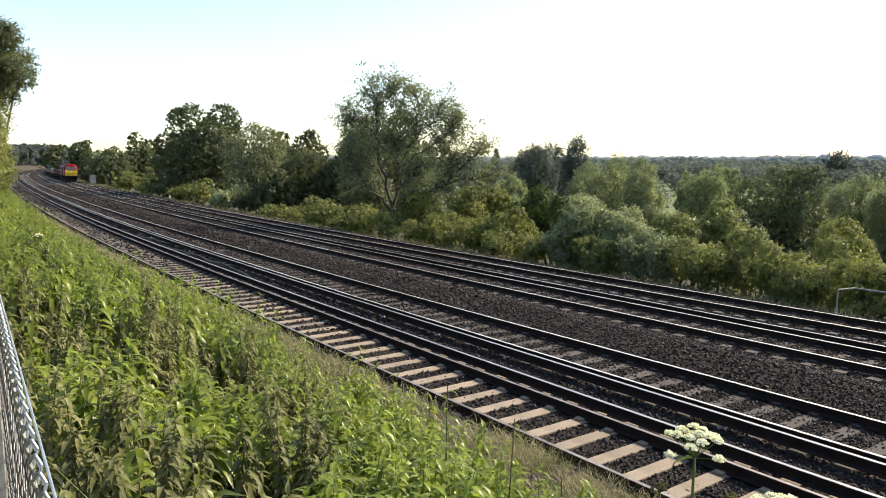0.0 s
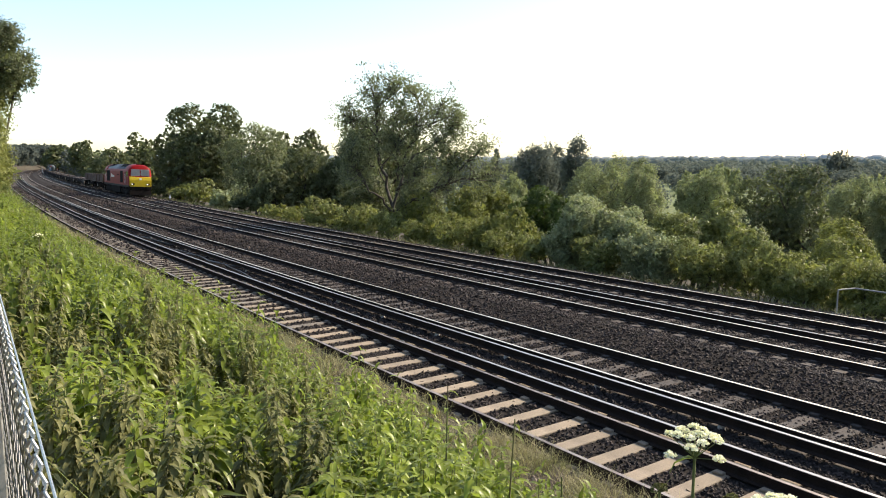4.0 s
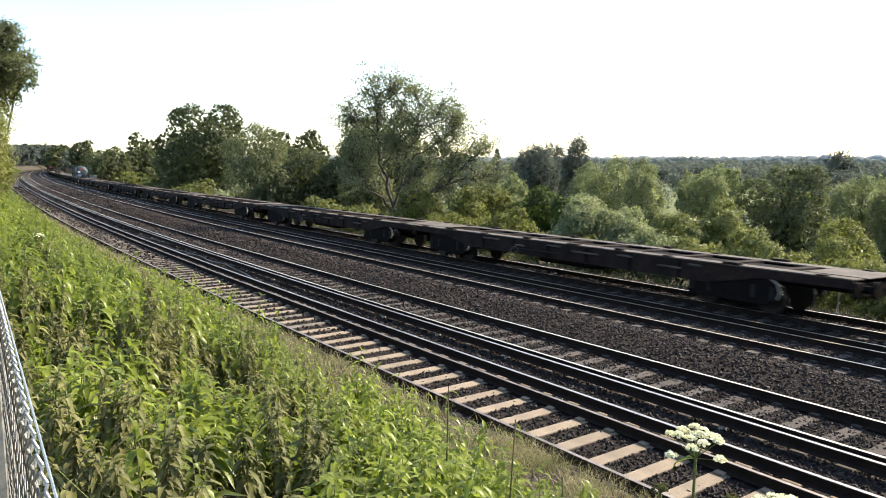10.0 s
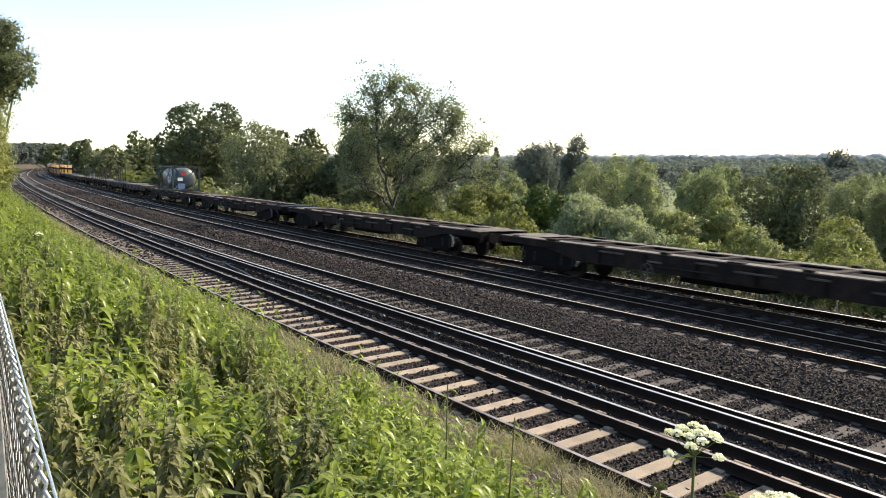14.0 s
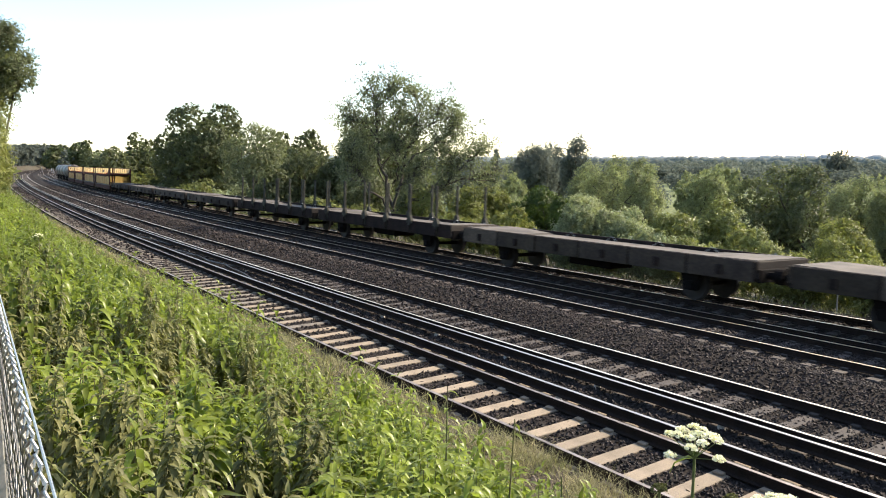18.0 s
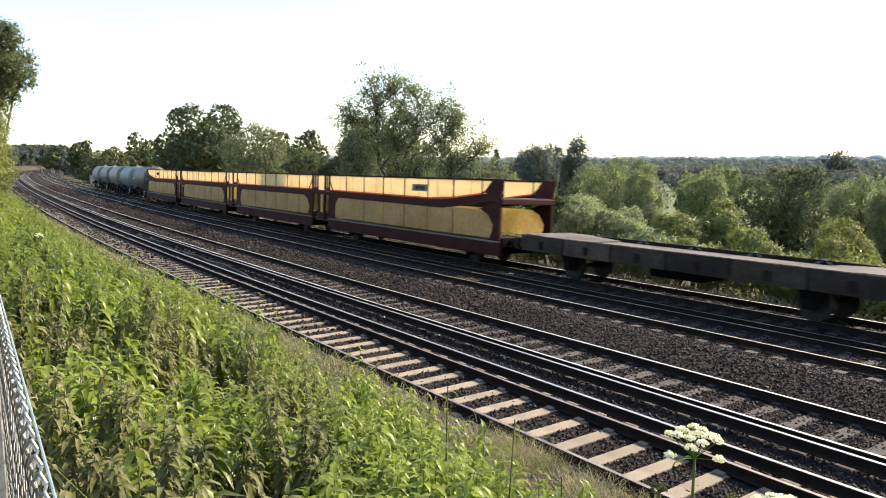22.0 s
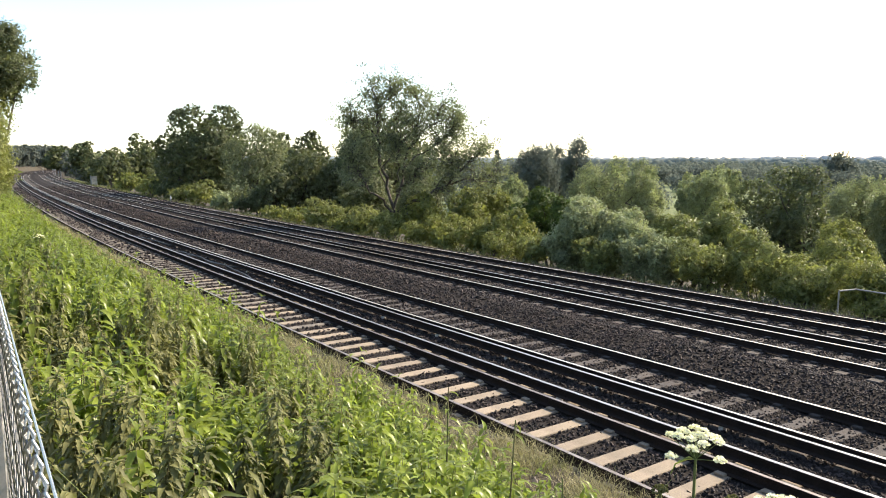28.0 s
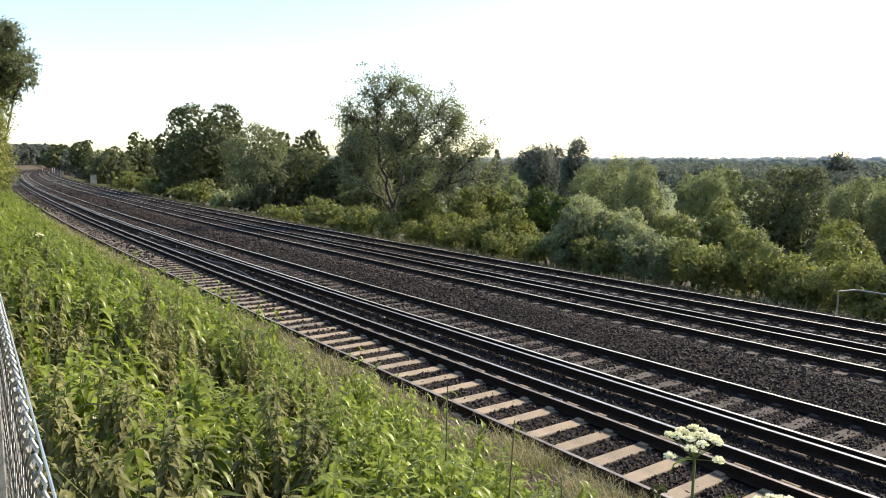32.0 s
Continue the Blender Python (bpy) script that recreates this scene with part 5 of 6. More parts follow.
        for sy in (-1, 1):
            for d in (-1.0, 1.0):
                # black boxes added between the wheels to shut light out underneath
                bx("brake_rigging", M["black"], b, d - 0.55, d + 0.55, min(sy * 0.9, sy * 1.2), max(sy * 0.9, sy * 1.2), 0.24, 1.1, bevel=0.04)
    return t


def box_wagon():
    t = tagged(new("open_box_wagon"), label="rusty brown open box wagon, empty", category="wagon", group="wagons of the train")
    h, w, z0, z1 = 5.35, 1.3, 1.33, 2.32
    for sy in (-1, 1):
        s = bx("side_wall", M["box_rust"], t, -h, h, min(sy * w, sy * (w - 0.07)), max(sy * w, sy * (w - 0.07)), z0, z1, bevel=0.01)
        for k in range(4):
            x = -h + 0.06 + k * (2 * h - 0.12) / 3
            bx("post", M["box_pale"] if k in (0, 3) else M["box_rust"], s, x - 0.08, x + 0.08, min(sy * w, sy * (w + 0.06)), max(sy * w, sy * (w + 0.06)), z0 - 0.12, z1 - 0.02, bevel=0.01)
        # ledge in the paler colour: the glint along the wall's foot is painted
        bx("ledge", M["box_pale"], s, -h, h, min(sy * w, sy * (w + 0.09)), max(sy * w, sy * (w + 0.09)), z0 - 0.05, z0 - 0.015, bevel=0.005)
        for k in range(3):
            x = -h + 0.62 + k * (2 * h - 0.12) / 3
            bx("door_panel", M["box_rust"], s, x, x + 2.4, min(sy * w, sy * (w + 0.025)), max(sy * w, sy * (w + 0.025)), z0 + 0.08, z1 - 0.12, bevel=0.012)
        bx("top_rail", M["box_rust"], s, -h, h, min(sy * (w - 0.09), sy * (w + 0.05)), max(sy * (w - 0.09), sy * (w + 0.05)), z1, z1 + 0.08, bevel=0.015)
    for x in (-h, h):
        e = bx("end_wall", M["box_rust"], t, x - 0.04, x + 0.04, -w + 0.072, w - 0.072, z0, z1 + 0.02, bevel=0.01)
        for y in (-0.8, 0.0, 0.8):
            bx("rib", M["box_rust"], e, x + math.copysign(0.04, x) - 0.035, x + math.copysign(0.04, x) + 0.035, y - 0.07, y + 0.07, z0, z1 - 0.05, bevel=0.01)
    bx("floor", M["box_rust"], t, -h + 0.042, h - 0.042, -w + 0.074, w - 0.074, z0 - 0.02, z0 + 0.04, bevel=0)
    for y in (-0.95, 0.95):
        bx("sole_bar", M["black"], t, -h, h, y - 0.07, y + 0.07, 0.98, 1.26)
    for x in (-4.4, -1.8, 1.8, 4.4):
        bx("bearer", M["black"], t, x - 0.12, x + 0.12, -1.2, 1.2, 1.1, z0 - 0.022)
    for x in (-3.1, 3.1):
        axle(t, x, 0.46)
        axle_box(t, x, 0.46)
    bx("brake_cylinder", M["black"], t, -0.9, 0.5, -0.8, 0.8, 0.55, 0.95, bevel=0.08)
    bx("underframe", M["black"], t, -h + 0.1, h - 0.1, -0.9, 0.9, 0.78, 1.2)
    bx("data_panel", M["box_pale"], t, 0.6, 1.2, -1.03, -1.022, 1.02, 1.18, bevel=0)
    bx("brake_lever", M["white"], t, -1.25, -1.2, -1.25, -1.2, 0.55, 0.95, bevel=0.005)
    for x in (-h, h):
        buffers(t, x, 1.03, 0.86, 0.42)
    return t


def container_flat():
    t = tagged(new("container_flat_wagon"), label="long low brown container flat wagon, empty", category="wagon", group="wagons of the train")
    h, w = 9.6, 1.28
    bm = bmesh.new()
    slab(bm, [(-h, 1.21), (h, 1.21), (h, 1.0), (7.2, 0.98), (5.6, 0.66), (-5.6, 0.66), (-7.2, 0.98), (-h, 1.0)], -w, -w + 0.09)
    near = part("side_sill", bm, M["flat_sill"], t)
    bm = bmesh.new()
    slab(bm, [(-h, 1.21), (h, 1.21), (h, 1.0), (7.2, 0.98), (5.6, 0.66), (-5.6, 0.66), (-7.2, 0.98), (-h, 1.0)], w - 0.09, w)
    part("side_sill", bm, M["flat_sill"], t)
    for sy in (-1, 1):
        bx("top_flange", M["flat_deck"], t, -h, h, min(sy * (w + 0.02), sy * (w - 0.5)), max(sy * (w + 0.02), sy * (w - 0.5)), 1.212, 1.25, bevel=0.008)
    for k in range(12):
        x = -h + 0.35 + k * (2 * h - 0.7) / 11
        bx("cross_member", M["flat_sill"], t, x - 0.14, x + 0.14, -w + 0.502, w - 0.502, 1.12, 1.246, bevel=0.008)
    for x in (-8.9, 8.9):
        bx("end_deck", M["flat_deck"], t, x - 0.8, x + 0.8, -w + 0.504, w - 0.504, 1.2465, 1.262, bevel=0.004)
    bx("centre_sill", M["black"], t, -h + 0.1, h - 0.1, -0.35, 0.35, 0.78, 1.2)
    for k in range(9):
        x = -8.8 + 2.2 * k + 0.3 * math.sin(5.1 * k)
        wide, tall = 0.14 + 0.12 * (k % 3 == 1), 0.03 + 0.035 * (k % 2)
        bx("spigot", M["flat_sill"], t, x - wide, x + wide, -w - 0.06, -w + 0.16, 1.252, 1.252 + tall, bevel=0.01)
        bx("spigot", M["flat_sill"], t, x - wide, x + wide, w - 0.16, w + 0.06, 1.252, 1.252 + tall, bevel=0.01)
    for x, z, wide in ((-4.1, 1.1, 0.5), (-2.4, 0.98, 0.24), (-0.6, 1.12, 0.34), (0.9, 1.02, 0.6), (2.6, 1.1, 0.3), (4.3, 0.96, 0.42), (5.2, 1.1, 0.2)):
        bx("fitting", M["flat_deck"], t, x - wide, x + wide, -w - 0.06, -w - 0.002, z - 0.03, z + 0.03, bevel=0.01)
    for k in range(6):
        x = -4.6 + 1.85 * k
        bx("rib", M["black"], near, x - 0.03, x + 0.03, -w - 0.05, -w, 0.7, 1.18, bevel=0.004)
    bm = bmesh.new()  # hand brake wheel
    for k in range(18):
        a, b = k * math.tau / 18, (k + 1) * math.tau / 18
        rod(bm, (-2.6 + 0.21 * math.cos(a), -w - 0.1, 0.72 + 0.21 * math.sin(a)), (-2.6 + 0.21 * math.cos(b), -w - 0.1, 0.72 + 0.21 * math.sin(b)), 0.018, sides=6)
    for a in (0.5, 2.07, 3.64, 5.2):
        rod(bm, (-2.6, -w - 0.1, 0.72), (-2.6 + 0.21 * math.cos(a), -w - 0.1, 0.72 + 0.21 * math.sin(a)), 0.012, sides=6)
    rod(bm, (-2.6, -w - 0.1, 0.72), (-2.6, -w + 0.02, 0.72), 0.02, sides=8)
    part("brake_wheel", bm, M["flat_deck"], t, "worn hand brake wheel")
    rd("brake_rod", M["sole_grey"], t, (-2.4, -w - 0.06, 0.86), (-0.2, -w - 0.06, 0.88), 0.018)
    bx("brake_gear", M["black"], t, -1.8, 1.0, -0.9, 0.9, 0.45, 0.78, bevel=0.06)
    for x in (-7.1, 6.3):
        b = bogie(t, x, 1.42, 0.42, (-0.95, 0.95), 1.06)
        for sy in (-1, 1):  # rounded guard plate over the side frame
            bm = bmesh.new()
            y = sy * 1.19
            slab(bm, [(-1.35, 0.28), (1.05, 0.28), (1.3, 0.42), (1.42, 0.62), (1.36, 0.84), (1.15, 0.98), (0.9, 1.0), (-1.35, 1.0)], y - 0.03, y + 0.03)
            g = part("guard_plate", bm, M["black"], b)
            bm = bmesh.new()
            for p, q in (((0.9, 1.01), (1.16, 0.99)), ((1.16, 0.99), (1.37, 0.85)), ((1.37, 0.85), (1.43, 0.63)), ((1.43, 0.63), (1.36, 0.46))):
                rod(bm, (p[0], y, p[1]), (q[0], y, q[1]), 0.035, sides=8)
            part("bright_edge", bm, M["galvanised"], g, "pale rounded edge of the guard plate")
    for x in (-h, h):
        buffers(t, x, 1.0, 0.86, 0.42)
    return t


def tank_container():
    t = tagged(new("tank_container"), label="grey tank container in a dark green steel frame", category="container")
    hx, hy, z0, z1 = 3.03, 1.22, 1.254, 3.66
    for x in (-hx, hx):
        for y in (-hy, hy):
            bx("corner_post", M["tank_green"], t, x - 0.08, x + 0.08, y - 0.08, y + 0.08, z0, z1, bevel=0.012)
        for z in (z0 + 0.1, z1 - 0.09):
            bx("end_rail", M["tank_green"], t, x - 0.06, x + 0.06, -hy + 0.08, hy - 0.08, z - 0.07, z + 0.07)
        for y in (-0.75, 0.75):
            rd("brace", M["tank_green"], t, (x, math.copysign(hy - 0.1, y), z1 - 0.15), (x * 0.8, y * 0.6, 2.9), 0.05)
            rd("brace", M["tank_green"], t, (x, math.copysign(hy - 0.1, y), z0 + 0.15), (x * 0.8, y * 0.6, 2.0), 0.05)
    for y in (-hy, hy):
        bx("top_rail", M["tank_green"], t, -hx + 0.08, hx - 0.08, y - 0.05, y + 0.05, z1 - 0.14, z1 - 0.04)
        bx("bottom_rail", M["tank_green"], t, -hx + 0.08, hx - 0.08, y - 0.05, y + 0.05, z0 + 0.04, z0 + 0.16)
        for x in (-1.5, 1.5):
            bx("upright", M["tank_green"], t, x - 0.04, x + 0.04, y - 0.04, y + 0.04, z0 + 0.16, z1 - 0.14, bevel=0.005)
    bm = bmesh.new()
    ring = [(1.05 * math.cos(a * math.tau / 32), 1.05 * math.sin(a * math.tau / 32)) for a in range(32)]
    size = {-2.85: 0.3, -2.75: 0.7, -2.6: 0.9, -2.4: 1.0, 2.4: 1.0, 2.6: 0.9, 2.75: 0.7, 2.85: 0.3}
    sweep(bm, ring, list(size), lambda x: (size[x], size[x], 2.46))
    tank = part("tank", bm, M["tank_shell"], t, "dull grey tank barrel", smooth=True)
    for x in (-1.6, 0.0, 1.6):
        bm = bmesh.new()
        sweep(bm, [(a * 1.015, b * 1.015) for a, b in ring], [x - 0.05, x + 0.05], lambda _: (1, 1, 2.46))
        part("band", bm, M["tank_shell"], tank)
    bx("walkway", M["tank_white"], t, -2.3, 0.9, -0.55, 0.35, 3.52, 3.57, bevel=0.01)
    for x0, x1, z, zz, m in ((-1.15, -0.65, 2.85, 3.1, "white"), (-0.5, -0.1, 2.72, 3.05, "tank_white"), (-0.35, 0.15, 2.45, 2.7, "sign_red"), (0.35, 1.45, 1.95, 2.62, "tank_white"), (0.55, 0.8, 2.86, 3.05, "sign_red"), (1.0, 1.3, 2.88, 3.02, "tank_white"), (-2.2, -1.95, 2.2, 2.75, "yellow")):
        bx("placard", M[m], t, x0, x1, -1.09, -1.062, z, zz, bevel=0)
    bx("end_placard", M["sign_blue"], t, 2.94, 2.98, -0.75, -0.1, 1.5, 2.0, bevel=0)
    bx("end_placard", M["sign_red"], t, 2.94, 2.98, -0.45, -0.05, 2.75, 3.1, bevel=0)
    bx("end_placard", M["white"], t, 2.94, 2.98, -0.75, -0.3, 2.25, 2.55, bevel=0)
    return t


def stake_flat(stakes):
    label = "two-axle flat wagon with tall upright stakes" if stakes else "two-axle flat wagon with low grey drop sides"
    t = tagged(new("flat_wagon"), label=label, category="wagon", group="wagons of the train")
    h, w = 6.45, 1.3
    for sy in (-1, 1):
        bx("side_sill", M["flat_sill"], t, -h, h, min(sy * w, sy * (w - 0.1)), max(sy * w, sy * (w - 0.1)), 0.86, 1.41, bevel=0.01)
        for k in range(6):
            x = -h + 0.02 + k * (2 * h) / 6
            if not stakes:
                bx("drop_side", M["drop_side"], t, x + 0.03, x + 2 * h / 6 - 0.05, min(sy * (w + 0.015), sy * (w + 0.055)), max(sy * (w + 0.015), sy * (w + 0.055)), 0.84, 1.40, bevel=0.008)
            bx("stake_pocket", M["flat_sill"], t, x + 1.0, x + 1.16, min(sy * (w + 0.056), sy * (w + 0.13)), max(sy * (w + 0.056), sy * (w + 0.13)), 0.95, 1.22, bevel=0.01)
            if stakes:
                bm = bmesh.new()
                slab(bm, [(x + 0.86, 1.30), (x + 1.30, 1.30), (x + 1.30, 1.42), (x + 1.16, 1.66), (x + 1.0, 1.66), (x + 0.86, 1.42)], sy * (w + 0.02) - 0.06, sy * (w + 0.02) + 0.06)
                box(bm, x + 0.99, x + 1.17, sy * (w + 0.02) - 0.07, sy * (w + 0.02) + 0.07, 0.95, 1.3, 0.02)
                box(bm, x + 1.03, x + 1.13, sy * (w + 0.02) - 0.05, sy * (w + 0.02) + 0.05, 1.5, 3.05, 0.01)
                part("stake", bm, M["stake"], t, "upright steel stake")
    bx("deck", M["flat_deck"], t, -h, h, -w + 0.102, w - 0.102, 1.18, 1.29, bevel=0.01)
    for s in (-1, 1):
        bm = bmesh.new()
        slab(bm, [(s * h, 1.292), (s * h, 1.43), (s * (h - 0.9), 1.42), (s * (h - 2.6), 1.33), (s * (h - 2.6), 1.292)], -w + 0.12, w - 0.12)
        part("end_ramp", bm, M["flat_deck"], t, "worn raised end of the deck")
        bx("end_board", M["drop_side"], t, min(s * h, s * (h + 0.06)), max(s * h, s * (h + 0.06)), -w, w, 0.95, 1.40, bevel=0.01)
    for y in (-0.5, 0.5):
        bx("bearer", M["black"], t, -h + 0.1, h - 0.1, y - 0.08, y + 0.08, 0.85, 1.17)
    for x in (-4.25, 4.25):
        axle(t, x, 0.46)
        axle_box(t, x, 0.46)
    for k in range(6):
        x = -5.2 + 2.1 * k
        bm = bmesh.new()
        rod(bm, (x, w - 0.1, 1.30), (x + 0.2, w - 0.06, 1.44), 0.025, sides=6)
        rod(bm, (x + 0.2, w - 0.06, 1.44), (x + 0.42, w - 0.1, 1.31), 0.025, sides=6)
        part("lashing_ring", bm, M["galvanised"], t)
    bx("brake_gear", M["black"], t, -1.2, 0.8, -0.6, 0.6, 0.5, 0.9, bevel=0.06)
    for x in (-h - 0.06, h + 0.06):
        buffers(t, x, 1.03, 0.86, 0.42)
    return t


def rounded(x0, x1, z0, z1, r):
    """Outline of a plate with round corners, in x, z."""
    out = []
    for cx, cz, a0 in ((x1 - r, z1 - r, 0), (x0 + r, z1 - r, 1), (x0 + r, z0 + r, 2), (x1 - r, z0 + r, 3)):
        out += [(cx + r * math.cos((a0 + k / 5) * math.pi / 2), cz + r * math.sin((a0 + k / 5) * math.pi / 2)) for k in range(6)]
    return out


def car_carrier(slope, x0, x1):
    """One unit of the double-deck car carrier, from x0 to x1. slope: +1 or -1 where the upper deck rises to an open end, 0 for a middle unit."""
    t = tagged(new("car_carrier_wagon"), label="double-deck car carrier with yellow side panels and maroon frame, empty", category="wagon", group="wagons of the train")
    w = 1.38
    lift = [(x0, 0.0), (x1, 0.0)]
    if slope > 0:
        lift = [(x0, 0.0), (x1 - 3.9, -0.06), (x1 - 0.6, 0.34), (x1, 0.34)]
    elif slope < 0:
        lift = [(x0, 0.34), (x0 + 0.6, 0.34), (x0 + 3.9, -0.06), (x1, 0.0)]
    xs, zs = [a for a, _ in lift], [b for _, b in lift]
    up = lambda x: float(np.interp(x, xs, zs))
    grid = sorted({x0, x1, *xs})
    for sy in (-1, 1):
        def plate(name, outline, mt, parent, out=0.0, thick=0.03, label=""):
            bm = bmesh.new()
            a, b = sy * (w + out), sy * (w + out - thick)
            slab(bm, outline, min(a, b), max(a, b))
            return part(name, bm, mt, parent, label)
        plate("deck_side", [(x, 2.53 + up(x)) for x in grid] + [(x, 2.2 + up(x)) for x in grid[::-1]], M["maroon"], t, thick=0.12, label="maroon upper deck side beam")
        sill = plate("lower_sill", rounded(x0, x1, 0.46, 1.0, 0.12), M["maroon"], t, thick=0.14, label="maroon lower side sill")
        # pale strip paints in the bright, lit gap below the lower panel
        plate("lower_deck_edge", [(x0, 0.97), (x1, 0.97), (x1, 1.03), (x0, 1.03)], M["pale_deck"], sill, out=0.03, thick=0.1)
        l0, l1 = x0 + 0.75, x1 - 0.45
        low_shape = [(l0 + 0.1, 1.12), (l1 - 0.16, 1.12), (l1 - 0.02, 1.35), (l1, 1.62), (l1 - 0.28, 1.98), (l1 - 0.75, 2.19), (l0 + 0.4, 2.19), (l0 + 0.12, 2.0), (l0, 1.7), (l0, 1.3)]
        lower = plate("lower_panel", low_shape, M["panel_low"], t, out=-0.03, label="dusty yellow lower side panel")
        rail = plate("top_rail", [(x0, 3.34), (x1, 3.34), (x1, 3.41), (x0, 3.41)], M["maroon"], t, thick=0.08)
        n = 7
        a0, a1 = x0 + (0.1 if slope >= 0 else 0.9), x1 - (0.1 if slope <= 0 else 1.2)
        for k in range(n):
            p0, p1 = a0 + (a1 - a0) * k / n + 0.015, a0 + (a1 - a0) * (k + 1) / n - 0.015
            top = plate("upper_panel", [(p0, 2.60 + up(p0)), (p1, 2.60 + up(p1)), (p1 + (0.5 if slope > 0 and k == n - 1 else 0), 3.338), (p0 - (0.5 if slope < 0 and k == 0 else 0), 3.338)], M["panel"], t, out=-0.03, thick=0.02, label="yellow upper side panel")
            plate("stained_edge", [(p0, 2.532 + up(p0)), (p1, 2.532 + up(p1)), (p1, 2.598 + up(p1)), (p0, 2.598 + up(p0))], M["panel_stain"], top, out=-0.03, thick=0.02, label="rust-stained lower edge")
            plate("upper_post", [(p1 - 0.005, 2.535 + up(p1)), (p1 + 0.035, 2.535 + up(p1)), (p1 + 0.035, 3.338), (p1 - 0.005, 3.338)], M["maroon"], rail, thick=0.08)
            seam = p0 + (p1 - p0) * (0.36 if k % 2 else 0.62)
            plate("seam", [(seam, 2.61 + up(seam)), (seam + 0.016, 2.61 + up(seam)), (seam + 0.016, 3.33), (seam, 3.33)], M["panel_stain"], top, out=-0.022, thick=0.006)
            if 0 < k < n - 1:
                plate("lower_post", [(p1 - 0.008, 1.10), (p1 + 0.022, 1.10), (p1 + 0.022, 2.19), (p1 - 0.008, 2.19)], M["maroon"] if k % 2 else M["panel_stain"], lower, out=-0.022, thick=0.01)
        for e, side in ((x0, -1), (x1, 1)):
            q = lambda d: e - side * d
            if side > 0:
                shape = [(q(0.02), 0.95), (q(0.9), 0.95), (q(0.62), 1.14), (q(0.46), 1.4), (q(0.44), 1.64), (q(0.72), 2.0), (q(1.3), 2.24), (q(0.02), 2.24 + up(e))]
            else:
                shape = [(q(0.02), 0.95), (q(0.95), 0.95), (q(0.8), 1.14), (q(0.74), 1.5), (q(0.8), 1.9), (q(1.1), 2.24), (q(0.02), 2.24 + up(e))]
            plate("end_frame", shape, M["maroon"], t, thick=0.1, label="maroon end frame of the lower deck")
            if slope == side:
                plate("end_brace", [(q(0.05), 2.5 + up(e)), (q(1.1), 2.5 + up(e)), (q(0.5), 3.40), (q(-0.1), 3.40)], M["maroon"], t, out=0.005, thick=0.1)
            else:
                plate("end_post", [(e, 1.0), (q(0.07), 1.0), (q(0.07), 3.4), (e, 3.4)], M["maroon"], t, out=0.01, thick=0.09)
                plate("end_brace", [(q(0.09), 3.12), (q(0.09), 3.05), (q(0.5), 2.535), (q(0.57), 2.535)], M["maroon"], t, out=0.012, thick=0.03)
        if slope <= 0:  # the short section that links it to the unit ahead
            m = x1 + 1.12
            link = plate("link_panel", [(m - 0.42, 2.54), (m + 0.42, 2.54), (m + 0.42, 3.33), (m - 0.42, 3.33)], M["panel"], t, out=-0.03, thick=0.02, label="yellow panel of the short link section")
            for d in (-0.46, 0.43):
                plate("link_post", [(m + d, 0.9), (m + d + 0.07, 0.9), (m + d + 0.07, 3.38), (m + d, 3.38)], M["maroon"], link, out=0.0, thick=0.09)
            plate("link_rail", [(m - 1.0, 3.34), (m + 1.0, 3.34), (m + 1.0, 3.40), (m - 1.0, 3.40)], M["maroon"], link, out=0.0, thick=0.06)
            plate("link_beam", [(m - 0.98, 2.3), (m + 0.98, 2.3), (m + 0.98, 2.44), (m + 0.46, 2.53), (m - 0.46, 2.53), (m - 0.98, 2.44)], M["maroon"], link, thick=0.1)
            plate("link_plate", [(m - 0.42, 0.9), (m + 0.42, 0.9), (m + 0.42, 2.28), (m + 0.3, 2.28), (m + 0.3, 1.28), (m - 0.12, 1.28), (m - 0.12, 2.28), (m - 0.42, 2.28)], M["maroon"], link, thick=0.06)
            plate("link_pane", [(m - 0.10, 1.30), (m + 0.28, 1.30), (m + 0.28, 2.27), (m - 0.10, 2.27)], M["panel_low"], link, out=-0.03, thick=0.02)
    if slope <= 0:
        bx("link_deck", M["pale_deck"], t, x1 + 0.02, x1 + 2.2, -1.2, 1.2, 2.30, 2.35, bevel=0)
        bx("link_step", M["pale_deck"], t, x1 + 0.02, x1 + 2.2, -1.15, 1.15, 0.84, 0.9, bevel=0)
    verts = [(x, y, 2.30 + up(x) + dz) for x in grid for dz in (0.0, 0.05) for y in (-w + 0.13, w - 0.13)]
    faces = []
    for i in range(len(grid) - 1):
        a, b = 4 * i, 4 * i + 4
        faces += [(a, b, b + 1, a + 1), (a + 2, a + 3, b + 3, b + 2), (a, a + 2, b + 2, b), (a + 1, b + 1, b + 3, a + 3)]
    faces += [(0, 1, 3, 2), (len(verts) - 4, len(verts) - 2, len(verts) - 1, len(verts) - 3)]
    part_of("upper_deck", mesh_of("upper_deck", verts, faces, [M["flat_deck"]]), t)
    # pale deck colour also carries the light seen in that gap
    bx("lower_deck", M["pale_deck"], t, x0 + 0.05, x1 - 0.05, -w + 0.15, w - 0.15, 0.92, 0.985, bevel=0)
    bx("underframe", M["black"], t, x0 + 0.3, x1 - 0.3, -1.0, 1.0, 0.5, 0.9)
    for x in (x0 + 2.2, x1 - 2.2):
        axle(t, x, 0.42)
        axle_box(t, x, 0.42, 1.08)
    if slope:
        e = x1 if slope > 0 else x0
        buffers(t, e, 1.0, 0.86, 0.5)
        bx("end_beam", M["maroon"], t, e + slope * 0.02 - 0.08, e + slope * 0.02 + 0.08, -w, w, 2.45, 2.65)
    return t


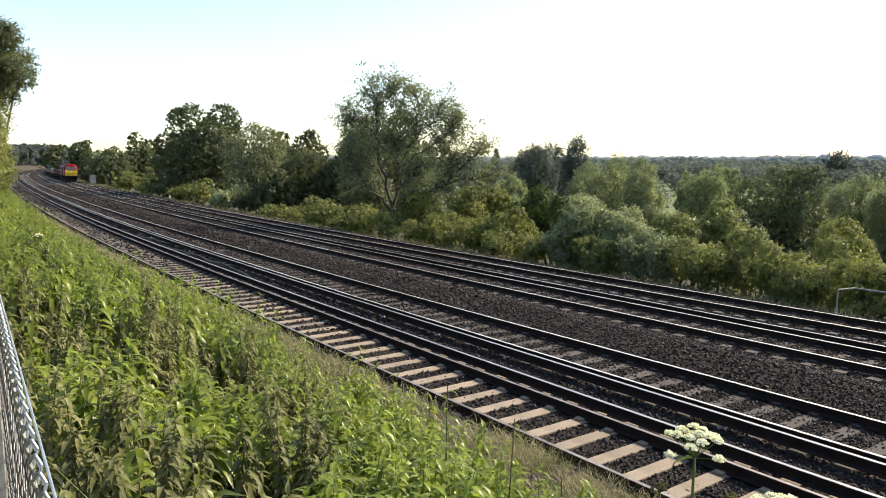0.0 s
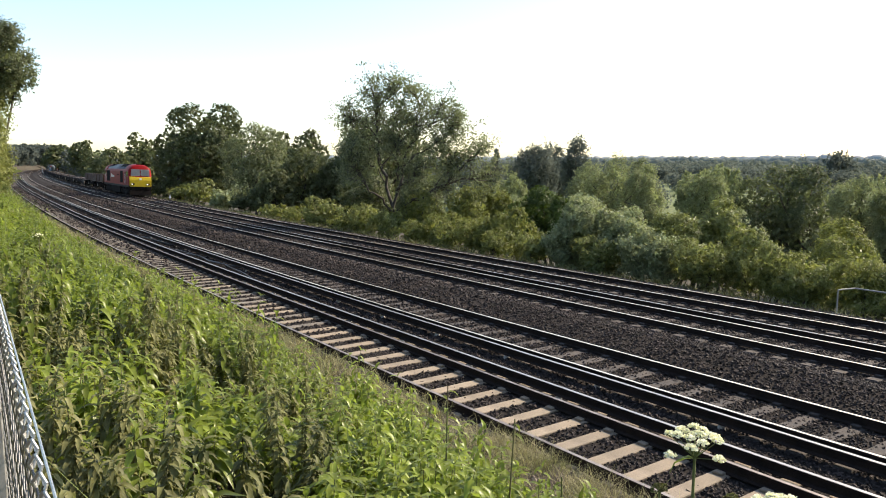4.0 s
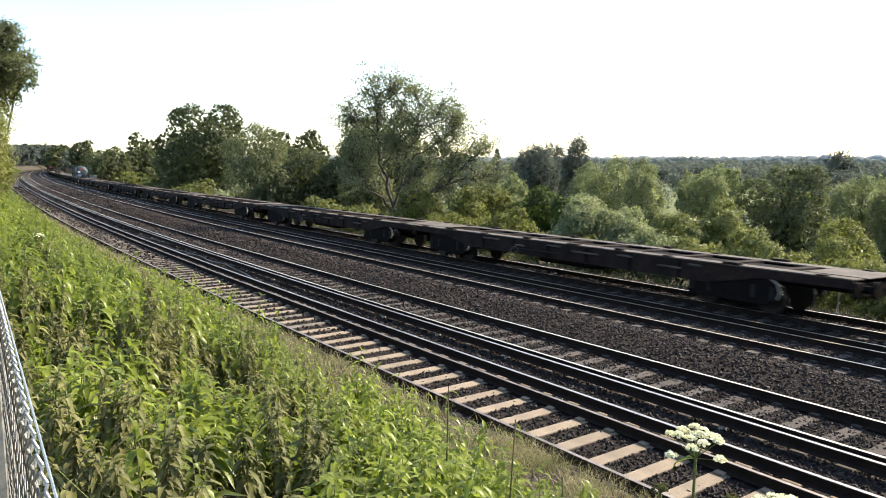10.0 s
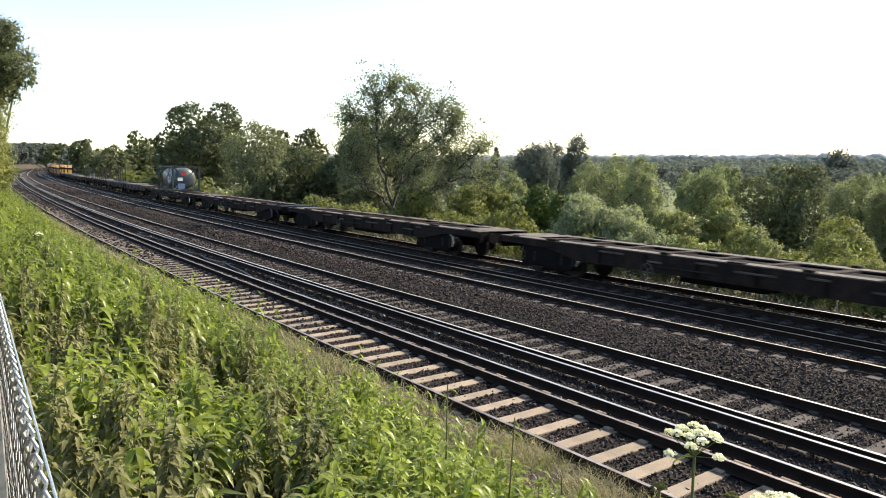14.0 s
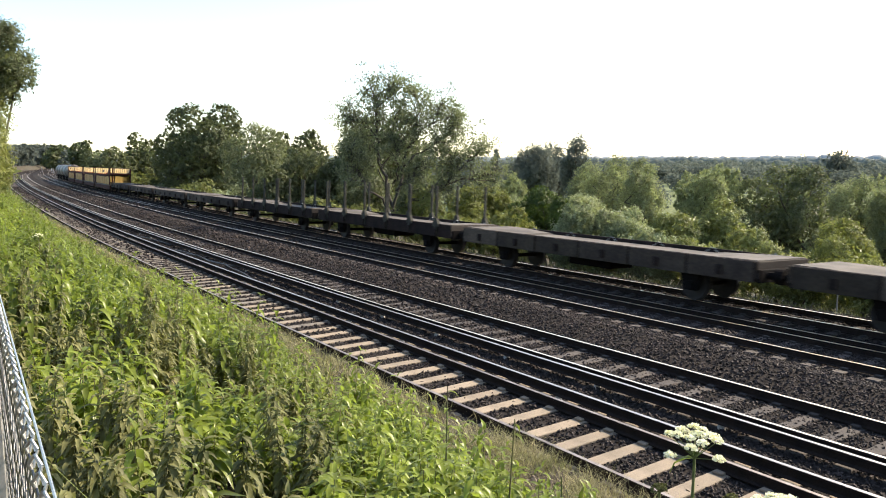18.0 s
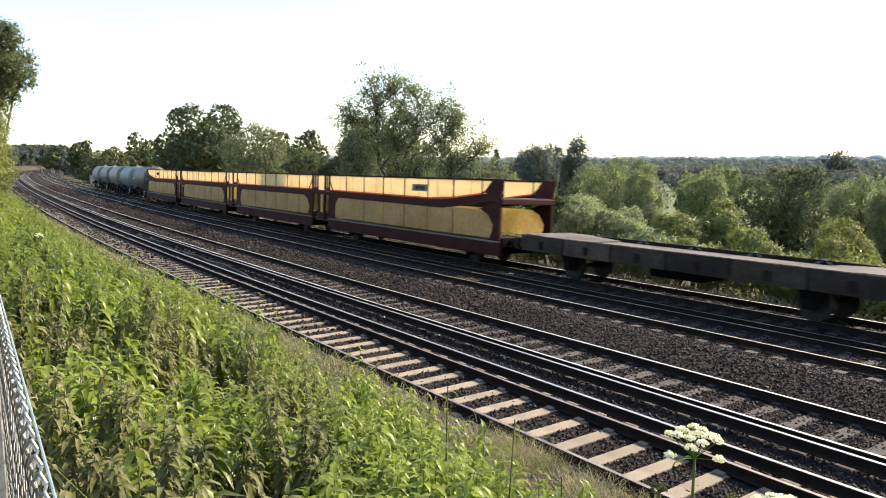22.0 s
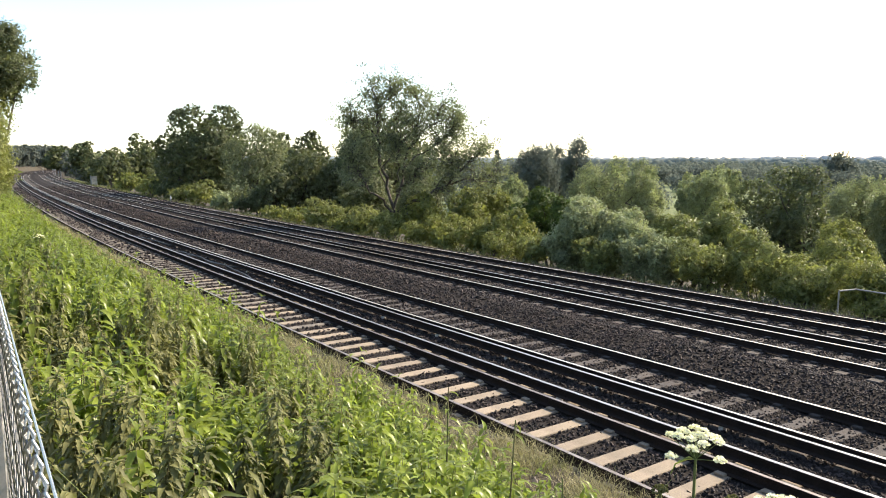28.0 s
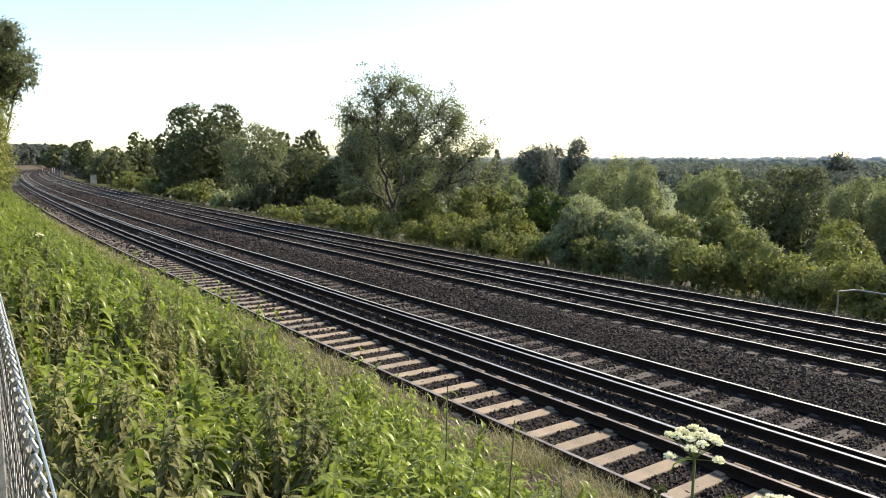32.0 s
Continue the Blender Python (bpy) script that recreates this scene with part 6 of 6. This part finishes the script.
def lettering(parent, x, z, count, mt, plate=None, y=-1.384, tall=0.2, pitch=0.22):
    """Unreadable or brand lettering as plain bars on the near side."""
    if plate:
        bx("lettering_plate", M[plate], parent, x - 0.65, x + 0.65, y - 0.008, y, z - 0.15, z + 0.15, bevel=0)
    for k in range(count):
        a = x + (k - (count - 1) / 2) * pitch
        bx("letter_bar", M[mt], parent, a - pitch * 0.33, a + pitch * 0.33, y - 0.014, y - 0.009, z - tall / 2, z + tall / 2, bevel=0)


def tank_wagon(paint, label, extra=None):
    t = tagged(new("tank_wagon"), label=label, category="wagon", group="wagons of the train")
    n, r, mid = 40, 1.37, 2.36
    ring = [(r * math.cos(a * math.tau / n), r * math.sin(a * math.tau / n)) for a in range(n)]
    size = {-3.62: 0.3, -3.58: 0.62, -3.52: 0.78, -3.42: 0.89, -3.28: 0.96, -3.1: 0.992, -2.95: 1.0, 2.95: 1.0, 3.1: 0.992, 3.28: 0.96, 3.42: 0.89, 3.52: 0.78, 3.58: 0.62, 3.62: 0.3}
    bm = bmesh.new()
    sweep(bm, ring, list(size), lambda x: (size[x], size[x], mid))
    barrel = part("barrel", bm, M[paint], t, smooth=True)
    for x in (-2.88, 0.0, 2.88):
        bm = bmesh.new()
        sweep(bm, [(a * 1.006, b * 1.006) for a, b in ring], [x - 0.02, x + 0.02], lambda _: (1, 1, mid))
        part("weld_band", bm, M[paint], barrel)
    rd("hatch", M[paint], barrel, (0.2, 0, mid + r - 0.05), (0.2, 0, mid + r + 0.14), 0.3, sides=18)
    bx("walkway", M["sole_grey"], t, -2.2, 2.2, -0.45, -0.2, mid + r + 0.04, mid + r + 0.07, bevel=0.005)
    for x in (-2.0, -0.7, 0.7, 2.0):
        bx("walkway_stay", M["sole_grey"], t, x - 0.02, x + 0.02, -0.4, -0.2, mid + r - 0.12, mid + r + 0.04, bevel=0)
    for y in (-0.95, 0.95):
        bx("sole_bar", M["black"], t, -4.1, 4.1, y - 0.06, y + 0.06, 0.82, 1.12)
    for x in (-2.9, 2.9):
        bm = bmesh.new()
        box(bm, x - 0.2, x + 0.2, -1.0, 1.0, 0.95, 1.35, 0.03)
        part("saddle", bm, M["black"], t)
    for x in (-2.3, 2.3):
        axle(t, x, 0.46)
        axle_box(t, x, 0.46)
    bx("end_platform", M["pale_deck"], t, 3.5, 4.14, -1.2, 1.2, 1.125, 1.16, bevel=0.005)
    bx("end_platform", M["pale_deck"], t, -4.14, -3.5, -1.2, 1.2, 1.125, 1.16, bevel=0.005)
    bx("brake_lever", M["white"], t, 2.45, 2.5, -1.2, -1.15, 0.5, 1.05, bevel=0.005)
    bx("brake_lever", M["white"], t, 2.5, 3.0, -1.2, -1.16, 0.92, 0.97, bevel=0.005)
    bx("brake_cylinder", M["black"], t, -0.8, 0.6, -0.5, 0.5, 0.5, 0.9, bevel=0.08)
    for x0, x1, z0, z1, m in (extra or ()):
        rows = 4
        vs, fs = [], []
        a0, a1 = math.asin((z0 - mid) / (r + 0.012)), math.asin((z1 - mid) / (r + 0.012))
        for i in range(rows + 1):
            a = a0 + (a1 - a0) * i / rows
            for q in (r + 0.012, r - 0.02):
                vs += [(x0, -q * math.cos(a), mid + q * math.sin(a)), (x1, -q * math.cos(a), mid + q * math.sin(a))]
        for i in range(rows):
            b = 4 * i
            fs += [(b, b + 1, b + 5, b + 4)]
        part_of("placard", mesh_of("placard", vs, fs, [M[m]]), barrel)
    for x in (-4.1, 4.1):
        buffers(t, x, 1.03, 0.86, 0.42)
    return t


SPEED, FRONT_AT_START = 21.9, -182.16
TRAIN = []  # (vehicle, distance of its middle behind the front of the train)


def build_train():
    TRAIN.append((locomotive(), 10.1))
    b = box_wagon()
    TRAIN.extend([(b, 27.1), (copy_thing(b, Matrix.Identity(4)), 38.6)])
    f = container_flat()
    middles = [54.75, 74.4, 94.8, 115.3, 136.1, 156.9, 177.4, 197.75]
    TRAIN.extend((f if k == 0 else copy_thing(f, Matrix.Identity(4)), d) for k, d in enumerate(middles))
    TRAIN.append((tank_container(), 199.2))
    plain, staked = stake_flat(False), stake_flat(True)
    first = {False: plain, True: staked}
    for k in range(8):
        kind = k in (2, 3)
        ob = first.pop(kind) if kind in first else copy_thing(staked if kind else plain, Matrix.Identity(4))
        TRAIN.append((ob, 215.3 + 14.0 * k))
    front, mid, rear = car_carrier(1, -7.2, 7.6), car_carrier(0, -6.6, 6.6), car_carrier(-1, -6.6, 6.6)
    lettering(front, 1.95, 2.94, 5, "grille", "pale_deck", tall=0.16, pitch=0.16)
    lettering(rear, -1.0, 2.98, 6, "grille", "pale_deck", tall=0.18, pitch=0.19)
    lettering(rear, -5.95, 2.36, 4, "pale_deck", None, tall=0.2, pitch=0.2, y=-1.39)
    TRAIN.extend([(front, 328.7), (mid, 344.75), (copy_thing(mid, Matrix.Identity(4)), 360.62), (rear, 376.05)])
    lettering(TRAIN[-2][0], -5.95, 2.02, 4, "pale_deck", None, tall=0.2, pitch=0.2, y=-1.39)
    tanks = [("barrel_dark", "dark grey-brown grimy tank wagon with two axles", ((-2.75, -2.5, 2.1, 2.45, "white"), (-2.3, -1.2, 1.75, 2.0, "barrel_grey"))),
             ("barrel_blue", "blue-grey tank wagon with two axles", ((-2.9, -2.6, 1.85, 2.1, "sign_red"),)),
             ("barrel_cream", "cream-grey stained tank wagon with two axles", None),
             ("barrel_grey", "pale grey tank wagon with two axles", None),
             ("barrel_grey", "pale grey tank wagon with a red panel", ((-3.0, -2.3, 1.95, 2.2, "white"), (-2.3, -1.6, 1.9, 2.2, "sign_red")))]
    for k, (paint, label, extra) in enumerate(tanks):
        TRAIN.append((tank_wagon(paint, label, extra), 387.85 + 9.2 * k))


build_train()


def motions():
    near, z, cant = TRACKS[3]
    for thing, behind in TRAIN:
        walk(thing, [(t, line_pose(FRONT_AT_START + SPEED * t - behind, near + GAUGE / 2, z - cant / 2, cant)) for t in range(33)])


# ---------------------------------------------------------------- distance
# haze is put into the base colours: each farther ridge paler and bluer
M["ridge_haze_a"] = mat("ridge_haze_a", (0.115, 0.13, 0.108), 0.95, vary=0.25, scale=0.02, fine=0.25, second=(0.085, 0.10, 0.085), spec=0.1)
M["ridge_haze_b"] = mat("ridge_haze_b", (0.16, 0.18, 0.165), 0.95, vary=0.15, scale=0.01, fine=0.12, second=(0.12, 0.14, 0.13), spec=0.1)
M["ridge_haze_c"] = mat("ridge_haze_c", (0.27, 0.30, 0.31), 0.95, vary=0.08, scale=0.003, fine=0.05, second=(0.23, 0.26, 0.27), spec=0.1)


def ridge(dist, low, tall, bumps, material, seed, fall=0.0):
    """A wooded skyline far off: a rounded bank whose crest has tree-sized bumps."""
    verts, quads = [], []
    n = 700
    for i in range(n + 1):
        az = radians(-88 + 105 * i / n)
        wide = noise.noise(Vector((az * 7, seed, 0))) * 0.5 + 0.5
        lump = abs(noise.noise(Vector((az * bumps, seed, 5)))) + 0.5 * abs(noise.noise(Vector((az * bumps * 2.7, seed, 9))))
        top = low + (tall - low) * wide + lump * dist * 0.0075 - fall * i / n
        for depth, h in ((0.0, -12.0), (0.0, top * 0.55 - 3), (0.004, top * 0.9), (0.012, top), (0.05, top * 0.6 - 4)):
            r = dist * (1 + depth)
            verts.append((r * math.sin(az), r * math.cos(az), h))
    i = np.arange(n)[:, None] * 5 + np.arange(4)[None, :]
    quads = np.stack([i, i + 1, i + 6, i + 5], -1).reshape(-1, 4)
    ob = setting("backdrop", mesh_np("backdrop", verts, quads, materials=[material], smooth=True), "distant wooded ridge with haze put into its colour")
    return ob


def distance():
    ridge(950, 1, 7, 190, M["ridge_haze_a"], 1.7)
    ridge(1900, 4, 17, 260, M["ridge_haze_b"], 4.2, fall=2)
    ridge(3600, 30, 46, 60, M["ridge_haze_c"], 8.8, fall=26)


# ---------------------------------------------------------------- fence and flowers close by
def fence():
    M["wire"] = mat("wire", (0.55, 0.55, 0.53), 0.35, 0.8, vary=0.2, scale=20, fine=150, second=(0.4, 0.39, 0.37))
    # same wire darkened: shade behind the mesh is put into its colour
    M["wire_darkened"] = mat("wire_darkened", (0.2, 0.2, 0.19), 0.5, 0.6, vary=0.3, scale=20, fine=150, second=(0.12, 0.115, 0.11))
    t = tagged(new("chain_link_fence"), label="galvanised chain-link fence beside the path", category="fence")
    a, d = Vector((-1.092, 0.118, 0)), Vector((-0.9986, 0.0525, 0))
    top, low = 3.55, 2.40
    h = top - low
    p = lambda u, z: np.array(a + d * u) + np.array([0, 0, z])
    wires = []
    side = np.array([d.y, -d.x, 0])
    step = 0.074
    for k in range(int((6.0 + h) / step)):
        for sign in (1, -1):
            u = -0.7 - (h if sign > 0 else 0) + k * step
            u0, u1 = (u, u + h) if sign > 0 else (u + h, u)
            f0, f1 = max(0.0, (-0.7 - u) / h), min(1.0, (5.0 - u) / h)
            if f1 - f0 < 0.05:
                continue
            za, zb = (low + f0 * h, low + f1 * h)
            ua, ub = u + f0 * h, u + f1 * h
            if sign < 0:
                za, zb = low + h - f0 * h, low + h - f1 * h
            n = 14
            last = None
            for j in range(n + 1):
                q = p(ua + (ub - ua) * j / n, za + (zb - za) * j / n) + side * 0.006 * math.sin(j * math.pi) + side * (0.004 if j % 2 else -0.004) * sign
                if last is not None:
                    wires.append((last, q, 0.0018, 0.0018))
                last = q
    v, q = tubes(wires, 4)
    mesh = part_of("wire_mesh", mesh_np("wire_mesh", v, q, materials=[M["wire_darkened"]], smooth=True), t, "diamond wire mesh")
    tagged(mesh, kind="stuff")
    loops = []  # twisted ends along the top
    for k in range(int(5.7 / step)):
        u = -0.7 + k * step
        pts = [p(u - 0.012, top - 0.02), p(u - 0.006, top + 0.006) + side * 0.008, p(u + 0.004, top + 0.022), p(u + 0.012, top + 0.006) - side * 0.008, p(u + 0.012, top - 0.02)]
        loops += [(x, y, 0.003, 0.003) for x, y in zip(pts, pts[1:])]
    v, q = tubes(loops, 5)
    tagged(part_of("twisted_edge", mesh_np("twisted_edge", v, q, materials=[M["wire"]], smooth=True), t), kind="stuff")
    for z in (top + 0.03, top - 0.03, low + h / 2, low + 0.05):
        b0, b1 = p(-0.7, z) + side * 0.01, p(5.0, z) + side * 0.01
        rd("line_wire", M["wire"], t, b0, b1, 0.0022, sides=6)
    for u in (1.36, 3.9):
        c = Vector(p(u, 0)) - Vector(side) * 0.035
        bm = bmesh.new()
        box(bm, c.x - 0.02, c.x + 0.02, c.y - 0.02, c.y + 0.02, low - 0.15, top + 0.16, 0.004)
        part("post", bm, M["galvanised"], t, "grey steel post")


def umbel(rng, at, r, name, parent, spokes=16, mt="petal"):
    """A flower head: spokes that end in separate small domes of petals, the outer ones lower and apart."""
    segs, spots = [], []
    for k in range(spokes):
        a = k * 2.399963
        q = r * math.sqrt((k + 0.5) / spokes) * (1.0 if k < spokes - 3 else 1.22)
        tip = at + np.array([q * math.cos(a), q * math.sin(a), 0.10 * r + 0.42 * r * (1 - (q / r) ** 2) + rng.normal() * 0.005])
        segs.append((at - np.array([0, 0, 0.45 * r]), tip, 0.0017, 0.001))
        n = 90
        o = unit(rng.normal(size=(n, 3)))
        o[:, 2] = np.abs(o[:, 2]) * 0.75
        spots.append(tip + o * r * 0.2 * rng.uniform(0.7, 1.1, (n, 1)))
    v, q = tubes(segs, 4)
    head = part_of("flower_head", mesh_np("flower_head", v, q, materials=[M["stalk"]]), parent)
    pts = np.concatenate(spots)
    v, q = cards(rng, pts, 0.055 * r + 0.0035, slim=0.9, middle=np.broadcast_to(at, pts.shape))
    part_of("petals", mesh_np("petals", v, q, materials=[M[mt]]), head, "tiny white petals" if mt == "petal" else "")


def tall_weed(rng, name, label, root, height, lean, heads=(), leaves=10, leaf=0.14):
    """A stalk with leaves, and flower heads given as (share of height, aside x, aside y, radius, material)."""
    t = tagged(new(name), label=label, category="wildflower" if heads else "weed", group="tall weeds on the bank")
    root = np.array(root)
    top = root + np.array([lean[0], lean[1], height])
    mid = (root + top) / 2 + rng.normal(size=3) * 0.02
    segs = [(root, mid, 0.009, 0.007), (mid, top, 0.007, 0.004)]
    ends = []
    for f, dx, dy, r, m in heads:
        base = root + (top - root) * max(0.35, f - 0.22)
        end = root + (top - root) * f + np.array([dx, dy, 0])
        segs.append((base, end, 0.005, 0.003))
        ends.append((end, r, m))
    v, q = tubes(segs, 6)
    part_of("stem", mesh_np("stem", v, q, materials=[M["stalk"]], smooth=True), t)
    f = np.linspace(0.12, 0.97, leaves)
    at = root + f[:, None] * (top - root)
    v, tr = leaf_fans(at, rng.uniform(0, 6.28, leaves), rng.uniform(-0.3, 0.6, leaves), leaf * np.linspace(1.3, 0.5, leaves))
    part_of("leaves", mesh_np("leaves", v, tris=tr, materials=[M["nettle"]]), t)
    for end, r, m in ends:
        umbel(rng, end, r, "flower_head", t, mt=m)
    return t


def flowers():
    rng = np.random.default_rng(33)
    hog = "white hogweed in flower among the nettles"
    for x, y, ztop, r in ((-1.245, 1.835, 3.20, 0.085), (-0.951, 1.759, 3.12, 0.085), (-12.9, 1.585, 2.9, 0.065)):
        g = seat(x, y)
        tall_weed(rng, "hogweed", hog, (x - 0.03, y + 0.02, g - 0.03), ztop - g, (0.03, -0.02), [(1.0, 0, 0, r, "petal")], 5, 0.2)
    for x, y, ztop in ((-1.237, 1.635, 3.13), (-1.134, 1.827, 3.08)):
        g = seat(x, y)
        tall_weed(rng, "hogweed", "young green hogweed not yet in flower", (x, y, g - 0.03), ztop - g, (0.02, 0.0), [(1.0, 0, 0, 0.022, "nettle_pale")], 4, 0.1)
    for x, y, h in ((-3.95, 2.9, 1.25), (-3.55, 3.05, 1.25), (-3.1, 3.2, 1.1), (-5.6, 3.8, 1.2)):
        g = seat(x, y)
        tall_weed(rng, "thistle", "tall green sow thistle stalk on the bank", (x, y, g - 0.03), h, (rng.normal() * 0.08, rng.normal() * 0.08), (), 18, 0.17)


# ---------------------------------------------------------------- unseen trees added behind the camera to cut low sky light
def near_woods():
    rng = np.random.default_rng(14)
    vs, qs, base = [], [], 0
    for _ in range(44):
        s, o = rng.uniform(-42, 60), rng.uniform(-42, -22)
        p = on_line(s, o)
        z, h = float(np.interp(o, P_O, P_Z)), rng.uniform(10, 14)
        w = h * rng.uniform(0.55, 0.8)
        d = unit(rng.normal(size=(420, 3))) * rng.uniform(0.3, 1.0, (420, 1)) ** 0.5
        v, q = cards(rng, np.array([p.x, p.y, z + h * 0.52]) + d * np.array([w / 2, w / 2, h * 0.5]), 0.6, slim=0.7)
        vs.append(v)
        qs.append(q + base)
        base += len(v)
    tagged(new("near_woods", mesh_np("near_woods", np.concatenate(vs), np.concatenate(qs), materials=[M["leaf_oak"]])), label="unseen leafy trees added behind the camera to cut sky light", category="woods", kind="stuff")

wood_plants()
far_woods()
nettles()
grasses()
lineside()
distance()
fence()
flowers()
near_woods()


motions()
